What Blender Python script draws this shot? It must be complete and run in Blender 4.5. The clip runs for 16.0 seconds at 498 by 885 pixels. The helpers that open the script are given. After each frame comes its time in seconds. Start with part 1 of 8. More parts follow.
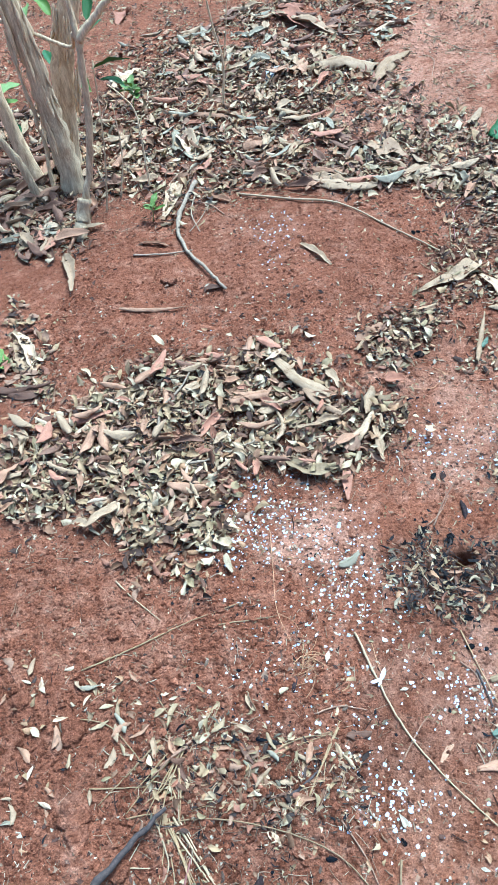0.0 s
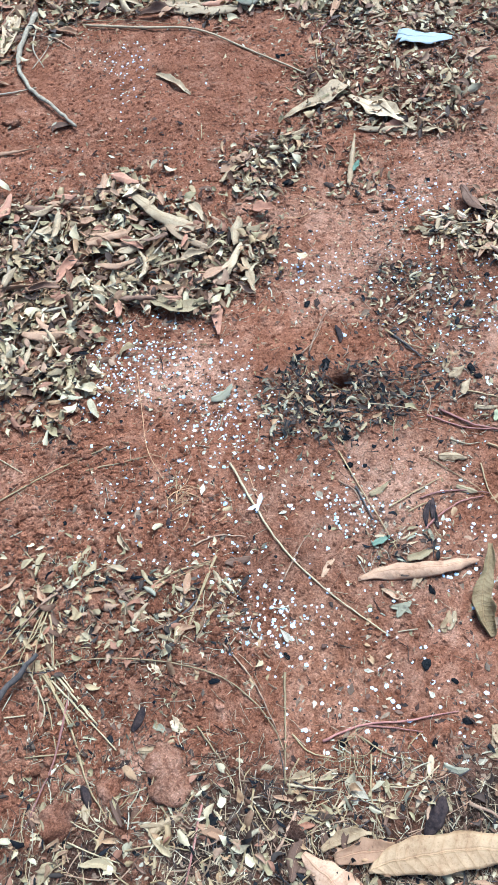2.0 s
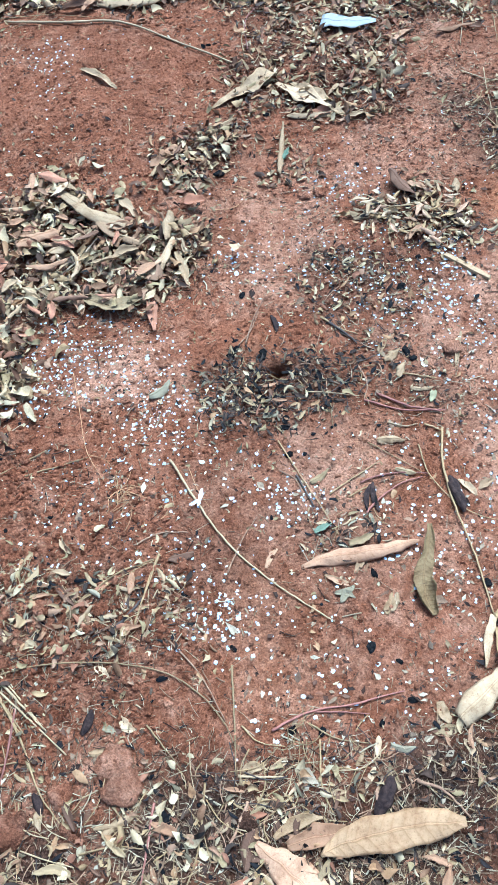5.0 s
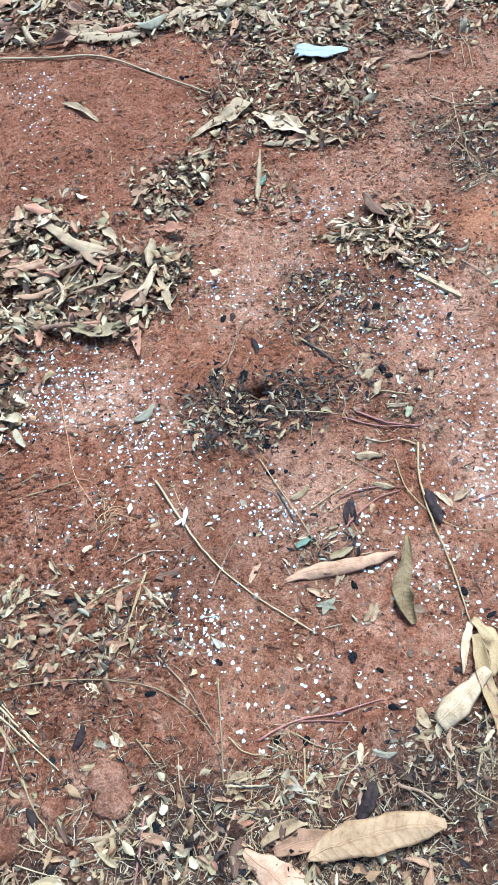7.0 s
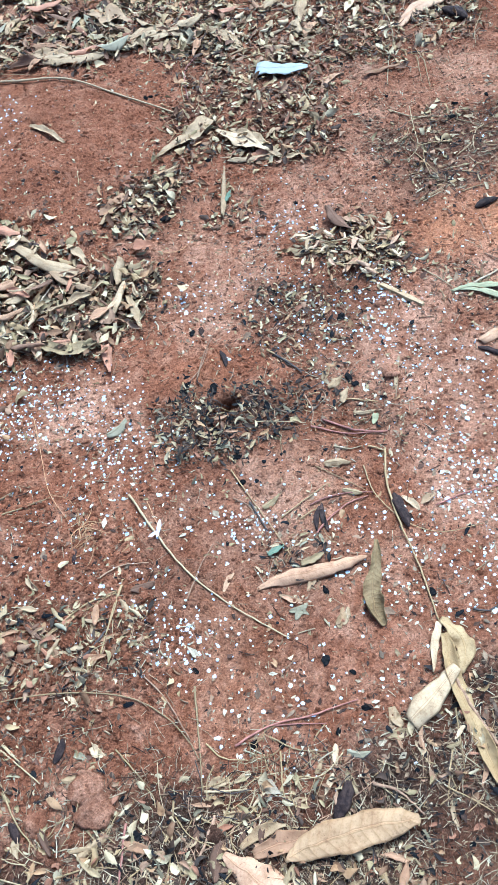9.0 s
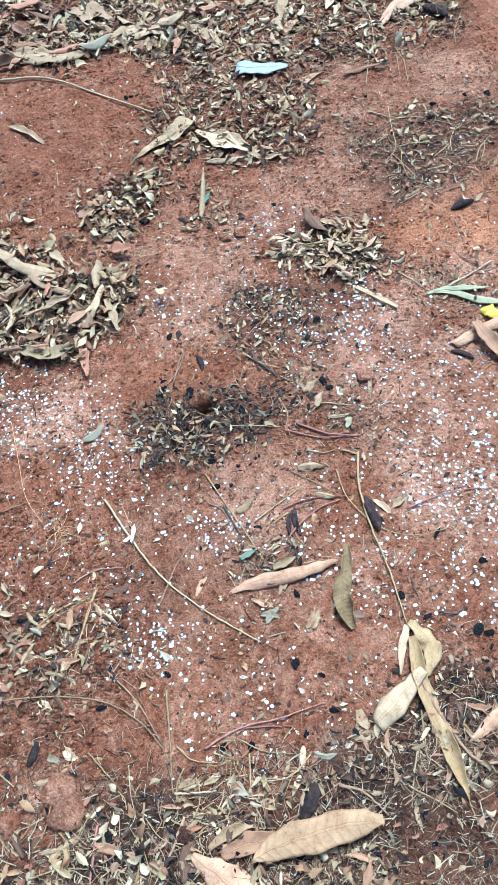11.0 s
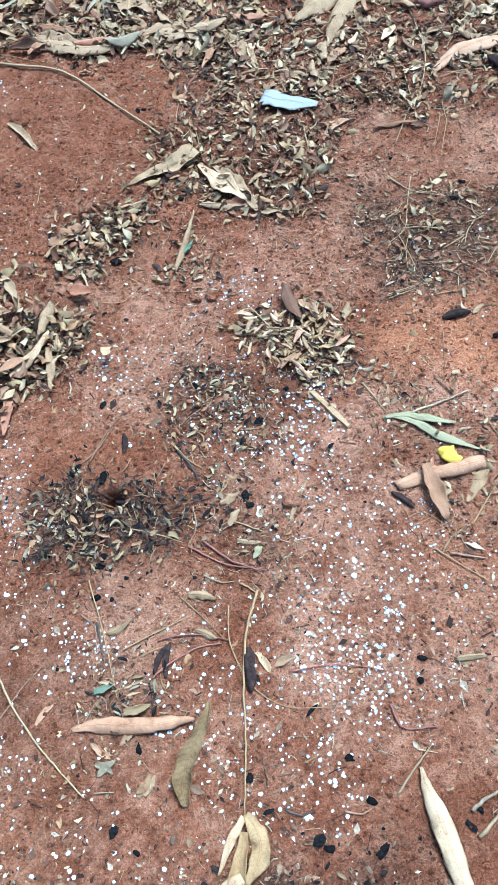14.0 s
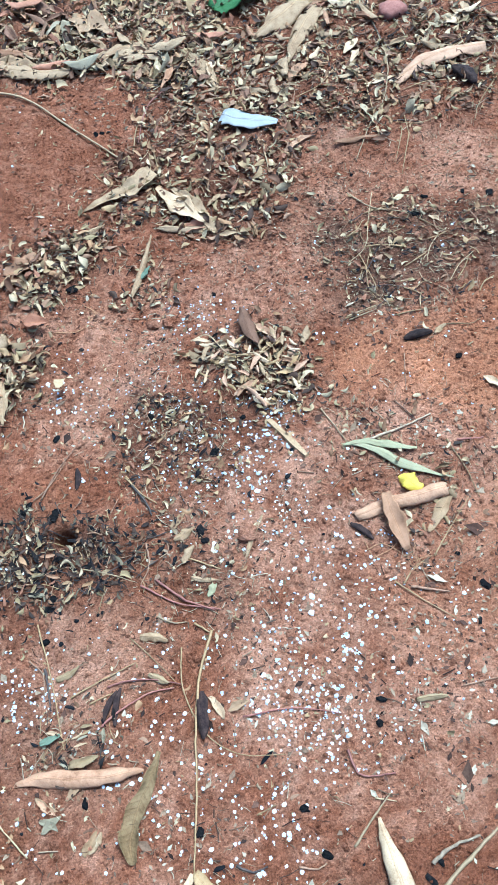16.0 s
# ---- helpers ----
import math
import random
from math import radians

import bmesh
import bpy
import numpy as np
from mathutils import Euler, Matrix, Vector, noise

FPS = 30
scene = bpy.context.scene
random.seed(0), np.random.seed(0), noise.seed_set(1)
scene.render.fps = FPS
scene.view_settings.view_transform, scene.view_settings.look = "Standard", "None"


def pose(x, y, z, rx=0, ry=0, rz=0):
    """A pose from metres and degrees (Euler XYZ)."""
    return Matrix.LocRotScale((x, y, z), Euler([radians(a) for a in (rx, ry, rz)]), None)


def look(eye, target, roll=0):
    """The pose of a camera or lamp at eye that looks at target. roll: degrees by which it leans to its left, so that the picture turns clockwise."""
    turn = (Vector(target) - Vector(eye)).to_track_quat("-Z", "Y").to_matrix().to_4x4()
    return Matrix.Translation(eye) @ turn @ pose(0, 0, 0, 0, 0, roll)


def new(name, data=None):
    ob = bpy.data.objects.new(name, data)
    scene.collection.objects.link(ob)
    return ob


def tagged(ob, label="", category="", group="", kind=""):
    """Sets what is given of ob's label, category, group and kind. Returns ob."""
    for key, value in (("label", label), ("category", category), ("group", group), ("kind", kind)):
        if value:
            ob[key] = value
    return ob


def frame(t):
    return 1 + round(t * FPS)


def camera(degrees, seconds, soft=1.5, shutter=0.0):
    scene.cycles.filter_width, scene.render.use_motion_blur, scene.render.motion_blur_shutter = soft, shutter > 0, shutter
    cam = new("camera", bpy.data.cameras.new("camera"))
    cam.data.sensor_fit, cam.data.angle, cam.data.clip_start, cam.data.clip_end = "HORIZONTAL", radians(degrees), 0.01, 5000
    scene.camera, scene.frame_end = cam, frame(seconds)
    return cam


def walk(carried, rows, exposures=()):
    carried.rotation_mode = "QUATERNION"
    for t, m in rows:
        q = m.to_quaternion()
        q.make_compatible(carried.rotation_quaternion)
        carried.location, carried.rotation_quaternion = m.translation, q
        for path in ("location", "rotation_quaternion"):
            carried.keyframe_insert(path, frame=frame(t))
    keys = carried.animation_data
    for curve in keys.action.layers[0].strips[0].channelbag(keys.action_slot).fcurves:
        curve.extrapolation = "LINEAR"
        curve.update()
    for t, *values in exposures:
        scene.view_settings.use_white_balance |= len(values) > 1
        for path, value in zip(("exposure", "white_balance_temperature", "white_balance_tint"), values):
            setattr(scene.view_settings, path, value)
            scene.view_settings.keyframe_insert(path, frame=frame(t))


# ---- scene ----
EXPO, KELVIN, TINT = 2.27, 4290.0, -8.5
cam = camera(36.28, 16.0, soft=0.75)
# seconds, eye, target, roll
PATH = [
    (0, (0.0000, 0.0000, 1.4000), (-0.1635, 1.3232, -0.0908), -9.12),
    (0.5, (0.0521, -0.0226, 1.3338), (-0.0425, 1.2453, -0.2101), -8.99),
    (1, (0.0686, -0.0444, 1.2685), (0.0412, 1.1552, -0.3316), -7.92),
    (1.5, (0.0711, -0.0539, 1.2259), (0.0840, 1.0950, -0.4111), -7.35),
    (2, (0.0769, -0.0555, 1.2179), (0.1108, 1.0578, -0.4433), -7.07),
    (2.5, (0.0766, -0.0498, 1.2114), (0.1204, 1.0388, -0.4658), -7.13),
    (3, (0.0859, -0.0520, 1.2009), (0.1461, 1.0258, -0.4828), -6.92),
    (3.5, (0.1038, -0.0554, 1.2070), (0.1750, 1.0165, -0.4800), -7.00),
    (4, (0.1065, -0.0582, 1.2091), (0.1941, 1.0095, -0.4798), -6.81),
    (4.5, (0.1192, -0.0580, 1.2120), (0.2224, 1.0125, -0.4743), -6.78),
    (7, (0.1595, -0.0866, 1.2586), (0.2866, 1.0239, -0.3999), -8.07),
    (7.5, (0.1609, -0.0957, 1.2724), (0.3000, 1.0171, -0.3837), -7.98),
    (8, (0.1674, -0.1027, 1.2803), (0.3161, 1.0143, -0.3721), -8.13),
    (8.5, (0.1820, -0.1097, 1.2800), (0.3425, 1.0110, -0.3686), -8.21),
    (9, (0.1843, -0.1091, 1.2826), (0.3583, 1.0123, -0.3642), -8.18),
    (9.5, (0.2006, -0.1021, 1.2809), (0.3843, 1.0194, -0.3648), -8.43),
    (9.7, (0.2047, -0.0977, 1.2847), (0.3911, 1.0219, -0.3620), -8.65),
    (11.8, (0.3082, -0.1097, 1.3563), (0.4535, 0.9763, -0.3169), -6.95),
    (12, (0.3372, -0.0982, 1.3684), (0.4622, 0.9877, -0.3064), -6.25),
    (12.5, (0.4251, -0.0156, 1.3329), (0.4950, 1.0410, -0.3638), -5.43),
    (13, (0.5362, 0.1203, 1.2968), (0.5453, 1.1453, -0.4206), -6.16),
    (13.5, (0.5660, 0.1916, 1.3127), (0.5718, 1.2001, -0.4144), -4.91),
    (14, (0.5903, 0.1954, 1.3411), (0.5877, 1.2077, -0.3838), -4.94),
    (14.5, (0.6195, 0.1875, 1.3380), (0.6081, 1.2047, -0.3840), -5.55),
    (15, (0.6553, 0.2223, 1.3304), (0.6238, 1.2502, -0.3849), -6.93),
    (15.5, (0.6789, 0.2496, 1.3299), (0.6454, 1.2836, -0.3817), -7.56),
    (16, (0.7037, 0.2507, 1.3153), (0.6771, 1.2845, -0.3965), -7.77),
]
walk(cam, [(t, look(eye, target, roll)) for t, eye, target, roll in PATH], [(0.0, EXPO + 0.08, KELVIN - 110, TINT), (1.2, EXPO, KELVIN, TINT), (12.0, EXPO, KELVIN, TINT), (13.5, EXPO - 0.11, KELVIN + 40, TINT), (16.0, EXPO - 0.11, KELVIN + 40, TINT)])

# ---- light: bright haze, a wide soft sun and the sky ----
SUN_ELEVATION, SUN_AZIMUTH = 66.0, 38.0           # azimuth in degrees from +y towards +x
world = bpy.data.worlds.new("sky")
scene.world = world
world.use_nodes = True
sky = world.node_tree.nodes.new("ShaderNodeTexSky")
sky.sky_type = "NISHITA"
sky.sun_disc = False
sky.sun_elevation, sky.sun_rotation = radians(SUN_ELEVATION), radians(SUN_AZIMUTH)
sky.air_density, sky.dust_density, sky.ozone_density = 0.8, 5.0, 0.6
background = world.node_tree.nodes["Background"]
background.inputs["Strength"].default_value = 0.062
world.node_tree.links.new(sky.outputs["Color"], background.inputs["Color"])
TO_SUN = Vector((math.sin(radians(SUN_AZIMUTH)) * math.cos(radians(SUN_ELEVATION)), math.cos(radians(SUN_AZIMUTH)) * math.cos(radians(SUN_ELEVATION)), math.sin(radians(SUN_ELEVATION))))
sun_data = bpy.data.lights.new("sun", "SUN")
sun_data.energy, sun_data.angle, sun_data.color = 1.5, radians(26.0), (1.0, 0.965, 0.92)
sun = new("sun", sun_data)
sun.matrix_world = look(TO_SUN * 30, (0, 0, 0))

# ---- materials ----
def material(name, rough=0.8):
    m = bpy.data.materials.new(name)
    m.use_nodes = True
    shader = m.node_tree.nodes["Principled BSDF"]
    shader.inputs["Roughness"].default_value = rough
    shader.inputs["Specular IOR Level"].default_value = 0.3
    return m, m.node_tree.nodes, m.node_tree.links, shader


def noise_node(nodes, links, scale, detail=4.0, rough=0.6, vector=None):
    n = nodes.new("ShaderNodeTexNoise")
    n.inputs["Scale"].default_value, n.inputs["Detail"].default_value, n.inputs["Roughness"].default_value = scale, detail, rough
    if vector is not None:
        links.new(vector, n.inputs["Vector"])
    return n


def ramp_node(nodes, links, factor, stops, mode="LINEAR"):
    n = nodes.new("ShaderNodeValToRGB")
    n.color_ramp.interpolation = mode
    while len(n.color_ramp.elements) < len(stops):
        n.color_ramp.elements.new(0.5)
    for e, (p, c) in zip(n.color_ramp.elements, stops):
        e.position, e.color = p, (*c, 1.0)
    links.new(factor, n.inputs["Fac"])
    return n


def mix_node(nodes, links, factor, a, b, blend="MIX"):
    n = nodes.new("ShaderNodeMix")
    n.data_type, n.blend_type = "RGBA", blend
    for socket, value in ((n.inputs[0], factor), (n.inputs[6], a), (n.inputs[7], b)):
        if isinstance(value, (int, float)):
            socket.default_value = value
        elif isinstance(value, tuple):
            socket.default_value = (*value, 1.0)
        else:
            links.new(value, socket)
    return n.outputs[2]


def bump_to(nodes, links, shader, height_socket, strength, distance, normal=None):
    b = nodes.new("ShaderNodeBump")
    b.inputs["Strength"].default_value, b.inputs["Distance"].default_value = strength, distance
    links.new(height_socket, b.inputs["Height"])
    if normal is not None:
        links.new(normal, b.inputs["Normal"])
    links.new(b.outputs["Normal"], shader.inputs["Normal"])
    return b.outputs["Normal"]


def soil_material(name="red_soil", loose=False):
    """Red clay: dry dust, damp earth, humus and fresh orange earth by an attribute, broken up by noise at five scales;
    dry and orange also paint sunlight on the right.
    """
    m, nodes, links, shader = material(name, 0.95)
    shader.inputs["Specular IOR Level"].default_value = 0.04
    where = nodes.new("ShaderNodeNewGeometry").outputs["Position"]
    broad = noise_node(nodes, links, 5.0, 5, 0.62, where)
    patches = noise_node(nodes, links, 19.0, 6, 0.7, where)
    crumbs = noise_node(nodes, links, 75.0, 6, 0.75, where)
    grains = noise_node(nodes, links, 420.0, 4, 0.75, where)
    dust = noise_node(nodes, links, 1100.0, 2, 0.7, where)
    cells = []
    for size in (480.0, 190.0):
        cell = nodes.new("ShaderNodeTexVoronoi")
        cell.inputs["Scale"].default_value = size
        links.new(where, cell.inputs["Vector"])
        cells.append(cell)
    kind = nodes.new("ShaderNodeVertexColor")
    kind.layer_name = "soil"
    split = nodes.new("ShaderNodeSeparateColor")
    links.new(kind.outputs["Color"], split.inputs["Color"])

    def jittered(socket, source, amount):
        shift = nodes.new("ShaderNodeMapRange")
        for k, value in zip((1, 2, 3, 4), (0.3, 0.7, -amount, amount)):
            shift.inputs[k].default_value = value
        links.new(source, shift.inputs[0])
        total = nodes.new("ShaderNodeMath")
        total.operation, total.use_clamp = "ADD", True
        links.new(socket, total.inputs[0])
        links.new(shift.outputs[0], total.inputs[1])
        return total.outputs[0]

    damp = ramp_node(nodes, links, crumbs.outputs["Fac"], [(0.26, (0.109, 0.036, 0.017)), (0.44, (0.213, 0.079, 0.038)), (0.60, (0.288, 0.113, 0.058)), (0.80, (0.384, 0.172, 0.095))]).outputs["Color"]
    dry = ramp_node(nodes, links, crumbs.outputs["Fac"], [(0.24, (0.298, 0.126, 0.066)), (0.44, (0.440, 0.211, 0.121)), (0.75, (0.570, 0.315, 0.199))]).outputs["Color"]
    bare = mix_node(nodes, links, jittered(split.outputs["Red"], patches.outputs["Fac"], 0.55), damp, dry)
    humus = ramp_node(nodes, links, grains.outputs["Fac"], [(0.3, (0.010, 0.007, 0.005)), (0.52, (0.040, 0.024, 0.017)), (0.75, (0.130, 0.086, 0.056))]).outputs["Color"]
    ground = mix_node(nodes, links, split.outputs["Green"], bare, humus)
    # orange: fresh earth, and sun patches painted into the ground colour
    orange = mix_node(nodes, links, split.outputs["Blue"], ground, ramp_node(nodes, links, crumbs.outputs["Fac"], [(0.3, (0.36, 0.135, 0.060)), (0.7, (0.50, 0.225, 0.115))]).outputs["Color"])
    tint = ramp_node(nodes, links, broad.outputs["Fac"], [(0.3, (0.80, 0.75, 0.71)), (0.5, (1.0, 1.0, 1.0)), (0.7, (1.16, 1.17, 1.18))]).outputs["Color"]
    colour = mix_node(nodes, links, 1.0, orange, tint, "MULTIPLY")
    speck = ramp_node(nodes, links, grains.outputs["Fac"], [(0.30, (0.34, 0.30, 0.28)), (0.42, (0.94, 0.93, 0.92)), (0.60, (1.04, 1.04, 1.04)), (0.72, (1.6, 1.57, 1.5))]).outputs["Color"]
    colour = mix_node(nodes, links, 0.9, colour, speck, "MULTIPLY")
    fine = ramp_node(nodes, links, dust.outputs["Fac"], [(0.30, (0.66, 0.64, 0.63)), (0.5, (1.0, 1.0, 1.0)), (0.70, (1.34, 1.33, 1.32))]).outputs["Color"]
    colour = mix_node(nodes, links, 0.8, colour, fine, "MULTIPLY")
    grain_tone = nodes.new("ShaderNodeSeparateColor")
    links.new(cells[0].outputs["Color"], grain_tone.inputs["Color"])
    each = ramp_node(nodes, links, grain_tone.outputs["Red"], [(0.0, (0.70, 0.67, 0.66)), (0.45, (1.0, 1.0, 1.0)), (1.0, (1.26, 1.26, 1.25))]).outputs["Color"]
    colour = mix_node(nodes, links, 0.8, colour, each, "MULTIPLY")
    if loose:
        own = nodes.new("ShaderNodeNewGeometry").outputs["Random Per Island"]
        own = ramp_node(nodes, links, own, [(0.0, (0.55, 0.50, 0.47)), (0.4, (0.92, 0.91, 0.90)), (1.0, (1.30, 1.29, 1.27))]).outputs["Color"]
        colour = mix_node(nodes, links, 1.0, colour, own, "MULTIPLY")
    links.new(colour, shader.inputs["Base Color"])
    normal = bump_to(nodes, links, shader, crumbs.outputs["Fac"], 1.0, 0.0045)
    for cell, depth in zip(cells, (0.0026, 0.0024)):
        dome = ramp_node(nodes, links, cell.outputs["Distance"], [(0.0, (1.0, 1.0, 1.0)), (0.75, (0.0, 0.0, 0.0))]).outputs["Color"]
        normal = bump_to(nodes, links, shader, dome, 1.0, depth, normal)
    bump_to(nodes, links, shader, grains.outputs["Fac"], 1.0, 0.0034, normal)
    return m


def leaf_material(name, stops, per_island=False, veins=0.0, spots=0.35, rough=0.68, vein_depth=0.13):
    """Dry leaf: one colour out of stops for each leaf, blotches, ribs along the u of the leaf."""
    m, nodes, links, shader = material(name, rough)
    if per_island:
        pick = nodes.new("ShaderNodeNewGeometry").outputs["Random Per Island"]
    else:
        pick = nodes.new("ShaderNodeObjectInfo").outputs["Random"]
    base = ramp_node(nodes, links, pick, stops, "CONSTANT" if per_island else "LINEAR").outputs["Color"]
    where = nodes.new("ShaderNodeTexCoord")
    shader.inputs["Specular IOR Level"].default_value = 0.15
    blotch = noise_node(nodes, links, 30.0, 6, 0.7, where.outputs["Object"])
    fine = noise_node(nodes, links, 330.0, 4, 0.7, where.outputs["Object"])
    wear = ramp_node(nodes, links, blotch.outputs["Fac"], [(0.28, (0.40, 0.32, 0.26)), (0.43, (0.86, 0.82, 0.78)), (0.55, (1.0, 1.0, 1.0)), (0.72, (1.22, 1.2, 1.16))]).outputs["Color"]
    colour = mix_node(nodes, links, min(1.0, spots * 2), base, wear, "MULTIPLY")
    fleck = ramp_node(nodes, links, fine.outputs["Fac"], [(0.30, (0.22, 0.15, 0.11)), (0.40, (0.85, 0.8, 0.76)), (0.48, (1.0, 1.0, 1.0))]).outputs["Color"]
    colour = mix_node(nodes, links, spots, colour, fleck, "MULTIPLY")
    normal = bump_to(nodes, links, shader, blotch.outputs["Fac"], 0.5, 0.004)
    normal = bump_to(nodes, links, shader, fine.outputs["Fac"], 0.6, 0.0016, normal)
    if veins:
        uv = nodes.new("ShaderNodeUVMap")
        sep = nodes.new("ShaderNodeSeparateXYZ")
        links.new(uv.outputs["UV"], sep.inputs["Vector"])
        off = nodes.new("ShaderNodeMath")
        off.operation = "SUBTRACT"
        links.new(sep.outputs["Y"], off.inputs[0])
        off.inputs[1].default_value = 0.5
        side = nodes.new("ShaderNodeMath")
        side.operation = "ABSOLUTE"
        links.new(off.outputs[0], side.inputs[0])
        lean = nodes.new("ShaderNodeMath")
        lean.operation = "MULTIPLY_ADD"
        links.new(side.outputs[0], lean.inputs[0])
        lean.inputs[1].default_value = -0.12
        links.new(sep.outputs["X"], lean.inputs[2])
        run = nodes.new("ShaderNodeMath")
        run.operation = "MULTIPLY"
        links.new(lean.outputs[0], run.inputs[0])
        run.inputs[1].default_value = veins
        saw = nodes.new("ShaderNodeMath")
        saw.operation = "PINGPONG"
        links.new(run.outputs[0], saw.inputs[0])
        saw.inputs[1].default_value = 0.5
        rib = ramp_node(nodes, links, saw.outputs[0], [(0.0, (1.0, 1.0, 1.0)), (0.07, (0.55, 0.55, 0.55)), (0.30, (0.0, 0.0, 0.0))])
        keel = ramp_node(nodes, links, side.outputs[0], [(0.0, (1.32, 1.28, 1.2)), (0.022, (1.18, 1.15, 1.1)), (0.034, (0.72, 0.66, 0.6)), (0.07, (1.0, 1.0, 1.0))]).outputs["Color"]
        colour = mix_node(nodes, links, 0.75, colour, keel, "MULTIPLY")
        rim = ramp_node(nodes, links, side.outputs[0], [(0.40, (1.0, 1.0, 1.0)), (0.47, (0.82, 0.74, 0.66)), (0.5, (1.12, 1.08, 1.0))]).outputs["Color"]
        colour = mix_node(nodes, links, 0.6, colour, rim, "MULTIPLY")
        vein_tint = mix_node(nodes, links, rib.outputs["Color"], (1.0, 1.0, 1.0), (0.78, 0.70, 0.62))
        colour = mix_node(nodes, links, vein_depth, colour, vein_tint, "MULTIPLY")
        bump_to(nodes, links, shader, rib.outputs["Color"], vein_depth, 0.0016, normal)
    links.new(colour, shader.inputs["Base Color"])
    return m


def mottled_material(name, dark, light, scale=120.0, rough=0.85, bump=0.5, depth=0.002, stretch=None, gloss=0.3, vary=0.25):
    """Noise between two colours, with relief; stretch draws the grain out along one way."""
    m, nodes, links, shader = material(name, rough)
    shader.inputs["Specular IOR Level"].default_value = gloss
    where = nodes.new("ShaderNodeTexCoord").outputs["Object"]
    if stretch:
        mapping = nodes.new("ShaderNodeMapping")
        mapping.inputs["Scale"].default_value = stretch
        links.new(where, mapping.inputs["Vector"])
        where = mapping.outputs["Vector"]
    coarse = noise_node(nodes, links, scale, 5, 0.65, where)
    fine = noise_node(nodes, links, scale * 5, 3, 0.6, where)
    base = ramp_node(nodes, links, coarse.outputs["Fac"], [(0.3, dark), (0.7, light)]).outputs["Color"]
    grit = ramp_node(nodes, links, fine.outputs["Fac"], [(0.3, (0.7, 0.7, 0.7)), (0.6, (1.08, 1.08, 1.08))]).outputs["Color"]
    colour = mix_node(nodes, links, 0.7, base, grit, "MULTIPLY")
    if vary:
        pick = nodes.new("ShaderNodeObjectInfo").outputs["Random"]
        shade = ramp_node(nodes, links, pick, [(0.0, (1 - vary,) * 3), (1.0, (1 + vary,) * 3)]).outputs["Color"]
        colour = mix_node(nodes, links, 1.0, colour, shade, "MULTIPLY")
    links.new(colour, shader.inputs["Base Color"])
    bump_to(nodes, links, shader, coarse.outputs["Fac"], bump, depth)
    return m


def scatter_material(name, stops, rough=0.85, scale=160.0):
    """For loose stuff: one colour an island, with fine grain."""
    m, nodes, links, shader = material(name, rough)
    shader.inputs["Specular IOR Level"].default_value = 0.08
    pick = nodes.new("ShaderNodeNewGeometry").outputs["Random Per Island"]
    base = ramp_node(nodes, links, pick, stops).outputs["Color"]
    grain = noise_node(nodes, links, scale, 4, 0.65, nodes.new("ShaderNodeTexCoord").outputs["Object"])
    tone = ramp_node(nodes, links, grain.outputs["Fac"], [(0.3, (0.6, 0.58, 0.56)), (0.65, (1.15, 1.15, 1.15))]).outputs["Color"]
    links.new(mix_node(nodes, links, 0.8, base, tone, "MULTIPLY"), shader.inputs["Base Color"])
    bump_to(nodes, links, shader, grain.outputs["Fac"], 0.6, 0.002)
    return m


SOIL = soil_material()
CRUMBS = soil_material("loose_red_soil", True)
LITTER = leaf_material("dry_litter_leaf", [(0.0, (0.312, 0.201, 0.096)), (0.11, (0.421, 0.300, 0.163)), (0.19, (0.179, 0.095, 0.048)), (0.30, (0.472, 0.352, 0.202)), (0.36, (0.255, 0.180, 0.086)), (0.46, (0.321, 0.180, 0.086)), (0.56, (0.123, 0.061, 0.033)), (0.65, (0.274, 0.156, 0.089)), (0.73, (0.364, 0.273, 0.158)), (0.79, (0.222, 0.099, 0.054)), (0.87, (0.204, 0.133, 0.067)), (0.93, (0.052, 0.029, 0.018))], per_island=True, spots=0.45)
LITTER_ONE = leaf_material("dry_small_leaf", [(0.0, (0.312, 0.207, 0.103)), (0.3, (0.416, 0.304, 0.167)), (0.55, (0.283, 0.207, 0.103)), (0.8, (0.378, 0.238, 0.116)), (1.0, (0.160, 0.084, 0.043))], spots=0.4)
DARK_LITTER = leaf_material("dark_litter_leaf", [(0.0, (0.011, 0.008, 0.006)), (0.22, (0.036, 0.023, 0.016)), (0.42, (0.132, 0.099, 0.056)), (0.52, (0.008, 0.006, 0.006)), (0.68, (0.059, 0.035, 0.023)), (0.80, (0.099, 0.077, 0.046)), (0.90, (0.020, 0.013, 0.011))], per_island=True, spots=0.4)
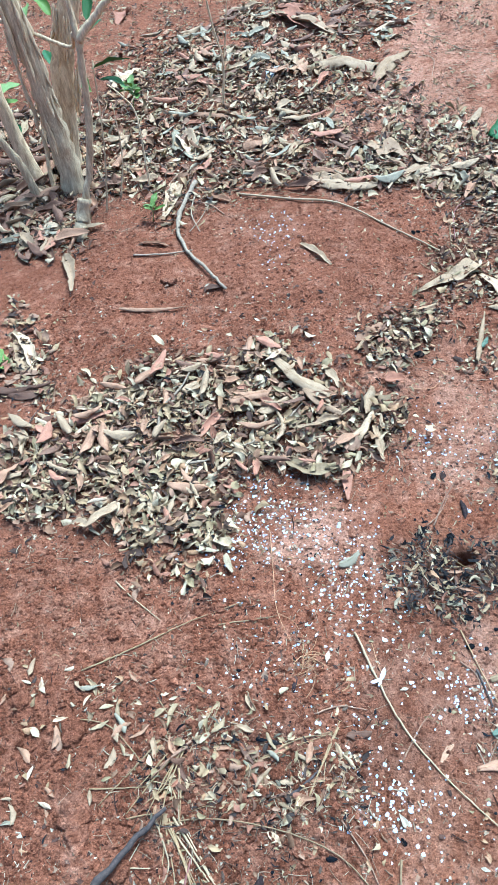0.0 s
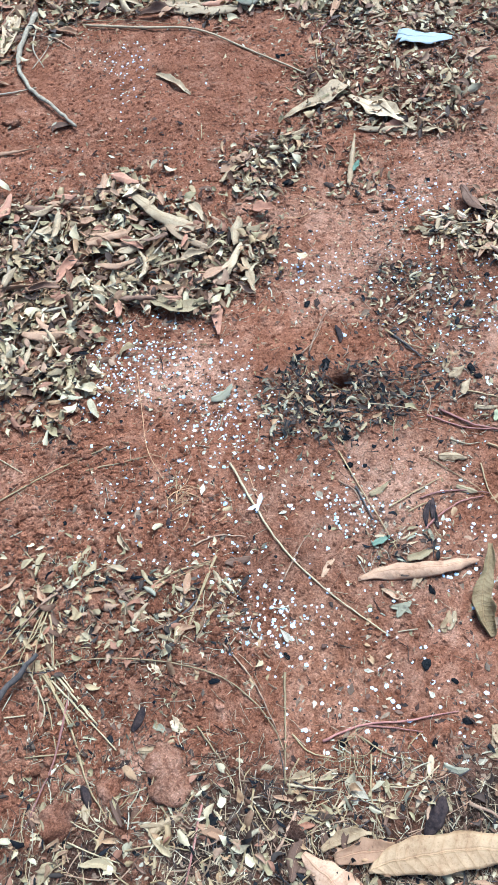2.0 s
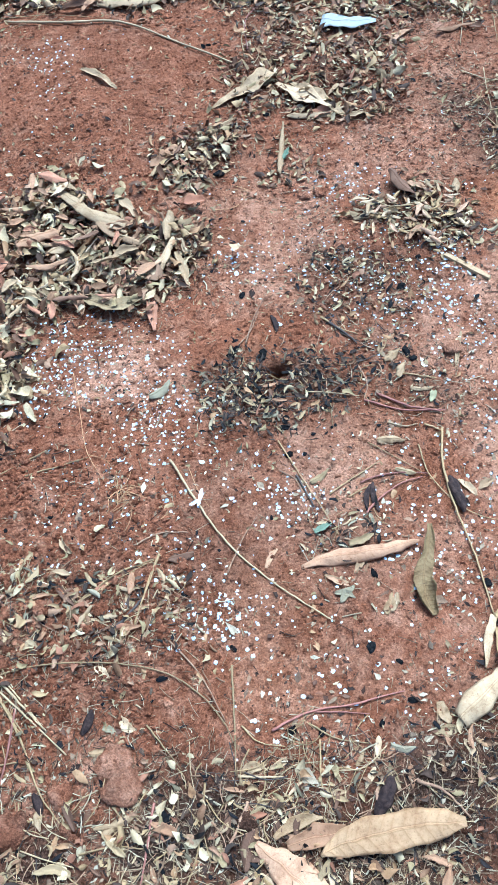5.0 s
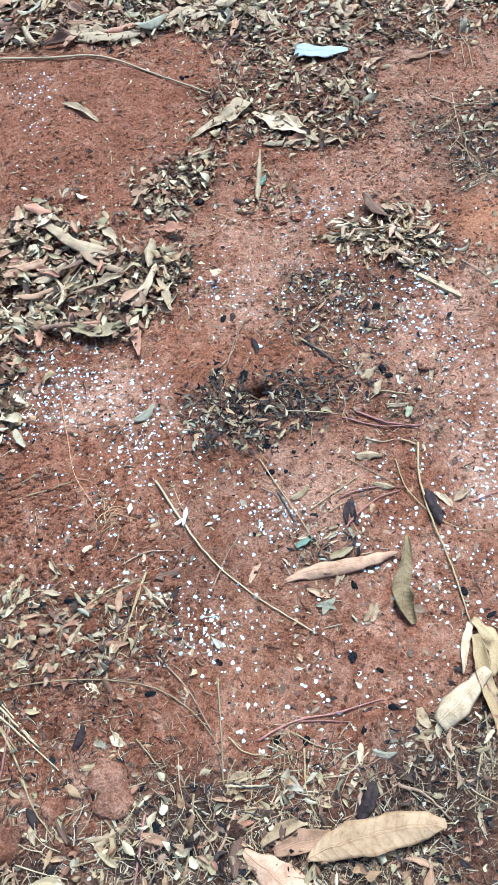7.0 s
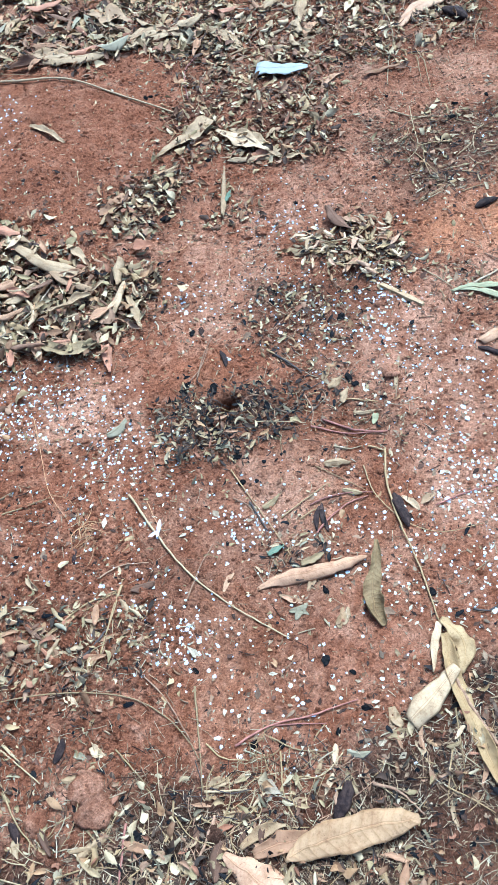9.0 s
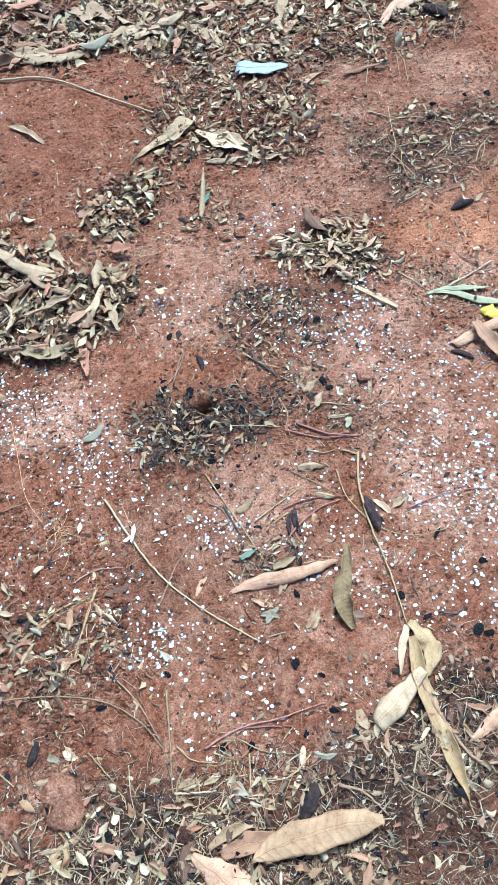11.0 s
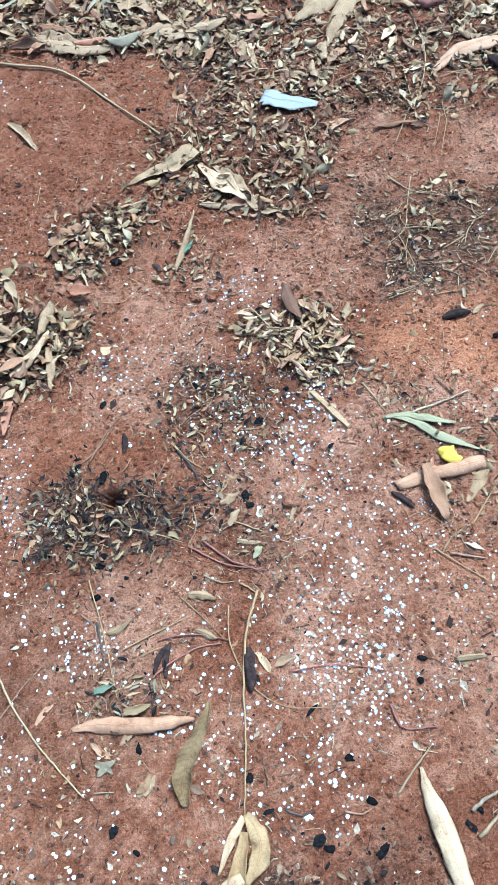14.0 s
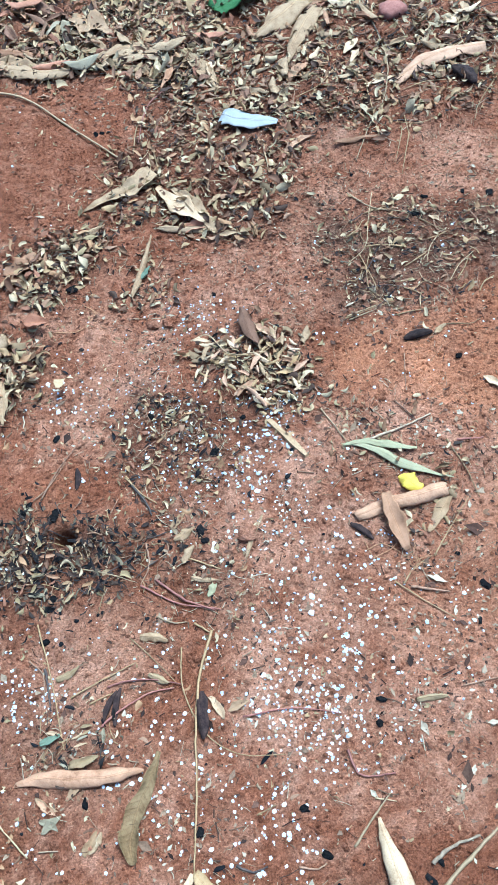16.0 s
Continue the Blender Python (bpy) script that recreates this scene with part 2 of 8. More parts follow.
LEAVES = {
    "tan": leaf_material("tan_leaf", [(0.0, (0.288, 0.182, 0.093)), (1.0, (0.346, 0.234, 0.130))], veins=15.0, spots=0.6),
    "pale": leaf_material("pale_leaf", [(0.0, (0.410, 0.276, 0.154)), (1.0, (0.542, 0.386, 0.231))], veins=15.0, spots=0.5),
    "pink": leaf_material("pinkish_leaf", [(0.0, (0.274, 0.165, 0.088)), (1.0, (0.328, 0.220, 0.121))], veins=22.0, spots=0.3, vein_depth=0.14),
    "blush": leaf_material("blush_leaf", [(0.0, (0.393, 0.217, 0.120)), (1.0, (0.453, 0.261, 0.149))], veins=20.0, spots=0.5, vein_depth=0.2),
    "moss": leaf_material("moss_brown_leaf", [(0.0, (0.170, 0.109, 0.049)), (1.0, (0.218, 0.142, 0.065))], veins=18.0, spots=0.5, vein_depth=0.4),
    "buff": leaf_material("buff_leaf", [(0.0, (0.299, 0.186, 0.081)), (1.0, (0.357, 0.232, 0.109))], veins=18.0, spots=0.5, vein_depth=0.2),
    "brown": leaf_material("brown_leaf", [(0.0, (0.231, 0.118, 0.060)), (1.0, (0.341, 0.188, 0.102))], veins=14.0),
    "dark": leaf_material("dark_brown_leaf", [(0.0, (0.090, 0.046, 0.027)), (1.0, (0.180, 0.095, 0.055))], veins=12.0),
    "rust": leaf_material("rust_leaf", [(0.0, (0.250, 0.107, 0.056)), (1.0, (0.362, 0.170, 0.097))], veins=12.0),
    "olive": leaf_material("olive_leaf", [(0.0, (0.217, 0.147, 0.073)), (1.0, (0.325, 0.224, 0.116))], veins=16.0),
    "ribbed": leaf_material("ribbed_tan_leaf", [(0.0, (0.331, 0.196, 0.097)), (1.0, (0.342, 0.207, 0.106))], veins=14.0, spots=0.5, vein_depth=0.45),
    "grey": leaf_material("grey_green_leaf", [(0.0, (0.215, 0.171, 0.103)), (1.0, (0.269, 0.216, 0.137))], veins=18.0, spots=0.2),
    "silver": leaf_material("bleached_silver_leaf", [(0.0, (0.284, 0.271, 0.255)), (1.0, (0.321, 0.299, 0.275))], veins=16.0, spots=0.05, rough=0.5),
    "green": leaf_material("green_leaf", [(0.0, (0.041, 0.094, 0.024)), (1.0, (0.071, 0.125, 0.037))], veins=14.0, spots=0.1, rough=0.45),
    "lime": leaf_material("young_green_leaf", [(0.0, (0.131, 0.183, 0.032)), (1.0, (0.177, 0.212, 0.063))], veins=10.0, spots=0.1, rough=0.45),
    "teal": leaf_material("blue_green_leaf", [(0.0, (0.106, 0.138, 0.083)), (1.0, (0.163, 0.180, 0.117))], veins=10.0, spots=0.2, rough=0.5),
    "fade": leaf_material("fading_green_leaf", [(0.0, (0.264, 0.233, 0.121)), (1.0, (0.324, 0.276, 0.161))], veins=18.0, spots=0.2),
    "yellow": leaf_material("yellow_leaf", [(0.0, (0.504, 0.364, 0.033)), (1.0, (0.562, 0.420, 0.066))], veins=10.0, spots=0.15, rough=0.5),
    "ochre": leaf_material("ochre_leaf", [(0.0, (0.375, 0.216, 0.109)), (1.0, (0.436, 0.262, 0.159))], veins=14.0, spots=0.35),
}
STRAW = mottled_material("dry_straw", (0.211, 0.122, 0.046), (0.329, 0.208, 0.095), 150.0, 0.6, 0.3, 0.0006)
PALE_STRAW = mottled_material("pale_straw", (0.289, 0.182, 0.085), (0.389, 0.267, 0.142), 150.0, 0.6, 0.3, 0.0006)
TWIG = mottled_material("brown_twig", (0.160, 0.081, 0.043), (0.340, 0.190, 0.106), 130.0, 0.8, 0.6, 0.001)
RED_TWIG = mottled_material("reddish_twig", (0.17, 0.06, 0.042), (0.30, 0.125, 0.085), 130.0, 0.7, 0.4, 0.001)
GREY_TWIG = mottled_material("weathered_grey_twig", (0.176, 0.116, 0.068), (0.400, 0.292, 0.182), 110.0, 0.85, 0.7, 0.0012)
DARK_TWIG = mottled_material("dark_twig", (0.026, 0.019, 0.015), (0.090, 0.060, 0.045), 110.0, 0.85, 0.6, 0.001)
ROOT = mottled_material("orange_rootlet", (0.30, 0.14, 0.06), (0.48, 0.26, 0.12), 150.0, 0.8, 0.4, 0.0006)
CHAR = mottled_material("charcoal", (0.004, 0.004, 0.004), (0.018, 0.015, 0.014), 200.0, 1.0, 1.0, 0.004, gloss=0.04)
POD = mottled_material("dark_pod", (0.012, 0.007, 0.007), (0.056, 0.032, 0.024), 90.0, 0.8, 1.0, 0.005, gloss=0.12)
PELLET = mottled_material("white_pellet", (0.482, 0.493, 0.530), (0.619, 0.634, 0.670), 300.0, 0.8, 0.4, 0.0008, vary=0.1)
PELLETS = scatter_material("white_pellets", [(0.0, (0.38, 0.37, 0.38)), (0.4, (0.54, 0.55, 0.59)), (1.0, (0.66, 0.67, 0.71))], 0.8, 400.0)

DEBRIS = scatter_material("dry_debris", [(0.0, (0.030, 0.017, 0.012)), (0.28, (0.095, 0.050, 0.031)), (0.55, (0.230, 0.135, 0.075)), (0.8, (0.360, 0.250, 0.145)), (1.0, (0.520, 0.410, 0.265))], 0.75, 200.0)
CHAFF = scatter_material("chaff", [(0.0, (0.020, 0.013, 0.010)), (0.4, (0.11, 0.055, 0.035)), (0.75, (0.26, 0.17, 0.10)), (1.0, (0.50, 0.41, 0.28))], 0.85, 200.0)
CHIPS = scatter_material("dark_chips", [(0.0, (0.004, 0.004, 0.005)), (0.4, (0.014, 0.011, 0.010)), (0.65, (0.045, 0.026, 0.018)), (1.0, (0.160, 0.105, 0.065))], 0.75, 200.0)
BARK = mottled_material("shrub_bark", (0.347, 0.214, 0.109), (0.796, 0.589, 0.335), 55.0, 0.95, 0.7, 0.004, stretch=(2.2, 2.2, 0.28), vary=0.15, gloss=0.08)
WOOD = mottled_material("split_wood", (0.246, 0.144, 0.062), (0.338, 0.220, 0.109), 60.0, 0.7, 0.4, 0.001)
BRICK = mottled_material("red_stone", (0.203, 0.076, 0.052), (0.328, 0.145, 0.104), 60.0, 0.9, 0.6, 0.003)
FLUFF = mottled_material("white_fluff", (0.78, 0.78, 0.78), (0.9, 0.9, 0.9), 200.0, 0.9, 0.3, 0.001, vary=0.0)

# ---- ground form ----
SWELLS = [(0.0, 1.75, 0.35, 0.024), (0.25, 1.25, 0.30, -0.0247), (0.3, 0.9, 0.25, -0.0083), (-0.2, 0.5, 0.30, 0.0173), (0.15, 0.2, 0.35, 0.0038), (0.75, 1.0, 0.30, 0.0088),
          (1.15, 1.65, 0.35, 0.0345), (0.58, 0.62, 0.20, -0.023), (0.5, 1.5, 0.25, -0.0241), (0.8, 0.4, 0.30, 0.0015), (0.75, 2.05, 0.35, 0.004), (-0.4, 1.3, 0.30, -0.0117)]
HOLE = (0.306, 0.888)


def swell(x, y):
    """The broad form of the ground."""
    z = 0.0 * x
    for a, b, s, h in SWELLS:
        z = z + h * np.exp(-((x - a) ** 2 + (y - b) ** 2) / (2 * s * s))
    return z


def lattice(x, y, seed):
    """Smooth value noise between -1 and 1."""
    xi, yi = np.floor(x).astype(np.int64), np.floor(y).astype(np.int64)
    u, v = x - xi, y - yi
    u, v = u * u * (3 - 2 * u), v * v * (3 - 2 * v)

    def at(i, j):
        n = (i * 374761393 + j * 668265263 + seed * 974711) & 0x7FFFFFFF
        n = ((n ^ (n >> 13)) * 1274126177) & 0x7FFFFFFF
        return ((n ^ (n >> 16)) & 0xFFFF) / 32767.5 - 1.0

    low = at(xi, yi) * (1 - u) + at(xi + 1, yi) * u
    high = at(xi, yi + 1) * (1 - u) + at(xi + 1, yi + 1) * u
    return low * (1 - v) + high * v


def inside(x, y, polygon):
    """Which of the points lie inside the polygon."""
    hit = np.zeros(np.shape(x), bool)
    for (ax, ay), (bx, by) in zip(polygon, polygon[1:] + polygon[:1]):
        if ay != by:
            hit ^= ((ay > y) != (by > y)) & (x < (bx - ax) * (y - ay) / (by - ay) + ax)
    return hit


def frayed(x, y, polygon, reach=0.05):
    """The same with an uneven edge."""
    return inside(x + reach * lattice(x * 9, y * 9, 5) + 0.4 * reach * lattice(x * 31, y * 31, 6), y + reach * lattice(x * 9, y * 9, 7) + 0.4 * reach * lattice(x * 31, y * 31, 8), polygon)


def relief(x, y):
    """Ground height: broad form, lumps and crumbs, the nest hole."""
    lumps = 0.0055 * lattice(x * 8, y * 8, 1) + 0.0035 * lattice(x * 21, y * 21, 2)
    rough = 0.5 + 0.5 * lattice(x * 5, y * 5, 9)
    crumbs = (0.0040 * np.abs(lattice(x * 50, y * 50, 3)) + 0.0022 * np.abs(lattice(x * 105, y * 105, 4))) * (0.28 + rough ** 1.4)
    away = np.hypot(x - HOLE[0], (y - HOLE[1]) * 1.3)
    return swell(x, y) + lumps + crumbs - 0.09 / (1 + (away / 0.0165) ** 6) + 0.006 * np.exp(-((away - 0.04) / 0.02) ** 2)


def ground_z(x, y):
    return float(relief(np.array([x], float), np.array([y], float))[0])


# ---- building blocks ----
def mesh_of(name, verts, faces, mat, uvs=None, smooth=True):
    me = bpy.data.meshes.new(name)
    me.from_pydata([tuple(v) for v in verts], [], faces)
    if uvs is not None:
        layer = me.uv_layers.new(name="UVMap")
        index = np.zeros(len(me.loops), np.int32)
        me.loops.foreach_get("vertex_index", index)
        layer.data.foreach_set("uv", np.asarray(uvs, np.float32)[index].ravel())
    if smooth:
        me.polygons.foreach_set("use_smooth", np.ones(len(me.polygons), bool))
    me.materials.append(mat)
    me.update()
    return me


def part(name, me, parent, label=""):
    ob = new(name, me)
    ob.parent = parent
    if label:
        ob["label"] = label
    return ob


def spline(points, steps):
    """Catmull-Rom through the points."""
    p = np.asarray(points, float)
    p = np.vstack([2 * p[0] - p[1], p, 2 * p[-1] - p[-2]])
    out = []
    for i in range(1, len(p) - 2):
        for t in np.linspace(0, 1, steps, endpoint=False):
            out.append(0.5 * (2 * p[i] + (p[i + 1] - p[i - 1]) * t + (2 * p[i - 1] - 5 * p[i] + 4 * p[i + 1] - p[i + 2]) * t * t + (3 * p[i] - p[i - 1] - 3 * p[i + 1] + p[i + 2]) * t ** 3))
    out.append(p[-2])
    return np.array(out)


def tube(line, radii, sides=6, rng=None, wobble=0.0):
    """Vertices and faces of a tapering tube along a line, with closed ends."""
    line = np.asarray(line, float)
    along = np.gradient(line, axis=0)
    along /= np.linalg.norm(along, axis=1)[:, None] + 1e-12
    up = np.array([0.13, 0.21, 0.97])
    verts, faces = [], []
    for k, (c, a, r) in enumerate(zip(line, along, radii)):
        s = np.cross(a, up if abs(a @ up) < 0.9 else np.array([1.0, 0, 0]))
        s /= np.linalg.norm(s)
        b = np.cross(s, a)
        for j in range(sides):
            w = 2 * math.pi * j / sides
            rr = r * (1 + (wobble * rng.uniform(-1, 1) if rng else 0))
            verts.append(c + rr * (math.cos(w) * s + math.sin(w) * b))
        if k:
            o = (k - 1) * sides
            faces += [(o + j, o + (j + 1) % sides, o + sides + (j + 1) % sides, o + sides + j) for j in range(sides)]
    n = (len(line) - 1) * sides
    faces += [tuple(range(sides - 1, -1, -1)), tuple(range(n, n + sides))]
    return verts, faces


def lump(rng, sx, sy, sz, rough=0.25, rings=5, sides=8):
    """An uneven pebble-like body standing on z = 0."""
    verts, faces = [(0, 0, 0)], []
    for i in range(1, rings):
        a = math.pi * i / rings
        for j in range(sides):
            w = 2 * math.pi * j / sides
            k = 1 + rough * rng.uniform(-1, 1)
            verts.append((sx / 2 * k * math.sin(a) * math.cos(w), sy / 2 * k * math.sin(a) * math.sin(w), sz / 2 * (1 - math.cos(a) * (1 + 0.4 * rough * rng.uniform(-1, 1)))))
    verts.append((0, 0, sz))
    faces += [(0, 1 + (j + 1) % sides, 1 + j) for j in range(sides)]
    for i in range(rings - 2):
        o = 1 + i * sides
        faces += [(o + j, o + (j + 1) % sides, o + sides + (j + 1) % sides, o + sides + j) for j in range(sides)]
    o, top = 1 + (rings - 2) * sides, len(verts) - 1
    faces += [(o + j, o + (j + 1) % sides, top) for j in range(sides)]
    return np.array(verts), faces


LEAF_WORDS = {"tan": "tan", "pale": "pale straw-coloured", "pink": "pinkish-tan", "brown": "brown", "dark": "dark brown", "rust": "rust-red", "olive": "olive-tan", "ribbed": "ribbed tan", "grey": "grey-green", "silver": "bleached silvery",
              "green": "fresh green", "lime": "bright young green", "teal": "blue-green", "fade": "fading pale green", "yellow": "bright yellow", "ochre": "ochre-yellow", "blush": "pale pinkish", "buff": "yellowish buff", "moss": "dark olive-brown"}


def leaf_sheet(rng, length, width, curl, arch, twist=0.0, nu=18, nv=8, wave=0.12, blunt=0.62, peak=0.85, ragged=0.1):
    """A leaf blade along +x, rolled up sideways by curl degrees, arched along its length: vertices, faces, uvs and its middle line."""
    verts, uvs, spine = [], [], []
    half = radians(max(curl, 4.0)) / 2
    p1, p2, p3, p4 = (rng.uniform(0, 6.28) for _ in range(4))
    straight = 0.35 if curl >= 120 else 1.0
    sway = rng.uniform(-0.10, 0.10) * length * straight
    uneven = rng.uniform(-0.35, 0.35)
    first, last = (rng.uniform(0.0, 0.07), rng.uniform(0.92, 1.0)) if curl > 120 else (rng.uniform(0.0, 0.10), rng.uniform(0.90, 1.0)) if curl > 45 else (0.0, 1.0)
    kink, kink_at = rng.uniform(-0.10, 0.10) * length * straight, rng.uniform(0.3, 0.7)
    for i in range(nu + 1):
        u = i / nu
        s = first + (last - first) * u
        body = max(0.03, math.sin(math.pi * min(1.0, 0.02 + 0.97 * s) ** peak)) ** blunt
        lift = arch * length * (math.sin(math.pi * u) * 0.35 + 0.25 * u * u) + 0.35 * abs(kink) * max(0.0, 1 - abs(u - kink_at) * 5)
        half_here = half * (0.75 + 0.5 * math.sin(math.pi * u)) * (1 + 0.3 * math.sin(5 * u + p1))
        lean = radians(twist) * (u - 0.5) * 2
        bow = sway * math.sin(math.pi * u) + kink * max(0.0, u - kink_at)
        for j in range(nv + 1):
            v = 2 * j / nv - 1
            edge = math.sin(7 * u + (p3 if v > 0 else p4)) + 0.6 * math.sin(19 * u + (p1 if v > 0 else p2)) + 0.4 * math.sin(41 * u + p2 * (1 + v))
            w = width / 2 * body * (1 + ragged * edge * abs(v))
            a = v * half_here * (1 + uneven * v)
            y, z = w * math.sin(a) / half_here, w * (1 - math.cos(a)) / half_here
            z += wave * width * abs(v) ** 1.5 * 0.4 * math.sin(11 * u + p2 + 1.7 * (v > 0)) + (0.05 if curl >= 120 else 0.17) * width * body * abs(v)
            y, z = y * math.cos(lean) - z * math.sin(lean), y * math.sin(lean) + z * math.cos(lean)
            verts.append((length * (u - 0.5) + 0.03 * length * v * math.sin(p3), y + bow, z + lift))
            uvs.append((u, j / nv))
        spine.append((length * (u - 0.5), bow, lift))
    faces = [(i * (nv + 1) + j, (i + 1) * (nv + 1) + j, (i + 1) * (nv + 1) + j + 1, i * (nv + 1) + j + 1) for i in range(nu) for j in range(nv)]
    verts, shift = np.array(verts), Vector((rng.uniform(0, 50), 0, 0))
    crumple = np.array([noise.noise_vector(Vector(p) * 1.5 / width + shift) * 0.08 + noise.noise_vector(Vector(p) * 4 / width + shift) * 0.035 for p in verts]) * width
    if curl >= 4.1:
        verts = verts + crumple
        spine = np.array(spine) + crumple[nv // 2::nv + 1][:len(spine)]
    return verts, faces, uvs, np.array(spine)


def rest_on_ground(points, x, y, turn, roll=0.0, lift=0.0):
    """The pose that lays the points on the ground at x, y, leaning with its slope."""
    r = 0.03
    dzx = (ground_z(x + r, y) - ground_z(x - r, y)) / (2 * r)
    dzy = (ground_z(x, y + r) - ground_z(x, y - r)) / (2 * r)
    n = Vector((-0.6 * dzx, -0.6 * dzy, 1)).normalized()
    m = n.to_track_quat("Z", "Y").to_matrix().to_4x4()
    flat = Matrix.Rotation(radians(turn) - Matrix(m).to_euler().z, 4, "Z")
    m = m @ flat @ Matrix.Rotation(radians(roll), 4, "X")
    p = np.asarray(points) @ np.array(m.to_3x3()).T
    gaps = np.sort(p[:, 2] + 0.0 - (relief(p[:, 0] + x, p[:, 1] + y)))
    z = -gaps[int(len(gaps) * 0.004)] + lift - 0.0006
    return Matrix.Translation((x, y, z)) @ m


leaf_count = 0


def leaf(x, y, turn, length, width, colour, curl=60, arch=0.05, roll=0.0, lift=0.0, stalk=0.0, words="", peak=0.85):
    """A fallen leaf lying at x, y with its tip towards turn: blade, and midrib with a stalk."""
    global leaf_count
    leaf_count += 1
    rng = random.Random(leaf_count * 7919)
    nu = 22 if length > 0.09 else 14
    if length < 0.065:
        curl, width = min(curl, 48), width * 0.8
    rolled = curl >= 120
    verts, faces, uvs, spine = leaf_sheet(rng, length, width, curl, arch, rng.uniform(-30, 30) if rolled else rng.uniform(-16, 16), nu, 14 if rolled else 8, 0.10 if rolled else 0.2, 0.68 if rolled else 0.80, peak, 0.14)
    if roll == 0.0:
        roll = rng.choice((150, 180, 12, -14, 205, 5)) if rolled else rng.choice((0, 0, 8, -10, 172, 185)) if curl > 45 else rng.uniform(-8, 8)
    thing = new("fallen_leaf")
    thing.matrix_basis = rest_on_ground(verts, x, y, turn, roll, lift)
    blade = part("blade", mesh_of("blade", verts, faces, LEAVES[colour], uvs), thing)
    shell = blade.modifiers.new("thickness", "SOLIDIFY")
    shell.thickness = 0.0007
    shell.offset = 0.0
    rib_line = spine.copy()
    rib_line[:, 2] -= 0.0006
    if stalk:
        rib_line = np.vstack([rib_line[0] + np.array([-stalk, rng.uniform(-0.2, 0.2) * stalk, 0.15 * stalk]), rib_line[0] + np.array([-stalk * 0.5, 0, 0.03 * stalk]), rib_line])
    thick = min(0.0013, 0.0004 + width * 0.012)
    v, f = tube(rib_line, np.linspace(thick, thick * 0.3, len(rib_line)), 5)
    part("midrib", mesh_of("midrib", v, f, LEAVES[colour]), thing)
    form = "tightly rolled" if curl >= 120 else "curled" if curl > 70 else "slightly cupped" if curl > 35 else "flat"
    fresh = colour in ("green", "lime", "teal")
    size = "large" if length > 0.16 else "small" if length < 0.055 else "medium-sized"
    tagged(thing, words or f"{size} {form} {LEAF_WORDS[colour]} {'' if fresh else 'dry '}leaf lying on red soil", "leaf", "fallen leaves")
    return thing


def ribbon(points, widths, colour, curl=40, lift=0.0, rise=(0.0,), words="", ragged=0.07, level=False, crimp=0.13):
    """A leaf that lies along points of the plan, with its width at even steps along it; curl cups it up, negative curl bends its edges down."""
    rng = random.Random(int(1e4 * abs(points[0][0] + 2 * points[-1][1])) + len(points))
    flat = spline(points, 7)
    n = len(flat)
    u = np.linspace(0, 1, n)
    wide = np.interp(u, np.linspace(0, 1, len(widths)), widths)
    wide[1:-1] = (wide[:-2] + 2 * wide[1:-1] + wide[2:]) / 4
    up = np.interp(u, np.linspace(0, 1, len(rise)), rise) + lift
    along = np.gradient(flat, axis=0)
    along /= np.linalg.norm(along, axis=1)[:, None] + 1e-9
    side = np.column_stack([-along[:, 1], along[:, 0]])
    half = min(radians(abs(curl)) / 2, 2.6) + 0.03
    p1, p2, p3 = (rng.uniform(0, 6.28) for _ in range(3))
    base = relief(flat[:, 0], flat[:, 1])
    base = np.array([base[max(0, k - 4):k + 5].max() for k in range(n)])
    if level:
        base = np.full(n, base.max())
    verts, uvs, nv = [], [], 10
    for k in range(n):
        turn = half * (0.85 + 0.25 * math.sin(4 * u[k] + p1))
        span = math.sin(min(turn, 1.57))
        for j in range(nv + 1):
            v = 2 * j / nv - 1
            w = wide[k] / 2 * (1 + ragged * abs(v) * (math.sin(9 * u[k] + p1 + 2 * (v > 0)) + 0.6 * math.sin(23 * u[k] + p2 + v)))
            y = w * math.sin(v * turn) / span
            z = w * (1 - math.cos(v * turn)) / span
            z = z + 0.10 * w * abs(v) if curl >= 0 else w * (1 - math.cos(turn)) / span - z
            z += crimp * wide[k] * abs(v) ** 1.5 * (math.sin(10 * u[k] + p3 + 1.9 * (v > 0)) + 0.5 * math.sin(25 * u[k] + p1 + v))
            q = flat[k] + side[k] * y
            verts.append((q[0], q[1], max(base[k] + up[k] + z, base[k] - 0.002) + 0.0012))
            uvs.append((u[k], j / nv))
    verts = np.array(verts)
    verts += np.array([noise.noise_vector(Vector(p) * 45) * 0.0028 + noise.noise_vector(Vector(p) * 130) * 0.0010 for p in verts])
    middle = np.array([*flat[n // 2], base[n // 2]])
    faces = [(k * (nv + 1) + j, (k + 1) * (nv + 1) + j, (k + 1) * (nv + 1) + j + 1, k * (nv + 1) + j + 1) for k in range(n - 1) for j in range(nv)]
    thing = new("fallen_leaf")
    thing.location = middle
    blade = part("blade", mesh_of("blade", verts - middle, faces, LEAVES[colour], uvs), thing)
    shell = blade.modifiers.new("thickness", "SOLIDIFY")
    shell.thickness, shell.offset = 0.0007, 0.0
    rib = verts[nv // 2::nv + 1] - middle + np.array([0, 0, 0.0003])
    thick = min(0.0012, 0.0004 + max(widths) * 0.012)
    v, f = tube(rib, np.linspace(thick, thick * 0.4, len(rib)), 5)
    part("midrib", mesh_of("midrib", v, f, LEAVES[colour]), thing)
    form = "rolled" if abs(curl) > 120 else "curled" if abs(curl) > 60 else "slightly cupped"
    return tagged(thing, words or f"{form} {LEAF_WORDS[colour]} {'' if colour == 'green' else 'dry '}leaf lying on red soil", "leaf", "fallen leaves")


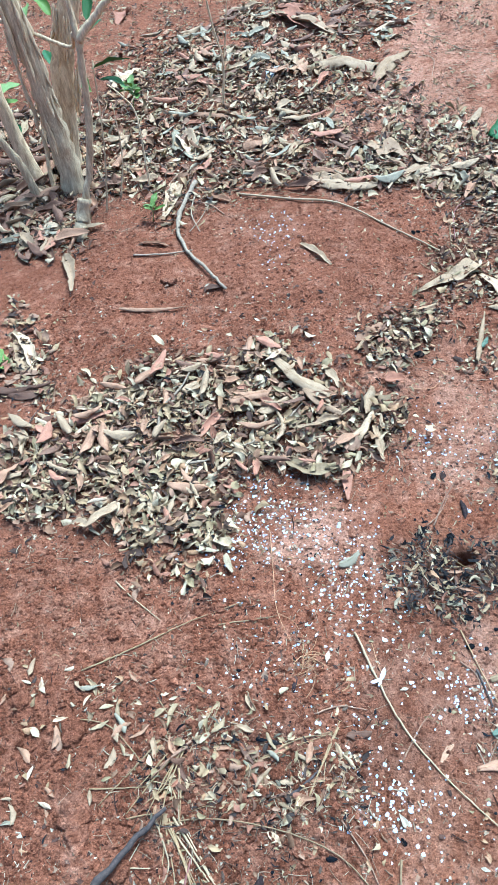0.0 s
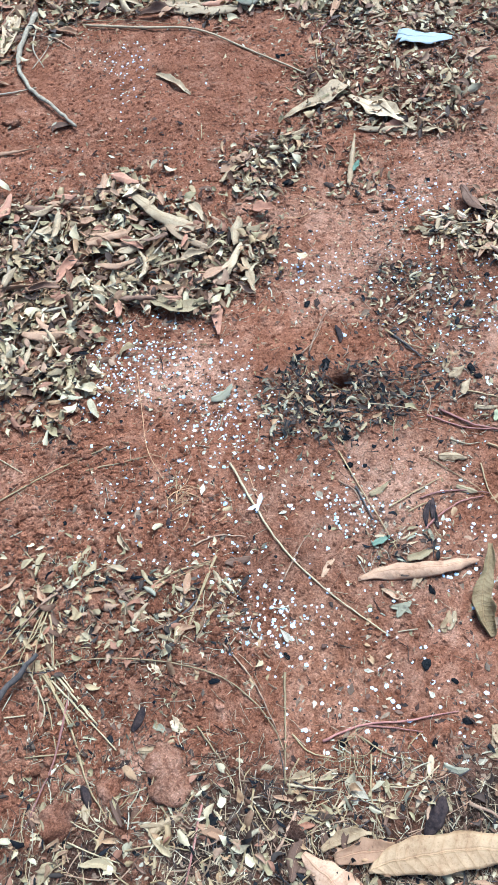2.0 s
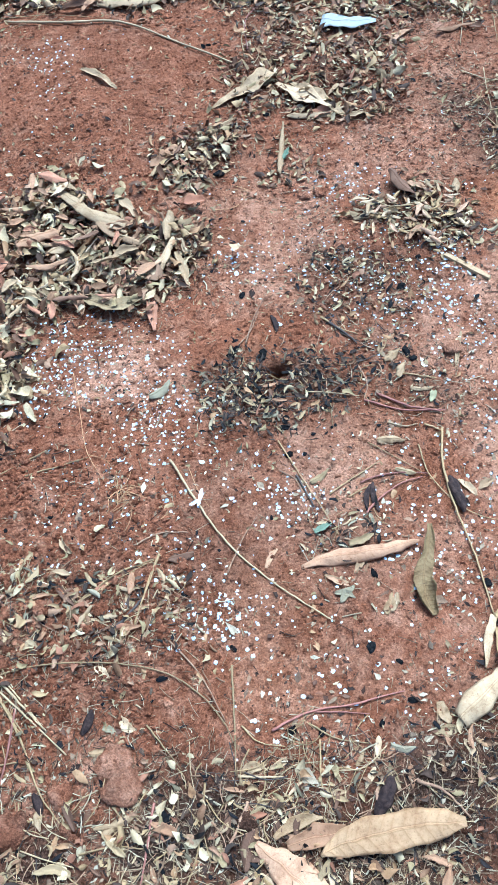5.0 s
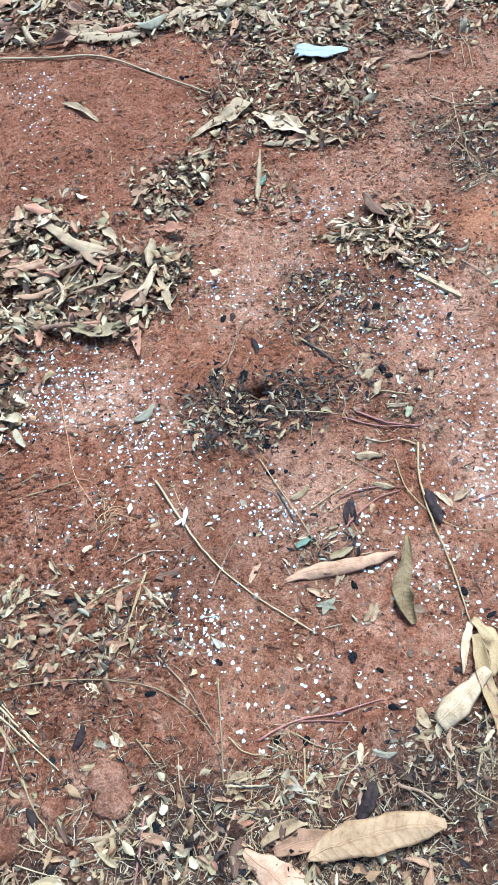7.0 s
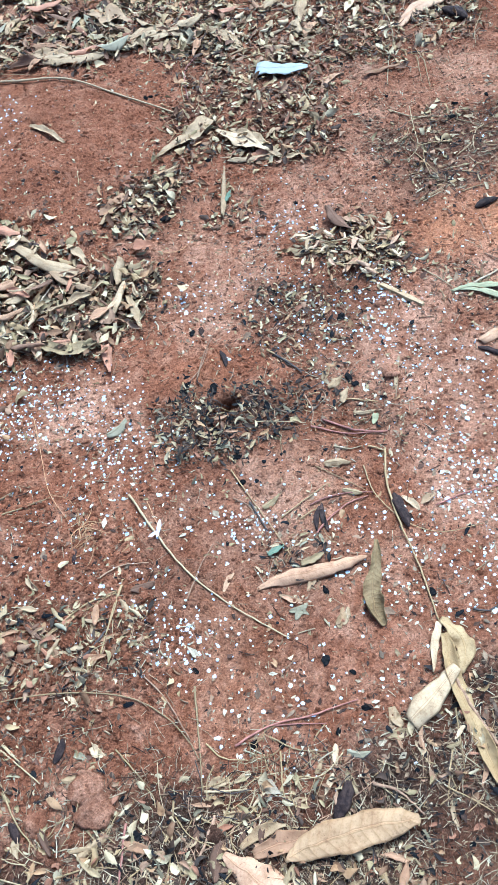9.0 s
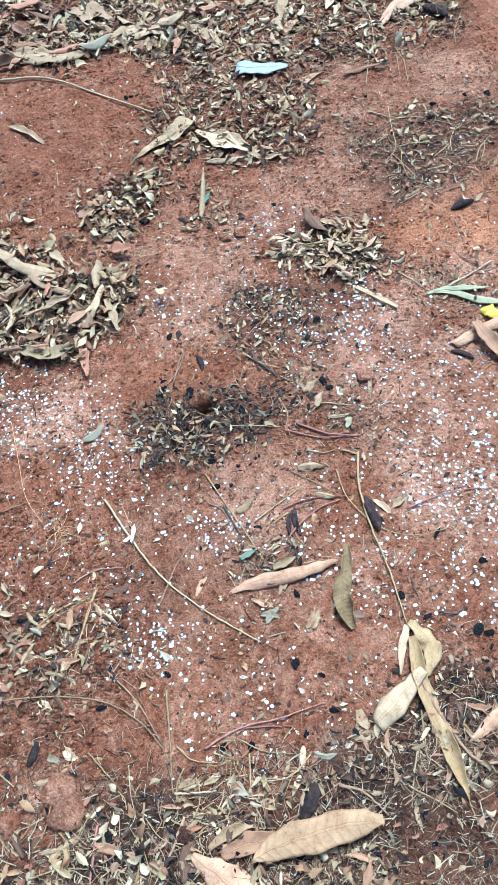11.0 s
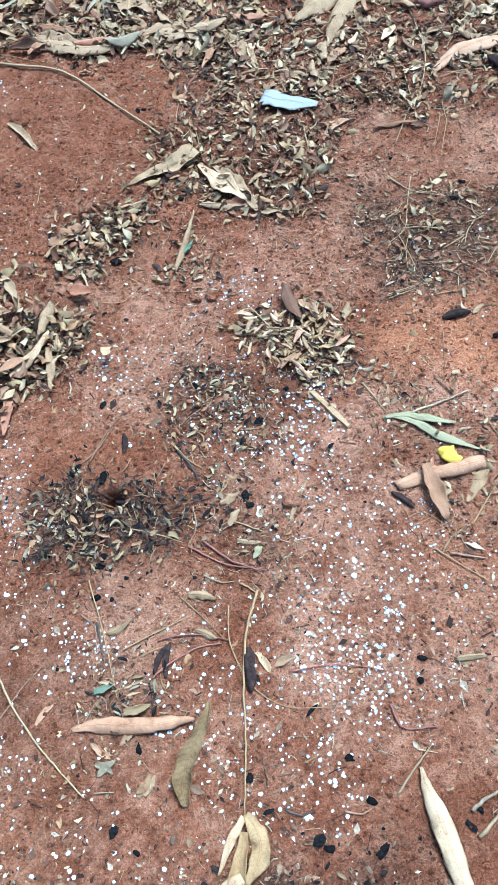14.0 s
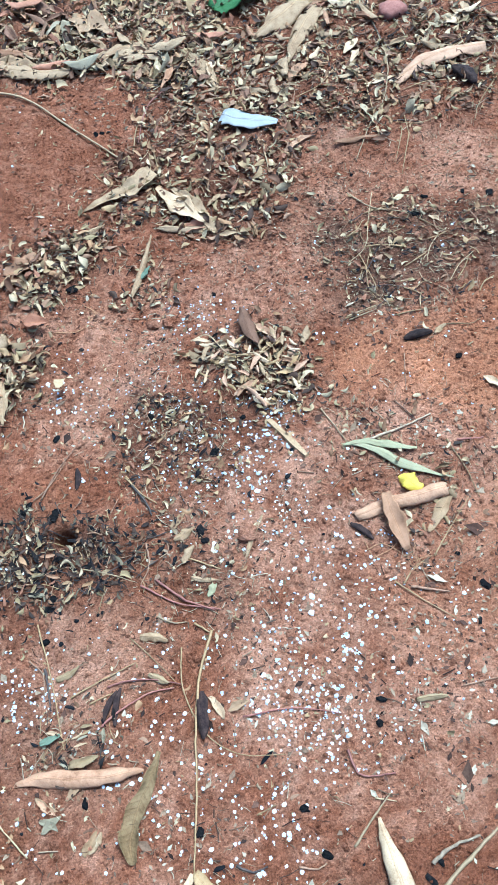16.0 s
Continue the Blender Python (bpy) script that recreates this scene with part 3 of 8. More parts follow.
def stick(points, radius, mat, words, name="twig", lift=0.0, taper=0.5, sides=6, wobble=0.12, group="fallen twigs and straws"):
    """A twig or straw lying along points of the plan (x, y, optional height over the ground)."""
    rng = random.Random(int(1e5 * abs(points[0][0] + 3 * points[-1][1])) + len(points))
    flat = spline([(p[0], p[1]) for p in points], 7)
    extra = np.interp(np.linspace(0, 1, len(flat)), np.linspace(0, 1, len(points)), [p[2] if len(p) > 2 else 0.0 for p in points])
    z = relief(flat[:, 0], flat[:, 1])
    span = max(3, len(z) // 3) | 1
    pad = np.pad(z, span // 2, mode="edge")
    rest = np.array([pad[k:k + span].max() * 0.6 + pad[k:k + span].mean() * 0.4 for k in range(len(z))])
    line = np.column_stack([flat, rest + radius * 0.9 + 0.0016 + lift + extra])
    line[:, :2] += np.array([[rng.uniform(-0.3, 0.3) * radius, rng.uniform(-0.3, 0.3) * radius] for _ in line])
    middle = line[len(line) // 2].copy()
    radii = radius * np.linspace(1.0, taper, len(line)) * np.array([1 + wobble * rng.uniform(-1, 1) for _ in line])
    v, f = tube(line - middle, radii, sides, rng, wobble)
    ob = new(name, mesh_of(name, v, f, mat))
    ob.location = middle
    return tagged(ob, words, "straw" if "straw" in name else "twig", group)


def coal(x, y, size, turn=0.0, flat=0.5, long=1.55, mat=None, name="charcoal_piece", words="small black charred wood piece on red soil", category="charcoal", group="charcoal pieces", rough=0.30):
    """A charred chip: a broken block with uneven corners and a splintered face."""
    rng = random.Random(int(abs(x) * 8000) * 31 + int(abs(y) * 8000))
    size *= 0.85
    v, f = lump(rng, size * long * rng.uniform(0.8, 1.25), size * rng.uniform(0.75, 1.1), size * flat, 0.22, 6, 9)
    shift = Vector((x * 90, y * 90, 0))
    v = np.sign(v) * np.abs(v / size) ** 0.8 * size * 0.86
    v = np.array([Vector(p) * (1 + rough * noise.noise(Vector(p) / size * 1.9 + shift) * 1.3 + 0.6 * rough * noise.noise(Vector((p[0] * 2, p[1] * 9, p[2] * 9)) / size + shift)) for p in v])
    ob = new(name, mesh_of(name, v, f, mat or CHAR, smooth=mat is not None))
    ob.matrix_basis = pose(x, y, ground_z(x, y) - size * flat * 0.18, rng.uniform(-12, 12), rng.uniform(-12, 12), turn)
    return tagged(ob, words, category, group)


def pod(x, y, turn, length, width, words="dark purplish-brown dry seed pod on litter"):
    """A ridged seed pod with a pointed end."""
    rng = random.Random(int(1e4 * x) + int(1e4 * y))
    line = np.array([(length * (u - 0.5), 0.06 * length * math.sin(3 * u), width * 0.42) for u in np.linspace(0, 1, 16)])
    radii = [width / 2 * max(0.1, math.sin(math.pi * (0.06 + 0.88 * u)) ** 0.7) for u in np.linspace(0, 1, 16)]
    v, f = tube(line, radii, 16, rng, 0.05)
    v = np.array(v)
    ridge = np.array([1 + 0.13 * math.sin(5 * math.atan2(q[2] - width * 0.42, q[1])) + 0.35 * noise.noise(Vector((q[0] * 60, q[1] * 160, q[2] * 160))) for q in v])
    v[:, 1] *= ridge
    v[:, 2] = np.maximum(width * 0.42 + (v[:, 2] - width * 0.42) * ridge * 0.8, 0)
    ob = new("seed_pod", mesh_of("seed_pod", v, f, POD))
    ob.matrix_basis = rest_on_ground(v, x, y, turn, 0, -0.002)
    return tagged(ob, words, "seed pod", "seed pods")

# ---- what lies where ----
LITTER_ZONES, DEBRIS_ZONES, CHIP_ZONES, PELLET_ZONES, PATCHES, SOIL_ZONES, CRUMB_ZONES = [], [], [], [], [], [], []


def litter(outline, density, pile, dark, size=0.018):
    LITTER_ZONES.append((outline, density, pile, dark, size))


def debris(outline, density):
    DEBRIS_ZONES.append((outline, density))


def chips(outline, density, size=0.0062):
    CHIP_ZONES.append((outline, density, size))


def pellets(outline, density):
    PELLET_ZONES.append((outline, density))


def pellet_patch(x, y, rx, ry, count):
    PATCHES.append((x, y, rx, ry, count))


def crumble(outline, density, size):
    CRUMB_ZONES.append((outline, density, size))


def soil(outline, sort, amount):
    SOIL_ZONES.append((outline, sort, amount))



# leaf litter: outline, leaves a square metre, depth of the pile, share of dark ones
litter([(-0.811, 1.332), (-0.686, 1.393), (-0.454, 1.539), (-0.328, 1.544), (-0.093, 1.580), (0.073, 1.516), (0.137, 1.395), (0.276, 1.410), (0.263, 1.313), (0.187, 1.206), (0.057, 1.106), (-0.047, 1.154), (-0.183, 1.127), (-0.247, 1.054), (-0.204, 0.924), (-0.292, 0.921), (-0.411, 0.968), (-0.471, 1.029), (-0.739, 1.014)], 15500, 0.026, 0.22, 0.023)
litter([(-0.800, 3.096), (-0.709, 3.572), (-0.139, 3.672), (0.131, 3.416), (0.072, 2.953), (0.182, 2.790), (0.396, 2.492), (0.719, 2.540), (0.618, 2.057), (0.461, 1.963), (0.381, 2.378), (0.147, 2.308), (-0.200, 2.488), (-0.338, 2.218), (-0.423, 2.200), (-0.551, 2.516), (-0.747, 2.716)], 3600, 0.016, 0.4, 0.026)
litter([(-0.814, 3.789), (-0.333, 3.998), (-0.053, 4.213), (0.596, 4.009), (0.488, 3.563), (0.279, 3.437), (0.287, 3.002), (0.064, 3.004), (-0.505, 3.291)], 2600, 0.012, 0.4, 0.028)
litter([(-1.122, 2.702), (-0.696, 2.215), (-0.705, 2.025), (-0.853, 2.018), (-1.015, 2.233)], 4500, 0.02, 0.45)
litter([(-0.923, 1.828), (-0.803, 1.760), (-0.711, 1.490), (-0.835, 1.437)], 5200, 0.015, 0.25, 0.026)
litter([(-1.246, 3.246), (-0.874, 3.269), (-0.701, 2.544), (-0.776, 2.229), (-1.023, 2.268)], 4000, 0.015, 0.45)
litter([(0.113, 1.558), (0.147, 1.654), (0.236, 1.715), (0.384, 1.712), (0.341, 1.563), (0.286, 1.493), (0.202, 1.496), (0.135, 1.515)], 11500, 0.014, 0.3, 0.021)
litter([(0.338, 1.788), (0.369, 1.970), (0.567, 2.000), (0.606, 2.175), (0.940, 2.055), (0.854, 1.732), (0.736, 1.580), (0.618, 1.627), (0.501, 1.696), (0.411, 1.696)], 6500, 0.013, 0.22, 0.021)
litter([(0.380, 1.505), (0.457, 1.632), (0.533, 1.580), (0.539, 1.452), (0.445, 1.443)], 9500, 0.014, 0.3, 0.018)
litter([(0.541, 1.288), (0.594, 1.358), (0.696, 1.349), (0.804, 1.291), (0.838, 1.223), (0.840, 1.149), (0.782, 1.110), (0.698, 1.097), (0.621, 1.178), (0.562, 1.221)], 15500, 0.011, 0.35, 0.018)
litter([(0.111, 0.804), (0.188, 0.917), (0.275, 0.975), (0.385, 0.951), (0.479, 0.859), (0.497, 0.777), (0.382, 0.752), (0.267, 0.737), (0.152, 0.772)], 15000, 0.022, 0.8, 0.015)
litter([(0.419, 1.149), (0.496, 1.201), (0.591, 1.167), (0.623, 1.064), (0.471, 1.052), (0.407, 1.098)], 8500, 0.01, 0.35, 0.013)
litter([(-0.310, 0.590), (-0.201, 0.545), (-0.021, 0.478), (0.033, 0.522), (0.053, 0.423), (-0.079, 0.370), (-0.216, 0.382), (-0.308, 0.332)], 2210, 0.01, 0.35)
litter([(-0.309, 0.238), (-0.178, 0.247), (0.066, 0.195), (0.307, 0.184), (0.409, 0.070), (0.358, -0.076), (-0.309, 0.038)], 700, 0.008, 0.3)
litter([(0.051, 2.587), (0.366, 2.741), (1.592, 2.597), (1.437, 2.016), (1.134, 1.866), (0.951, 2.005), (0.743, 2.042), (0.564, 2.195), (0.370, 2.395), (0.066, 2.420)], 6800, 0.012, 0.25, 0.021)
litter([(0.961, 1.592), (1.094, 1.658), (1.317, 1.567), (1.267, 1.368), (1.107, 1.335), (0.938, 1.358)], 1530, 0.008, 0.3)
litter([(0.249, 0.500), (0.291, 0.556), (0.410, 0.536), (0.405, 0.467), (0.262, 0.437)], 9000, 0.014, 0.5, 0.013)
litter([(0.529, 0.157), (0.683, 0.176), (0.793, 0.159), (0.790, -0.055), (0.411, 0.001), (0.412, 0.116)], 800, 0.008, 0.3)
litter([(0.866, 1.048), (1.031, 1.077), (1.135, 0.985), (1.110, 0.841), (1.033, 0.782), (0.934, 0.806), (0.840, 0.876)], 3200, 0.008, 0.15, 0.015)
litter([(-0.660, 0.679), (-0.523, 0.708), (-0.304, 0.612), (-0.025, 0.557), (0.031, 0.484), (-0.111, 0.383), (-0.259, 0.424), (-0.586, 0.361)], 800, 0.006, 0.3)
litter([(-0.323, 1.257), (0.853, 1.327), (0.404, 0.055), (-0.309, 0.183)], 560, 0.004, 0.25)
litter([(-1.576, 4.692), (1.000, 3.882), (0.257, 0.326), (-0.582, 0.343)], 560, 0.004, 0.25)
litter([(0.085, 2.208), (1.586, 1.920), (1.074, 0.232), (0.235, 0.309)], 560, 0.004, 0.25)
litter([(-2.6, 3.6), (1.0, 3.6), (2.2, 3.2), (2.2, 5.6), (-2.6, 6.0)], 1100, 0.012, 0.2)
litter([(-1.2, 2.6), (-0.7, 3.3), (0.6, 2.9), (1.6, 2.5), (1.6, 3.8), (-1.6, 4.6)], 700, 0.01, 0.2)
debris([(-2.2, 2.7), (0.0, 3.0), (1.6, 2.5), (2.0, 4.6), (-2.2, 5.2)], 2200)

# fine dry debris
debris([(-0.309, 0.238), (-0.178, 0.247), (0.069, 0.211), (0.312, 0.200), (0.414, 0.084), (0.358, -0.076), (-0.309, 0.038)], 42000)
debris([(0.529, 0.157), (0.683, 0.176), (0.793, 0.159), (0.790, -0.055), (0.411, 0.001), (0.412, 0.116)], 42000)
debris([(0.961, 1.592), (1.097, 1.678), (1.345, 1.582), (1.289, 1.365), (1.107, 1.335), (0.938, 1.358)], 8000)
debris([(1.031, 2.592), (1.589, 2.471), (1.366, 1.658), (0.968, 1.726), (0.925, 2.036)], 9000)
debris([(0.832, 1.136), (1.163, 1.100), (1.095, 0.699), (0.896, 0.712), (0.840, 0.876)], 5120)
debris([(-1.576, 4.692), (1.000, 3.882), (0.573, 1.838), (0.413, 2.335), (-0.240, 2.457), (-0.420, 2.166), (-0.977, 2.066)], 5600)
debris([(-0.923, 1.828), (-0.218, 1.541), (0.286, 1.429), (0.188, 1.100), (-0.229, 0.925), (-0.718, 0.927)], 4160)
debris([(0.111, 0.804), (0.188, 0.917), (0.275, 0.975), (0.385, 0.951), (0.501, 0.854), (0.513, 0.773), (0.382, 0.752), (0.267, 0.737), (0.152, 0.772)], 6080)
debris([(0.097, 1.540), (0.267, 1.721), (0.606, 2.175), (1.088, 2.000), (0.840, 1.291), (0.466, 1.080), (0.399, 1.491)], 4160)
debris([(-0.725, 0.958), (0.092, 0.912), (0.032, 0.273), (-0.569, 0.285)], 3800)
debris([(-0.452, 1.287), (0.992, 1.281), (0.469, -0.028), (-0.391, 0.123)], 1500)
debris([(0.107, 1.957), (1.652, 1.688), (1.154, 0.225), (0.235, 0.309)], 1700)

# black and dark chips
chips([(0.173, 0.828), (0.238, 0.938), (0.341, 0.970), (0.441, 0.937), (0.510, 0.844), (0.455, 0.772), (0.291, 0.742)], 8000, 0.007)
chips([(-0.393, 1.657), (1.064, 1.464), (0.456, -0.060), (-0.349, 0.080)], 160)
chips([(0.557, 0.288), (0.830, 0.272), (0.790, -0.055), (0.527, -0.016)], 900)
chips([(0.954, 1.631), (1.350, 1.601), (1.281, 1.334), (0.940, 1.373)], 800)

# white pellets: sprinkled areas, then patches
pellets([(-0.188, 1.123), (0.082, 1.103), (0.170, 0.952), (0.350, 0.711), (0.622, 0.655), (0.422, 0.106), (0.161, 0.153), (-0.005, 0.375), (-0.201, 0.567)], 1215)
pellets([(0.671, 1.054), (0.910, 1.041), (0.984, 0.744), (1.089, 0.668), (1.055, 0.535), (0.810, 0.437), (0.714, 0.271), (0.442, 0.296), (0.404, 0.533), (0.582, 0.611), (0.626, 0.794)], 1730)
pellets([(0.222, 1.199), (0.334, 1.307), (0.495, 1.301), (0.781, 1.120), (0.672, 0.803), (0.509, 0.966), (0.364, 1.075)], 1359)
pellets([(0.538, 1.599), (0.904, 1.476), (0.781, 1.120), (0.395, 1.213), (0.230, 1.328)], 246)
pellets([(0.892, 1.573), (1.322, 1.495), (1.195, 1.003), (0.910, 1.041), (0.812, 1.354)], 534)
pellets([(-0.327, 2.370), (0.175, 2.208), (0.324, 1.712), (0.090, 1.483), (-0.321, 1.574)], 100)
pellet_patch(-0.080, 2.109, 0.050, 0.108, 80)
pellet_patch(0.076, 0.419, 0.047, 0.040, 75)
pellet_patch(0.121, 0.381, 0.042, 0.024, 67)
pellet_patch(-0.096, 1.018, 0.089, 0.062, 286)
pellet_patch(-0.185, 0.991, 0.048, 0.064, 101)
pellet_patch(0.063, 0.849, 0.056, 0.083, 218)
pellet_patch(0.294, 1.239, 0.058, 0.075, 58)
pellet_patch(0.539, 1.120, 0.108, 0.081, 75)
pellet_patch(0.666, 0.968, 0.079, 0.095, 92)
pellet_patch(0.263, 0.595, 0.031, 0.031, 33)
pellet_patch(-0.128, 0.615, 0.086, 0.072, 63)
pellet_patch(0.745, 1.060, 0.029, 0.042, 41)
pellet_patch(0.731, 0.535, 0.061, 0.042, 160)
pellet_patch(0.766, 0.450, 0.045, 0.026, 67)
pellet_patch(0.643, 0.993, 0.079, 0.059, 92)
pellet_patch(0.705, 0.646, 0.089, 0.051, 83)
pellet_patch(0.745, 1.095, 0.023, 0.028, 36)
pellet_patch(0.268, 0.583, 0.039, 0.029, 50)
pellet_patch(0.645, 0.346, 0.053, 0.028, 50)
pellet_patch(0.570, 1.413, 0.060, 0.042, 41)
pellet_patch(0.782, 0.771, 0.092, 0.124, 117)
pellet_patch(0.594, 1.369, 0.053, 0.040, 50)

# coarse crumbs of earth
crumble([(-0.386, 0.915), (0.041, 0.854), (0.049, 0.497), (-0.053, 0.200), (-0.361, 0.256)], 3600, 0.0062)
crumble([(-0.733, 0.990), (-0.290, 0.899), (-0.173, 0.629), (-0.025, 0.557), (-0.113, 0.275), (-0.569, 0.285)], 3200, 0.0062)
crumble([(0.187, 1.225), (0.371, 1.108), (0.290, 0.958), (0.176, 0.919), (0.137, 1.058)], 1800, 0.0062)
crumble([(0.534, 1.489), (0.897, 1.608), (0.978, 1.448), (0.808, 1.322)], 1800, 0.0062)
crumble([(-0.646, 2.141), (0.124, 2.003), (0.258, 1.680), (-0.218, 1.541), (-0.714, 1.650)], 900, 0.0060)

# soil: dry pale crust, dark humus, fresh orange earth; on the right, dry and orange also paint sunlight
soil([(-0.098, 0.973), (-0.011, 1.037), (0.130, 1.009), (0.174, 0.904), (0.118, 0.839), (-0.028, 0.838), (-0.091, 0.895)], "dry", 0.95)
soil([(0.281, 0.696), (0.336, 0.747), (0.446, 0.740), (0.496, 0.644), (0.433, 0.544), (0.308, 0.542), (0.226, 0.641)], "dry", 0.9)
soil([(0.238, 1.214), (0.338, 1.325), (0.470, 1.309), (0.468, 1.191), (0.364, 1.075), (0.259, 1.119)], "dry", 0.75)
soil([(0.090, 0.718), (0.233, 0.678), (0.328, 0.538), (0.580, 0.539), (0.404, 0.055), (0.161, 0.153), (0.017, 0.334), (0.015, 0.536)], "dry", 0.3)
soil([(-0.327, 2.337), (0.185, 2.307), (0.339, 1.978), (0.299, 1.738), (0.090, 1.483), (-0.155, 1.531), (-0.322, 1.515)], "humus", 0.10)
soil([(0.853, 0.697), (1.134, 0.770), (1.006, 0.289), (0.843, 0.416), (0.758, 0.589)], "dry", 0.6)
soil([(0.701, 0.897), (0.924, 0.987), (1.078, 0.711), (0.816, 0.471), (0.620, 0.587)], "dry", 0.35)
soil([(0.317, 1.588), (0.597, 1.601), (0.569, 1.378), (0.419, 1.324), (0.299, 1.412)], "dry", 0.4)
soil([(-0.162, 3.006), (0.529, 2.852), (0.567, 2.580), (0.257, 2.686), (-0.032, 2.790)], "dry", 0.6)
# next two: sun patches on the right, painted as orange soil
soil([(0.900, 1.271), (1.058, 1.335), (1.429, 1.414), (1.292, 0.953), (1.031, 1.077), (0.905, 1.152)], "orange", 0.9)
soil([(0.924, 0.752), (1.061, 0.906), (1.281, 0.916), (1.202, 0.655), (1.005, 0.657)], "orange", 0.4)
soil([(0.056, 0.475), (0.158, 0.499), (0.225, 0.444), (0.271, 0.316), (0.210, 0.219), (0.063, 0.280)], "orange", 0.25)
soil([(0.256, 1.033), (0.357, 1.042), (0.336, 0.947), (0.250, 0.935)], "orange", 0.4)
soil([(-0.811, 1.332), (-0.686, 1.393), (-0.454, 1.539), (-0.093, 1.559), (0.137, 1.395), (0.274, 1.390), (0.187, 1.206), (-0.047, 1.154), (-0.247, 1.054), (-0.230, 0.956), (-0.413, 0.984), (-0.739, 1.014)], "humus", 0.55)
soil([(-1.272, 3.360), (-0.790, 3.592), (-0.139, 3.672), (0.131, 3.416), (0.072, 2.953), (0.391, 2.454), (0.705, 2.470), (0.624, 2.088), (0.447, 2.086), (0.376, 2.341), (-0.200, 2.469), (-0.338, 2.218), (-0.551, 2.516), (-0.696, 2.215), (-1.007, 2.198)], "humus", 0.33)
soil([(0.168, 0.800), (0.188, 0.917), (0.275, 0.975), (0.385, 0.951), (0.479, 0.859), (0.497, 0.777), (0.382, 0.752), (0.269, 0.746)], "humus", 0.7)
soil([(0.338, 1.788), (0.369, 1.970), (0.567, 2.000), (0.606, 2.175), (0.940, 2.055), (0.854, 1.732), (0.736, 1.580), (0.501, 1.696)], "humus", 0.45)
soil([(0.113, 1.558), (0.147, 1.654), (0.236, 1.715), (0.384, 1.712), (0.341, 1.563), (0.286, 1.493)], "humus", 0.45)
soil([(-0.309, 0.152), (-0.061, 0.138), (0.159, 0.146), (0.305, 0.176), (0.407, 0.063), (0.366, -0.091), (-0.348, 0.032)], "humus", 0.6)
soil([(0.529, 0.157), (0.636, 0.210), (0.853, 0.288), (0.822, -0.060), (0.411, 0.001), (0.411, 0.108)], "humus", 0.65)
soil([(-0.310, 0.601), (-0.015, 0.531), (0.067, 0.421), (-0.080, 0.361), (-0.308, 0.305)], "humus", 0.25)
soil([(0.959, 1.574), (1.094, 1.658), (1.341, 1.564), (1.293, 1.381), (1.109, 1.342), (0.940, 1.373)], "humus", 0.25)
soil([(0.051, 2.587), (0.366, 2.741), (1.621, 2.590), (1.443, 1.939), (1.113, 1.758), (0.944, 1.956), (0.738, 1.983), (0.564, 2.195), (0.066, 2.420)], "humus", 0.3)
soil([(0.550, 1.255), (0.632, 1.349), (0.804, 1.291), (0.834, 1.150), (0.699, 1.104)], "humus", 0.5)
soil([(0.419, 1.149), (0.496, 1.201), (0.638, 1.113), (0.530, 1.042)], "humus", 0.35)
soil([(0.916, 1.963), (1.071, 2.003), (1.101, 1.697), (0.943, 1.389), (0.762, 1.366), (0.699, 1.536), (0.755, 1.684)], "dry", 0.6)
# dry crust, its amount raised to stand for dappled sun
soil([(1.194, 1.879), (1.430, 1.892), (1.355, 1.619), (1.142, 1.630)], "dry", 0.85)
soil([(0.698, 3.976), (1.000, 3.882), (0.721, 2.548), (0.401, 2.531), (0.287, 3.002), (0.496, 3.624)], "dry", 0.8)
soil([(0.602, 1.621), (0.931, 1.555), (0.834, 1.273), (0.569, 1.378)], "dry", 0.5)
soil([(0.526, 1.027), (0.737, 0.995), (0.622, 0.655), (0.519, 0.758)], "dry", 0.55)
soil([(0.363, 0.451), (0.629, 0.522), (0.914, 0.468), (0.803, 0.140), (0.629, 0.184), (0.416, 0.140), (0.321, 0.259)], "dry", 0.25)
soil([(-0.725, 0.958), (-0.228, 0.895), (-0.129, 0.674), (-0.303, 0.600), (-0.654, 0.654)], "dry", 0.2)
soil([(-0.654, 0.654), (0.036, 0.534), (0.014, 0.273), (-0.569, 0.285)], "humus", 0.12)

# soil round the pale leaf
# right side: dappled sunlight painted as pale dry soil
soil([(0.919, 1.093), (1.326, 1.066), (1.202, 0.655), (0.936, 0.707)], "dry", 0.6)
soil([(0.163, 1.513), (0.327, 1.508), (0.520, 1.445), (0.433, 1.045), (0.263, 1.078), (0.182, 1.280)], "dry", 0.55)
soil([(0.101, 0.739), (0.353, 0.720), (0.399, 0.387), (0.279, 0.269), (0.157, 0.278)], "humus", 0.22)
soil([(0.244, 0.484), (0.292, 0.562), (0.413, 0.547), (0.409, 0.466), (0.300, 0.431)], "humus", 0.4)
chips([(-0.309, 0.152), (-0.061, 0.138), (0.159, 0.146), (0.305, 0.176), (0.407, 0.063), (0.366, -0.091), (-0.348, 0.032)], 3500, 0.006)
chips([(0.529, 0.157), (0.636, 0.210), (0.853, 0.288), (0.822, -0.060), (0.411, 0.001), (0.411, 0.108)], 3500, 0.006)
chips([(-0.318, 0.929), (0.022, 0.887), (0.049, 0.497), (-0.053, 0.200), (-0.309, 0.247)], 900, 0.006)
litter([(-0.309, 0.183), (-0.059, 0.153), (0.161, 0.153), (0.305, 0.176), (0.407, 0.063), (0.366, -0.091), (-0.348, 0.032)], 2600, 0.006, 0.4, 0.014)
litter([(0.434, 0.138), (0.629, 0.184), (0.832, 0.225), (0.822, -0.060), (0.411, 0.001)], 2600, 0.006, 0.4, 0.014)
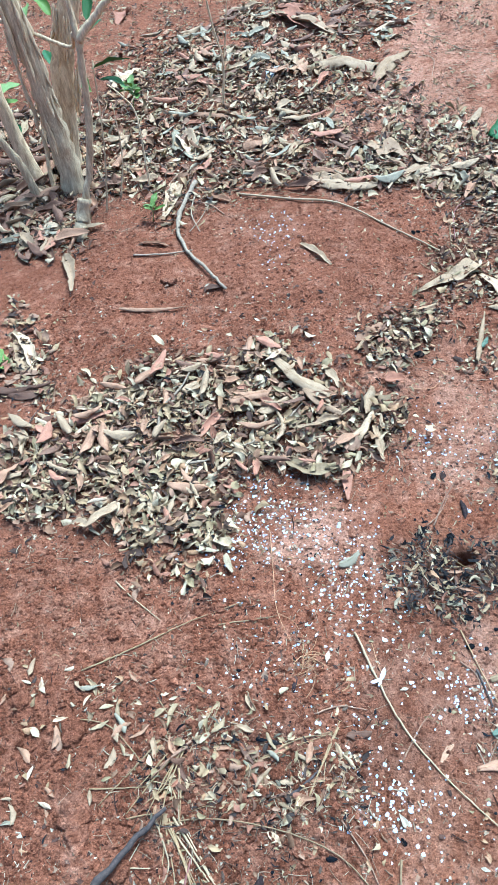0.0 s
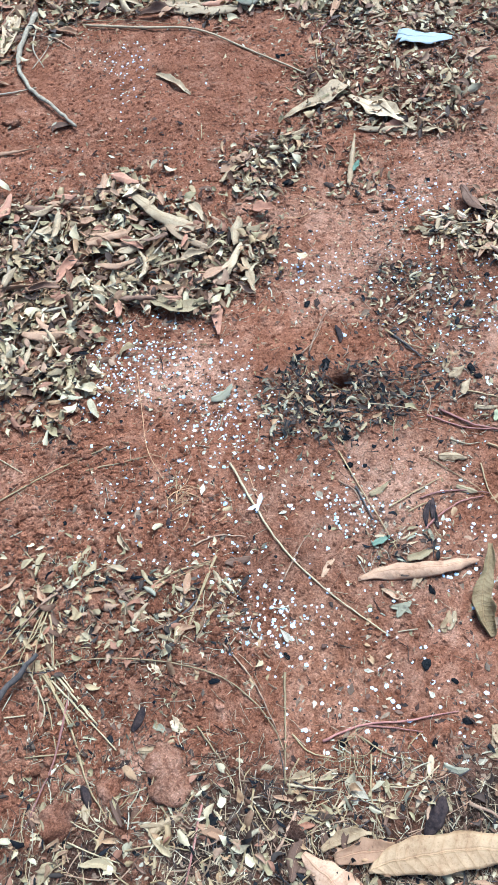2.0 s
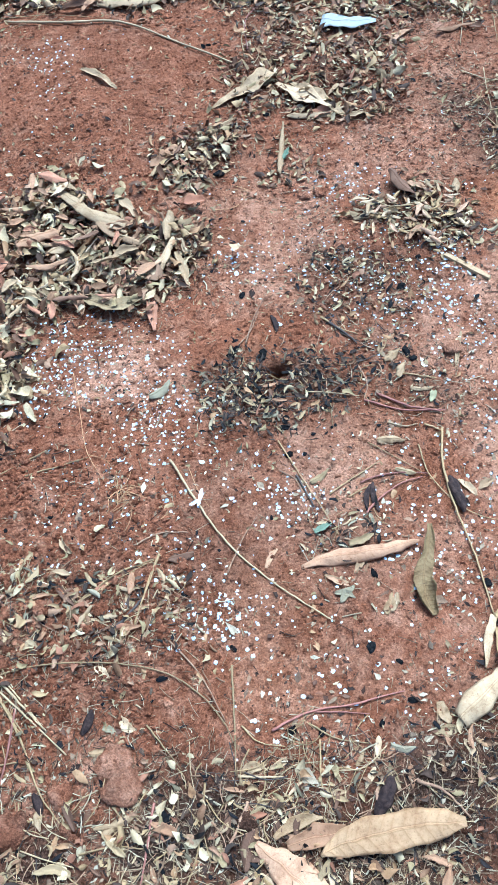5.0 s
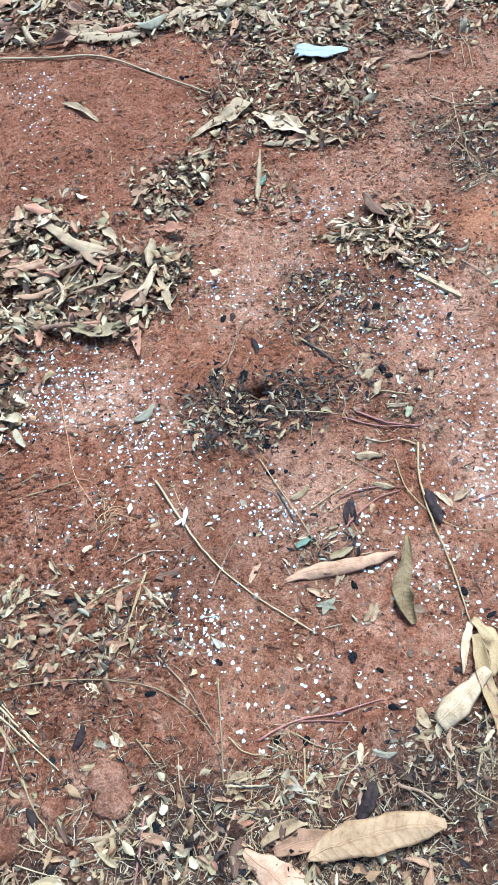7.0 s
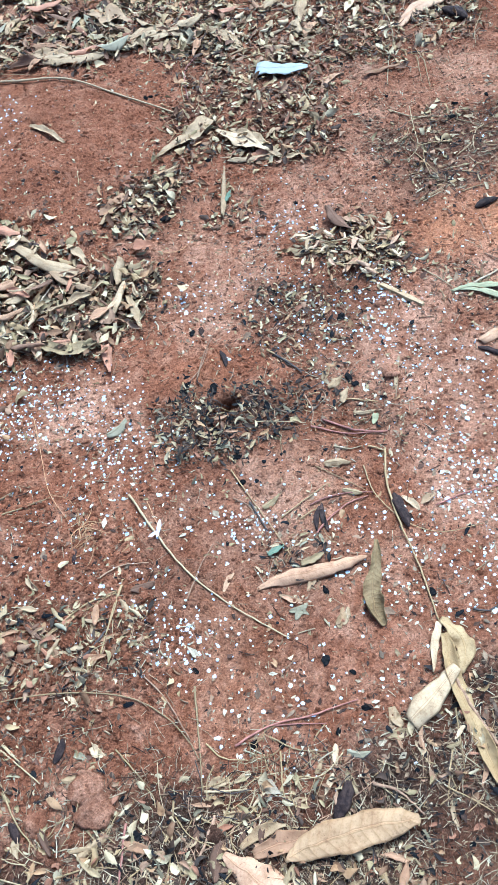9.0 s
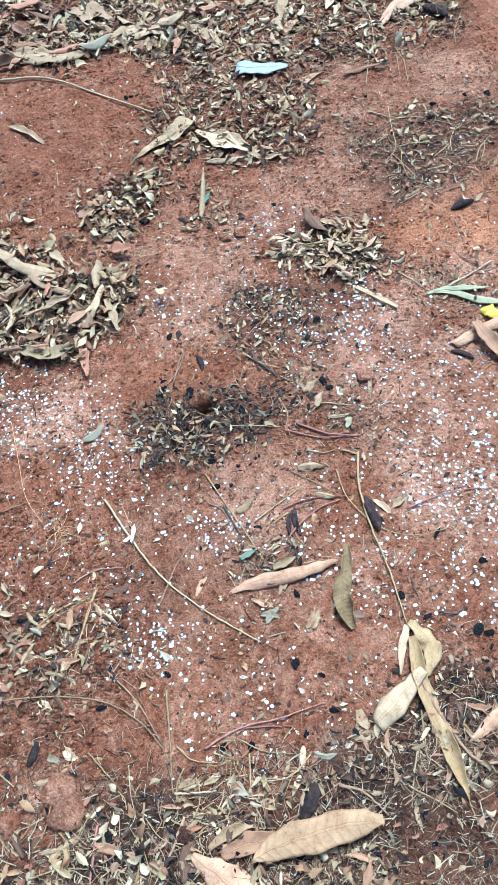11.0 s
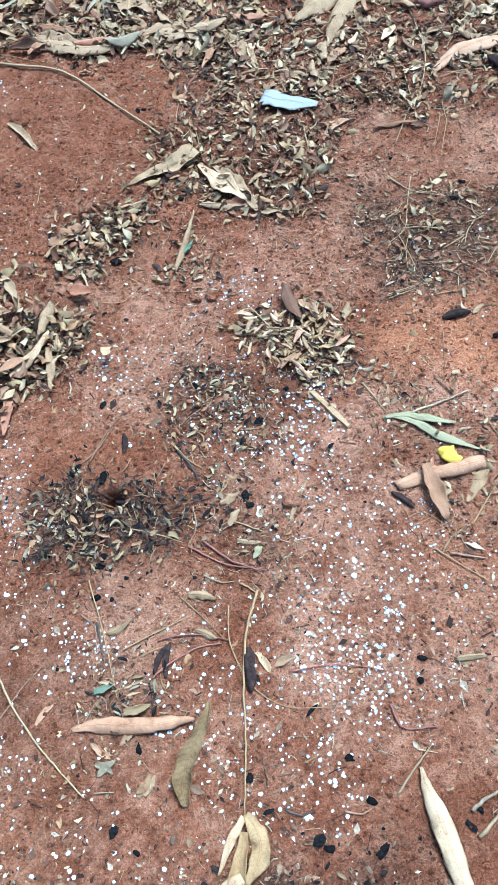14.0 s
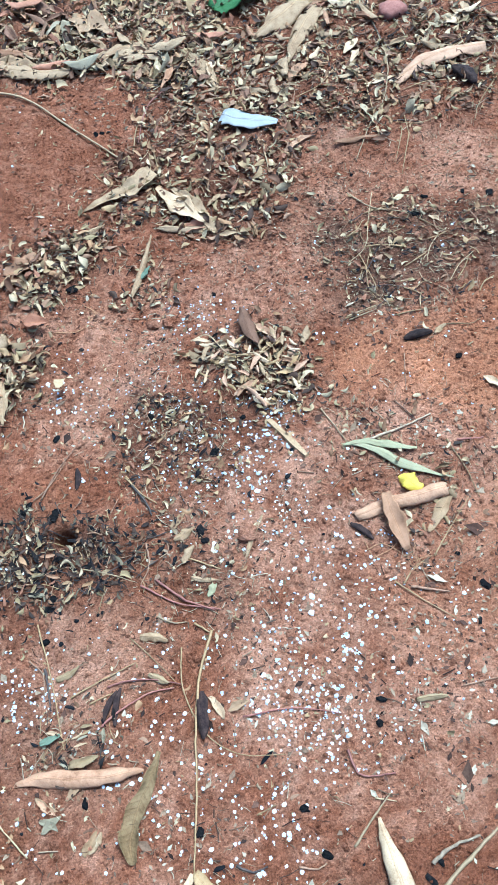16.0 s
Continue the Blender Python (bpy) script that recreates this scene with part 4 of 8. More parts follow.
litter([(-0.310, 0.579), (-0.201, 0.540), (-0.069, 0.487), (0.010, 0.494), (0.031, 0.437), (-0.078, 0.389), (-0.216, 0.405), (-0.308, 0.395)], 5000, 0.01, 0.3, 0.015)

# denser litter round the shrub and on the crumbly side
litter([(-0.844, 3.606), (-0.162, 3.375), (0.46, 3.331), (0.73, 2.591), (0.648, 2.198), (0.341, 2.357), (-0.158, 2.427), (-0.379, 2.411), (-0.674, 2.5)], 3000, 0.014, 0.45, 0.032)
litter([(-1.246, 3.245), (-0.782, 3.143), (-0.653, 2.496), (-0.711, 2.186), (-1.015, 2.233)], 4800, 0.022, 0.6, 0.034)
litter([(-0.936, 1.885), (-0.813, 1.814), (-0.722, 1.602), (-0.713, 1.465), (-0.843, 1.478)], 6500, 0.012, 0.25, 0.026)
litter([(-0.316, 0.598), (-0.137, 0.529), (0.061, 0.522), (0.053, 0.399), (-0.103, 0.352), (-0.203, 0.38), (-0.314, 0.402)], 4200, 0.006, 0.6, 0.015)
litter([(-0.314, 0.402), (-0.043, 0.304), (0.009, 0.166), (-0.062, 0.14), (-0.313, 0.185)], 3200, 0.005, 0.4, 0.013)
litter([(-0.313, 0.185), (-0.06, 0.155), (0.063, 0.173), (0.423, 0.107), (0.365, -0.056), (-0.312, 0.061)], 5200, 0.008, 0.4, 0.015)
litter([(-0.396, 1.23), (-0.197, 1.116), (-0.193, 0.901), (-0.251, 0.817), (-0.384, 0.859)], 7000, 0.016, 0.3, 0.026)
litter([(0.835, 1.156), (0.94, 1.215), (0.979, 1.038), (0.881, 0.998)], 4200, 0.008, 0.3, 0.016)
debris([(-0.316, 0.598), (-0.137, 0.529), (0.061, 0.522), (0.053, 0.399), (-0.103, 0.352), (-0.203, 0.38), (-0.314, 0.402)], 16000)
debris([(-0.314, 0.402), (-0.043, 0.304), (0.009, 0.166), (-0.062, 0.14), (-0.313, 0.185)], 13000)
debris([(0.835, 1.156), (0.94, 1.215), (0.979, 1.038), (0.881, 0.998)], 9000)
crumble([(-0.317, 0.792), (0.033, 0.692), (0.055, 0.48), (-0.043, 0.304), (0.009, 0.166), (-0.062, 0.14), (-0.313, 0.185)], 8500, 0.0072)
crumble([(-0.717, 0.926), (-0.203, 0.894), (-0.151, 0.634), (-0.212, 0.428), (-0.571, 0.286)], 6500, 0.0070)
soil([(0.021, 0.598), (0.118, 0.625), (0.225, 0.446), (0.298, 0.35), (0.198, 0.322), (0.1, 0.341), (0.021, 0.445)], "humus", 0.3)
soil([(0.8, 0.611), (1.067, 0.581), (1.011, 0.366), (0.788, 0.309)], "dry", 0.75)
# sun patch by the curled leaves, painted warmer into the soil
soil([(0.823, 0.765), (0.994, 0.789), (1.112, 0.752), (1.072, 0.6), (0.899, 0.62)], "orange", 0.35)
soil([(0.618, 1.008), (0.873, 1.125), (1.136, 1.132), (0.845, 0.402), (0.589, 0.451)], "dry", 0.7)
soil([(0.583, 1.626), (1.058, 1.92), (1.399, 1.857), (1.269, 1.357), (0.902, 1.282), (0.652, 1.256)], "dry", 0.35)
crumble([(-0.316, 0.598), (-0.137, 0.529), (0.061, 0.522), (0.053, 0.399), (-0.043, 0.304), (0.009, 0.166), (-0.062, 0.14), (-0.313, 0.185)], 900, 0.014)
soil([(0.296, 0.173), (0.467, 0.187), (0.606, 0.224), (0.675, 0.202), (0.49, -0.152), (0.188, -0.067)], "humus", 0.85)
soil([(-0.312, 0.17), (-0.062, 0.14), (0.061, 0.161), (0.42, 0.099), (0.363, -0.103), (-0.342, 0.018)], "humus", 0.82)
soil([(-0.131, 0.225), (-0.056, 0.202), (-0.055, 0.137), (-0.138, 0.153)], "dry", 0.7)
debris([(0.296, 0.173), (0.467, 0.187), (0.606, 0.224), (0.675, 0.202), (0.49, -0.152), (0.188, -0.067)], 30000)
litter([(0.296, 0.173), (0.467, 0.187), (0.606, 0.224), (0.675, 0.202), (0.49, -0.152), (0.188, -0.067)], 3600, 0.006, 0.5, 0.014)
chips([(0.296, 0.173), (0.467, 0.187), (0.606, 0.224), (0.675, 0.202), (0.49, -0.152), (0.188, -0.067)], 3000, 0.006)
litter([(0.393, 1.217), (0.563, 1.194), (0.645, 1.168), (0.727, 1.031), (0.651, 0.951), (0.44, 1.003)], 6500, 0.007, 0.5, 0.015)
debris([(0.393, 1.217), (0.563, 1.194), (0.645, 1.168), (0.727, 1.031), (0.651, 0.951), (0.44, 1.003)], 9000)
soil([(0.393, 1.217), (0.563, 1.194), (0.645, 1.168), (0.727, 1.031), (0.651, 0.951), (0.44, 1.003)], "humus", 0.5)
debris([(0.905, 1.67), (1.097, 1.658), (1.322, 1.562), (1.269, 1.357), (1.043, 1.375), (0.899, 1.347)], 12000)
litter([(0.905, 1.67), (1.097, 1.658), (1.322, 1.562), (1.269, 1.357), (1.043, 1.375), (0.899, 1.347)], 2600, 0.006, 0.4, 0.016)
soil([(0.905, 1.67), (1.097, 1.658), (1.322, 1.562), (1.269, 1.357), (1.043, 1.375), (0.899, 1.347)], "humus", 0.55)
chips([(0.905, 1.67), (1.097, 1.658), (1.322, 1.562), (1.269, 1.357), (1.043, 1.375), (0.899, 1.347)], 900, 0.006)
litter([(0.462, 0.975), (0.561, 0.937), (0.62, 0.834), (0.61, 0.703), (0.541, 0.743), (0.492, 0.85)], 3000, 0.005, 0.5, 0.015)
debris([(0.462, 0.975), (0.561, 0.937), (0.62, 0.834), (0.61, 0.703), (0.541, 0.743), (0.492, 0.85)], 9000)
soil([(0.462, 0.975), (0.561, 0.937), (0.62, 0.834), (0.61, 0.703), (0.541, 0.743), (0.492, 0.85)], "humus", 0.35)

# ---- the ground: one sheet to the horizon, fine where the camera looks ----
def graded(low, high, step, far, growth=1.12):
    inner = list(np.arange(low, high, step))
    out, s = [high], step
    while out[-1] < far:
        s *= growth
        out.append(out[-1] + s)
    back, s = [low], step
    while back[-1] > -far:
        s *= growth
        back.append(back[-1] - s)
    return np.array(back[:0:-1] + inner + out)


def paint_soil(me, gx, gy):
    """Which sort of soil lies where, as an attribute: dry crust, humus, fresh orange earth; dry and orange also paint
    sunlight on the right.
    """
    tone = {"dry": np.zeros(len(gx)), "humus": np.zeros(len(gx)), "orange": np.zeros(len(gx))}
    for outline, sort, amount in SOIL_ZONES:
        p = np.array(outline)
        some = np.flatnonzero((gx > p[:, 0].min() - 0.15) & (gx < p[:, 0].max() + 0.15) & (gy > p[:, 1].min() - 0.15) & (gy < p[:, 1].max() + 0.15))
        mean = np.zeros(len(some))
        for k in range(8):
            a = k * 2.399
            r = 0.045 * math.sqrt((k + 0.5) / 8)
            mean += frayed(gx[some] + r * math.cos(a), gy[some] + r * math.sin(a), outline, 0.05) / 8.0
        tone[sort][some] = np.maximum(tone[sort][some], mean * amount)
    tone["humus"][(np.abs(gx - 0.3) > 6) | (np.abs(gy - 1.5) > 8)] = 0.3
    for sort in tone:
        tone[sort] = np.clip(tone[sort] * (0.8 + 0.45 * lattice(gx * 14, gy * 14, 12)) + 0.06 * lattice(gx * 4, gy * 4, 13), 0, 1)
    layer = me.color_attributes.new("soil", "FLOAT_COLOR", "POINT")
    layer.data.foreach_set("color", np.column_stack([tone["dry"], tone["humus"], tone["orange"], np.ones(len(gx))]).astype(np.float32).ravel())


def build_ground():
    xs, ys = graded(-0.75, 1.45, 0.0058, 400.0, 1.2), graded(-0.15, 2.3, 0.0058, 400.0, 1.2)
    gx, gy = np.meshgrid(xs, ys)
    gx, gy = gx.ravel(), gy.ravel()
    near = (np.abs(gx - 0.3) < 6) & (np.abs(gy - 1.5) < 8)
    gz = np.where(near, relief(gx, gy), 0.0)
    nx, ny = len(xs), len(ys)
    i = np.arange(nx * ny).reshape(ny, nx)
    quads = np.stack([i[:-1, :-1], i[:-1, 1:], i[1:, 1:], i[1:, :-1]], -1).reshape(-1, 4)
    me = bpy.data.meshes.new("ground")
    me.vertices.add(len(gx))
    me.vertices.foreach_set("co", np.column_stack([gx, gy, gz]).astype(np.float32).ravel())
    me.loops.add(quads.size)
    me.loops.foreach_set("vertex_index", quads.astype(np.int32).ravel())
    me.polygons.add(len(quads))
    me.polygons.foreach_set("loop_start", np.arange(0, quads.size, 4, dtype=np.int32))
    me.polygons.foreach_set("use_smooth", np.ones(len(quads), bool))
    me.update(calc_edges=True)
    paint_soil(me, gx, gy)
    me.materials.append(SOIL)
    return tagged(new("ground", me), "bare red clay soil with crumbs and dark patches", "ground", kind="structure")


build_ground()


# ---- the shrub at the edge of the litter ----
def stem(parent, points, r0, r1, name="stem", steps=6, sides=10, words=""):
    line = spline(points, steps)
    rng = random.Random(len(points) * 17 + int(abs(points[0][0]) * 1000))
    line[:, :2] += np.array([[rng.uniform(-0.1, 0.1) * r0, rng.uniform(-0.1, 0.1) * r0] for _ in line])
    u = np.linspace(0, 1, len(line))
    radii = (r0 * (1 - u) + r1 * u) * (1 + 0.35 * np.exp(-u * len(line) * 0.6)) * np.array([1 + 0.06 * rng.uniform(-1, 1) for _ in u])
    v, f = tube(line, radii, sides, rng, 0.08)
    return part(name, mesh_of(name, v, f, BARK), parent, words)


def shrub_leaf(parent, x, y, z, turn, length, width, colour, tilt):
    rng = random.Random(int(x * 997) + int(z * 3989))
    v, f, uv, _ = leaf_sheet(rng, length, width, 40, 0.1, 0, 10, 6)
    ob = part("leaf", mesh_of("leaf", v, f, LEAVES[colour], uv), parent, "fresh green leaf")
    ob.matrix_basis = pose(x, y, z, rng.uniform(-20, 20), tilt, turn) @ Matrix.Translation((length / 2, 0, 0))
    return ob


shrub = tagged(new("shrub"), "many-stemmed shrub with peeling grey-brown bark and few green leaves", "shrub")
stem(shrub, [(-0.800, 2.54, -0.04), (-0.801, 2.542, 0.16), (-0.808, 2.542, 0.305), (-0.814, 2.545, 0.47), (-0.84, 2.55, 0.66), (-0.93, 2.6, 1.2), (-1.0, 2.7, 1.9)], 0.041, 0.028)
stem(shrub, [(-0.862, 2.70, -0.04), (-0.807, 2.713, 0.205), (-0.757, 2.713, 0.397), (-0.692, 2.72, 0.567), (-0.62, 2.75, 0.8), (-0.5, 2.9, 1.9)], 0.046, 0.034)
stem(shrub, [(-0.722, 2.275, -0.02), (-0.69, 2.30, 0.12), (-0.66, 2.31, 0.19), (-0.615, 2.31, 0.38), (-0.595, 2.3, 0.52), (-0.588, 2.3, 0.60), (-0.60, 2.32, 0.75), (-0.66, 2.35, 1.3)], 0.0125, 0.008)
stem(shrub, [(-0.922, 2.49, -0.02), (-0.946, 2.49, 0.124), (-0.989, 2.49, 0.233), (-1.05, 2.5, 0.38), (-1.3, 2.55, 0.8)], 0.016, 0.010)
stem(shrub, [(-0.60, 2.32, 0.60), (-0.668, 2.50, 0.50), (-0.786, 2.56, 0.53), (-0.902, 2.60, 0.572), (-1.05, 2.64, 0.63)], 0.0065, 0.0055, "branch", words="thin dark side branch")
stem(shrub, [(-0.588, 2.3, 0.59), (-0.54, 2.3, 0.63), (-0.50, 2.3, 0.665), (-0.42, 2.3, 0.74), (-0.30, 2.3, 0.9)], 0.012, 0.009, "branch")
stem(shrub, [(-0.519, 2.51, -0.01), (-0.513, 2.51, 0.13), (-0.512, 2.51, 0.27), (-0.546, 2.51, 0.331), (-0.583, 2.51, 0.371)], 0.0035, 0.002, "branch")
stem(shrub, [(-0.70, 2.29, 0.10), (-0.722, 2.262, 0.04), (-0.735, 2.21, -0.015)], 0.019, 0.024, "root", words="stubby pale root flare")
stem(shrub, [(-0.89, 2.58, -0.01), (-0.885, 2.6, 0.1), (-0.86, 2.66, 0.35), (-0.83, 2.7, 0.8)], 0.008, 0.005)
stem(shrub, [(-0.955, 2.62, -0.01), (-0.99, 2.64, 0.2), (-1.02, 2.66, 0.45), (-1.06, 2.7, 0.9)], 0.026, 0.02)
stem(shrub, [(-0.66, 2.36, -0.01), (-0.625, 2.37, 0.15), (-0.60, 2.37, 0.3), (-0.58, 2.38, 0.5)], 0.003, 0.002, "branch")
stem(shrub, [(-0.62, 2.45, -0.01), (-0.58, 2.46, 0.15), (-0.57, 2.46, 0.33)], 0.0025, 0.0018, "branch")
strip_rng = random.Random(77)
for foot, head, r in [((-0.801, 2.542, 0.0), (-0.84, 2.55, 0.66), 0.043), ((-0.84, 2.706, 0.0), (-0.692, 2.72, 0.567), 0.047)]:
    for k in range(16):
        u, a = strip_rng.uniform(0.05, 0.85), strip_rng.uniform(-2.9, -0.2)
        low, high = Vector(foot).lerp(Vector(head), u), Vector(foot).lerp(Vector(head), min(1.0, u + strip_rng.uniform(0.12, 0.3)))
        out = Vector((math.cos(a), math.sin(a), 0))
        curl_off = r * strip_rng.uniform(1.0, 1.35)
        line = [low + out * curl_off, low.lerp(high, 0.5) + out * r * 1.02, high + out * r * strip_rng.uniform(0.96, 1.15)]
        v, f = tube(spline(line, 5), [0.002, 0.004, 0.0055, 0.0065, 0.007, 0.007, 0.007, 0.006, 0.005, 0.004, 0.002], 4, strip_rng, 0.3)
        part("bark_strip", mesh_of("bark_strip", v, f, BARK), shrub, "peeling strip of pale bark")
for x, y, z, turn, length, width, colour, tilt in [
        (-0.74, 3.0, 0.235, 5, 0.15, 0.045, "green", -5), (-0.78, 3.02, 0.30, 60, 0.13, 0.05, "green", -30), (-0.80, 2.98, 0.22, -50, 0.10, 0.045, "lime", 20), (-0.88, 3.0, 0.26, 120, 0.09, 0.04, "green", -20),
        (-0.93, 2.9, 0.42, 80, 0.12, 0.045, "lime", -30), (-0.76, 2.95, 0.36, 30, 0.12, 0.04, "green", -20), (-1.10, 2.95, 0.20, 60, 0.12, 0.05, "lime", 10), (-1.14, 2.93, 0.14, 10, 0.10, 0.05, "lime", -15),
        (-1.10, 2.9, 0.10, -40, 0.09, 0.045, "green", 5), (-0.70, 2.95, 0.42, 80, 0.14, 0.04, "green", -40), (-0.83, 2.96, 0.45, 140, 0.10, 0.04, "lime", -30), (-0.72, 3.0, 0.19, -20, 0.11, 0.04, "green", 12)]:
    shrub_leaf(shrub, x, y, z, turn, length, width, colour, tilt)


def seedling(x, y, height, leaves, size, colour, words):
    plant = tagged(new("seedling"), words, "seedling", "seedlings")
    plant.location = (x, y, ground_z(x, y) - 0.003)
    v, f = tube([(0, 0, 0), (0.1 * height, 0, 0.5 * height), (0.12 * height, 0.05 * height, height)], [0.0018, 0.0014, 0.001], 6)
    part("stem", mesh_of("stem", v, f, LEAVES["lime"]), plant)
    rng = random.Random(int(x * 1000) + 5)
    for k in range(leaves):
        shrub_leaf(plant, 0.11 * height, 0.03 * height, height * (0.55 + 0.45 * (k + 1) / leaves), 137 * k + rng.uniform(-20, 20), size * rng.uniform(0.8, 1.2), size * 0.5, colour, rng.uniform(-35, 10))
    return plant


seedling(-0.485, 2.272, 0.06, 5, 0.045, "lime", "small bright green seedling beside a grey twig")
seedling(-0.645, 3.13, 0.10, 8, 0.06, "lime", "pale green leafy seedling in leaf litter")
for x, y, turn, size, colour in [(-0.86, 2.40, 20, 0.12, "dark"), (-0.93, 2.36, -35, 0.13, "brown"), (-0.80, 2.34, 60, 0.10, "dark"), (-0.99, 2.42, 10, 0.12, "pink"), (-0.72, 2.42, -60, 0.11, "brown"), (-0.67, 2.52, 30, 0.12, "dark"), (-0.64, 2.66, 80, 0.13, "brown"), (-1.02, 2.30, 75, 0.11, "dark")]:
    leaf(x, y, turn, size, size * 0.3, colour, 95, 0.06, lift=0.012)
sapling = tagged(new("dead_sapling"), "thin bare upright twig standing in leaf litter", "sapling")
stem(sapling, [(-0.267, 3.08, -0.01), (-0.244, 3.08, 0.176), (-0.262, 3.08, 0.282), (-0.277, 3.08, 0.402), (-0.29, 3.09, 0.6)], 0.005, 0.003, "stem", 5, 6)
stem(sapling, [(-0.25, 3.08, 0.15), (-0.22, 3.09, 0.28), (-0.2, 3.1, 0.42)], 0.003, 0.0015, "branch", 4, 5)


def clod(x, y, size, turn=0.0):
    """A lump of red earth, sunk a little into the ground."""
    rng = random.Random(int(abs(x) * 7000) * 13 + int(abs(y) * 7000))
    v, f = lump(rng, size * 1.15, size, size * 0.48, 0.1, 16, 26)
    shift = Vector((x * 50, y * 50, 0))
    v = np.array([Vector(p) * (1 + 0.34 * noise.noise(Vector(p) / size * 2.6 + shift) + 0.12 * noise.noise(Vector(p) / size * 7 + shift) + 0.05 * noise.noise(Vector(p) / size * 17 + shift)) for p in v])
    ob = new("soil_clod", mesh_of("soil_clod", v, f, SOIL))
    paint_soil(ob.data, v[:, 0] + x, v[:, 1] + y)
    ob.matrix_basis = pose(x, y, ground_z(x, y) - size * 0.13, rng.uniform(-10, 10), rng.uniform(-10, 10), turn)
    return tagged(ob, "crumbly lump of red-brown earth", "soil clod", "soil clods")


heap_verts, heap_faces, heap_uvs, heap_mats = [], [], [], []


def strew(outline, count, colours, low, high, lift=0.01, seed=1, joined=False):
    """Middle-sized leaves strewn over a stretch of litter; where they cannot be told apart they join the heap."""
    rng = random.Random(seed)
    xs, ys = [p[0] for p in outline], [p[1] for p in outline]
    while count:
        x, y = rng.uniform(min(xs), max(xs)), rng.uniform(min(ys), max(ys))
        if not inside(np.array([x]), np.array([y]), outline)[0]:
            continue
        count -= 1
        length = rng.uniform(low, high)
        curl = rng.choice((15, 30, 45, 60, 80, 100, 125))
        width = length * rng.uniform(0.22, 0.40)
        turn, colour, arch, up = rng.uniform(0, 360), rng.choice(colours), rng.uniform(0.02, 0.14), rng.uniform(0, lift)
        if not joined:
            leaf(x, y, turn, length, width, colour, curl, arch, 0.0, up)
            continue
        verts, faces, uvs, _ = leaf_sheet(rng, length, width, curl, arch, rng.uniform(-25, 25), 10, 8, 0.16, 0.82, rng.uniform(0.8, 1.2), 0.12)
        m = rest_on_ground(verts, x, y, turn, rng.choice((0, 10, -15, 170, 185, 200)), up)
        base = len(heap_verts)
        heap_verts.extend(tuple(m @ Vector(p)) for p in verts)
        heap_faces.extend(tuple(base + k for k in f) for f in faces)
        heap_uvs.extend(uvs)
        heap_mats.extend([HEAP_COLOURS.index(colour)] * len(faces))


HEAP_COLOURS = ["brown", "tan", "pink", "dark", "olive", "pale", "grey", "rust", "blush", "ochre", "buff"]


def build_heap():
    me = mesh_of("large_leaf_litter", heap_verts, heap_faces, LEAVES[HEAP_COLOURS[0]], heap_uvs)
    for colour in HEAP_COLOURS[1:]:
        me.materials.append(LEAVES[colour])
    me.polygons.foreach_set("material_index", np.array(heap_mats, np.int32))
    ob = tagged(new("large_leaf_litter", me), "litter of larger curled brown and tan leaves", "leaf litter", kind="stuff")
    shell = ob.modifiers.new("thickness", "SOLIDIFY")
    shell.thickness, shell.offset = 0.0006, 0.0


straw_verts, straw_faces, straw_mats = [], [], []


def strew_sticks(outline, count, mats, low, high, radius, seed):
    """Short straws and twigs strewn over a stretch of ground, gathered into one litter of straw."""
    rng = random.Random(seed)
    xs, ys = [p[0] for p in outline], [p[1] for p in outline]
    while count:
        x, y = rng.uniform(min(xs), max(xs)), rng.uniform(min(ys), max(ys))
        if not inside(np.array([x]), np.array([y]), outline)[0]:
            continue
        count -= 1
        mat = rng.choice(mats)
        length, a, bend = rng.uniform(low, high) * rng.choice((0.6, 1.0, 1.0, 1.6)), rng.uniform(0, 6.28), rng.uniform(-0.16, 0.16)
        c, s = math.cos(a) * length, math.sin(a) * length
        flat = spline([(x - c / 2, y - s / 2), (x - bend * s, y + bend * c), (x + c / 2, y + s / 2)], 4)
        r = radius * rng.uniform(0.6, 1.3)
        z = relief(flat[:, 0], flat[:, 1])
        slope = np.linspace(z[:4].max(), z[-4:].max(), len(z))
        line = np.column_stack([flat, np.maximum(slope, z) + r + rng.uniform(0, 0.005)])
        v, f = tube(line, r * np.linspace(1.0, rng.uniform(0.5, 0.9), len(line)), 5, rng, 0.14)
        base = len(straw_verts)
        straw_verts.extend(v)
        straw_faces.extend(tuple(base + k for k in face) for face in f)
        straw_mats.extend([STRAW_KINDS.index(mat)] * len(f))


def build_straw():
    me = mesh_of("straw_litter", straw_verts, straw_faces, STRAW_KINDS[0])
    for mat in STRAW_KINDS[1:]:
        me.materials.append(mat)
    me.polygons.foreach_set("material_index", np.array(straw_mats, np.int32))
    tagged(new("straw_litter", me), "litter of short straws and thin dead twigs", "straw litter", kind="stuff")


STRAW_KINDS = [PALE_STRAW, STRAW, TWIG, DARK_TWIG, GREY_TWIG]
STRAWS = (PALE_STRAW, STRAW, STRAW, TWIG, DARK_TWIG)
DARKS = (DARK_TWIG, DARK_TWIG, TWIG, STRAW)
BROWNS = (TWIG, GREY_TWIG, STRAW, DARK_TWIG)

# ---- things on the ground ----

# large fallen leaves, far side
leaf(0.116, 3.823, -52, 0.425, 0.070, "pink", 40, 0.05)
leaf(0.030, 4.054, -4, 0.161, 0.056, "rust", 40, 0.05)
leaf(0.457, 3.688, 44, 0.146, 0.038, "pale", 60, 0.05)
leaf(-0.709, 3.444, 64, 0.230, 0.053, "pale", 60, 0.05)
leaf(-0.071, 3.320, 74, 0.152, 0.059, "silver", 40, 0.05)
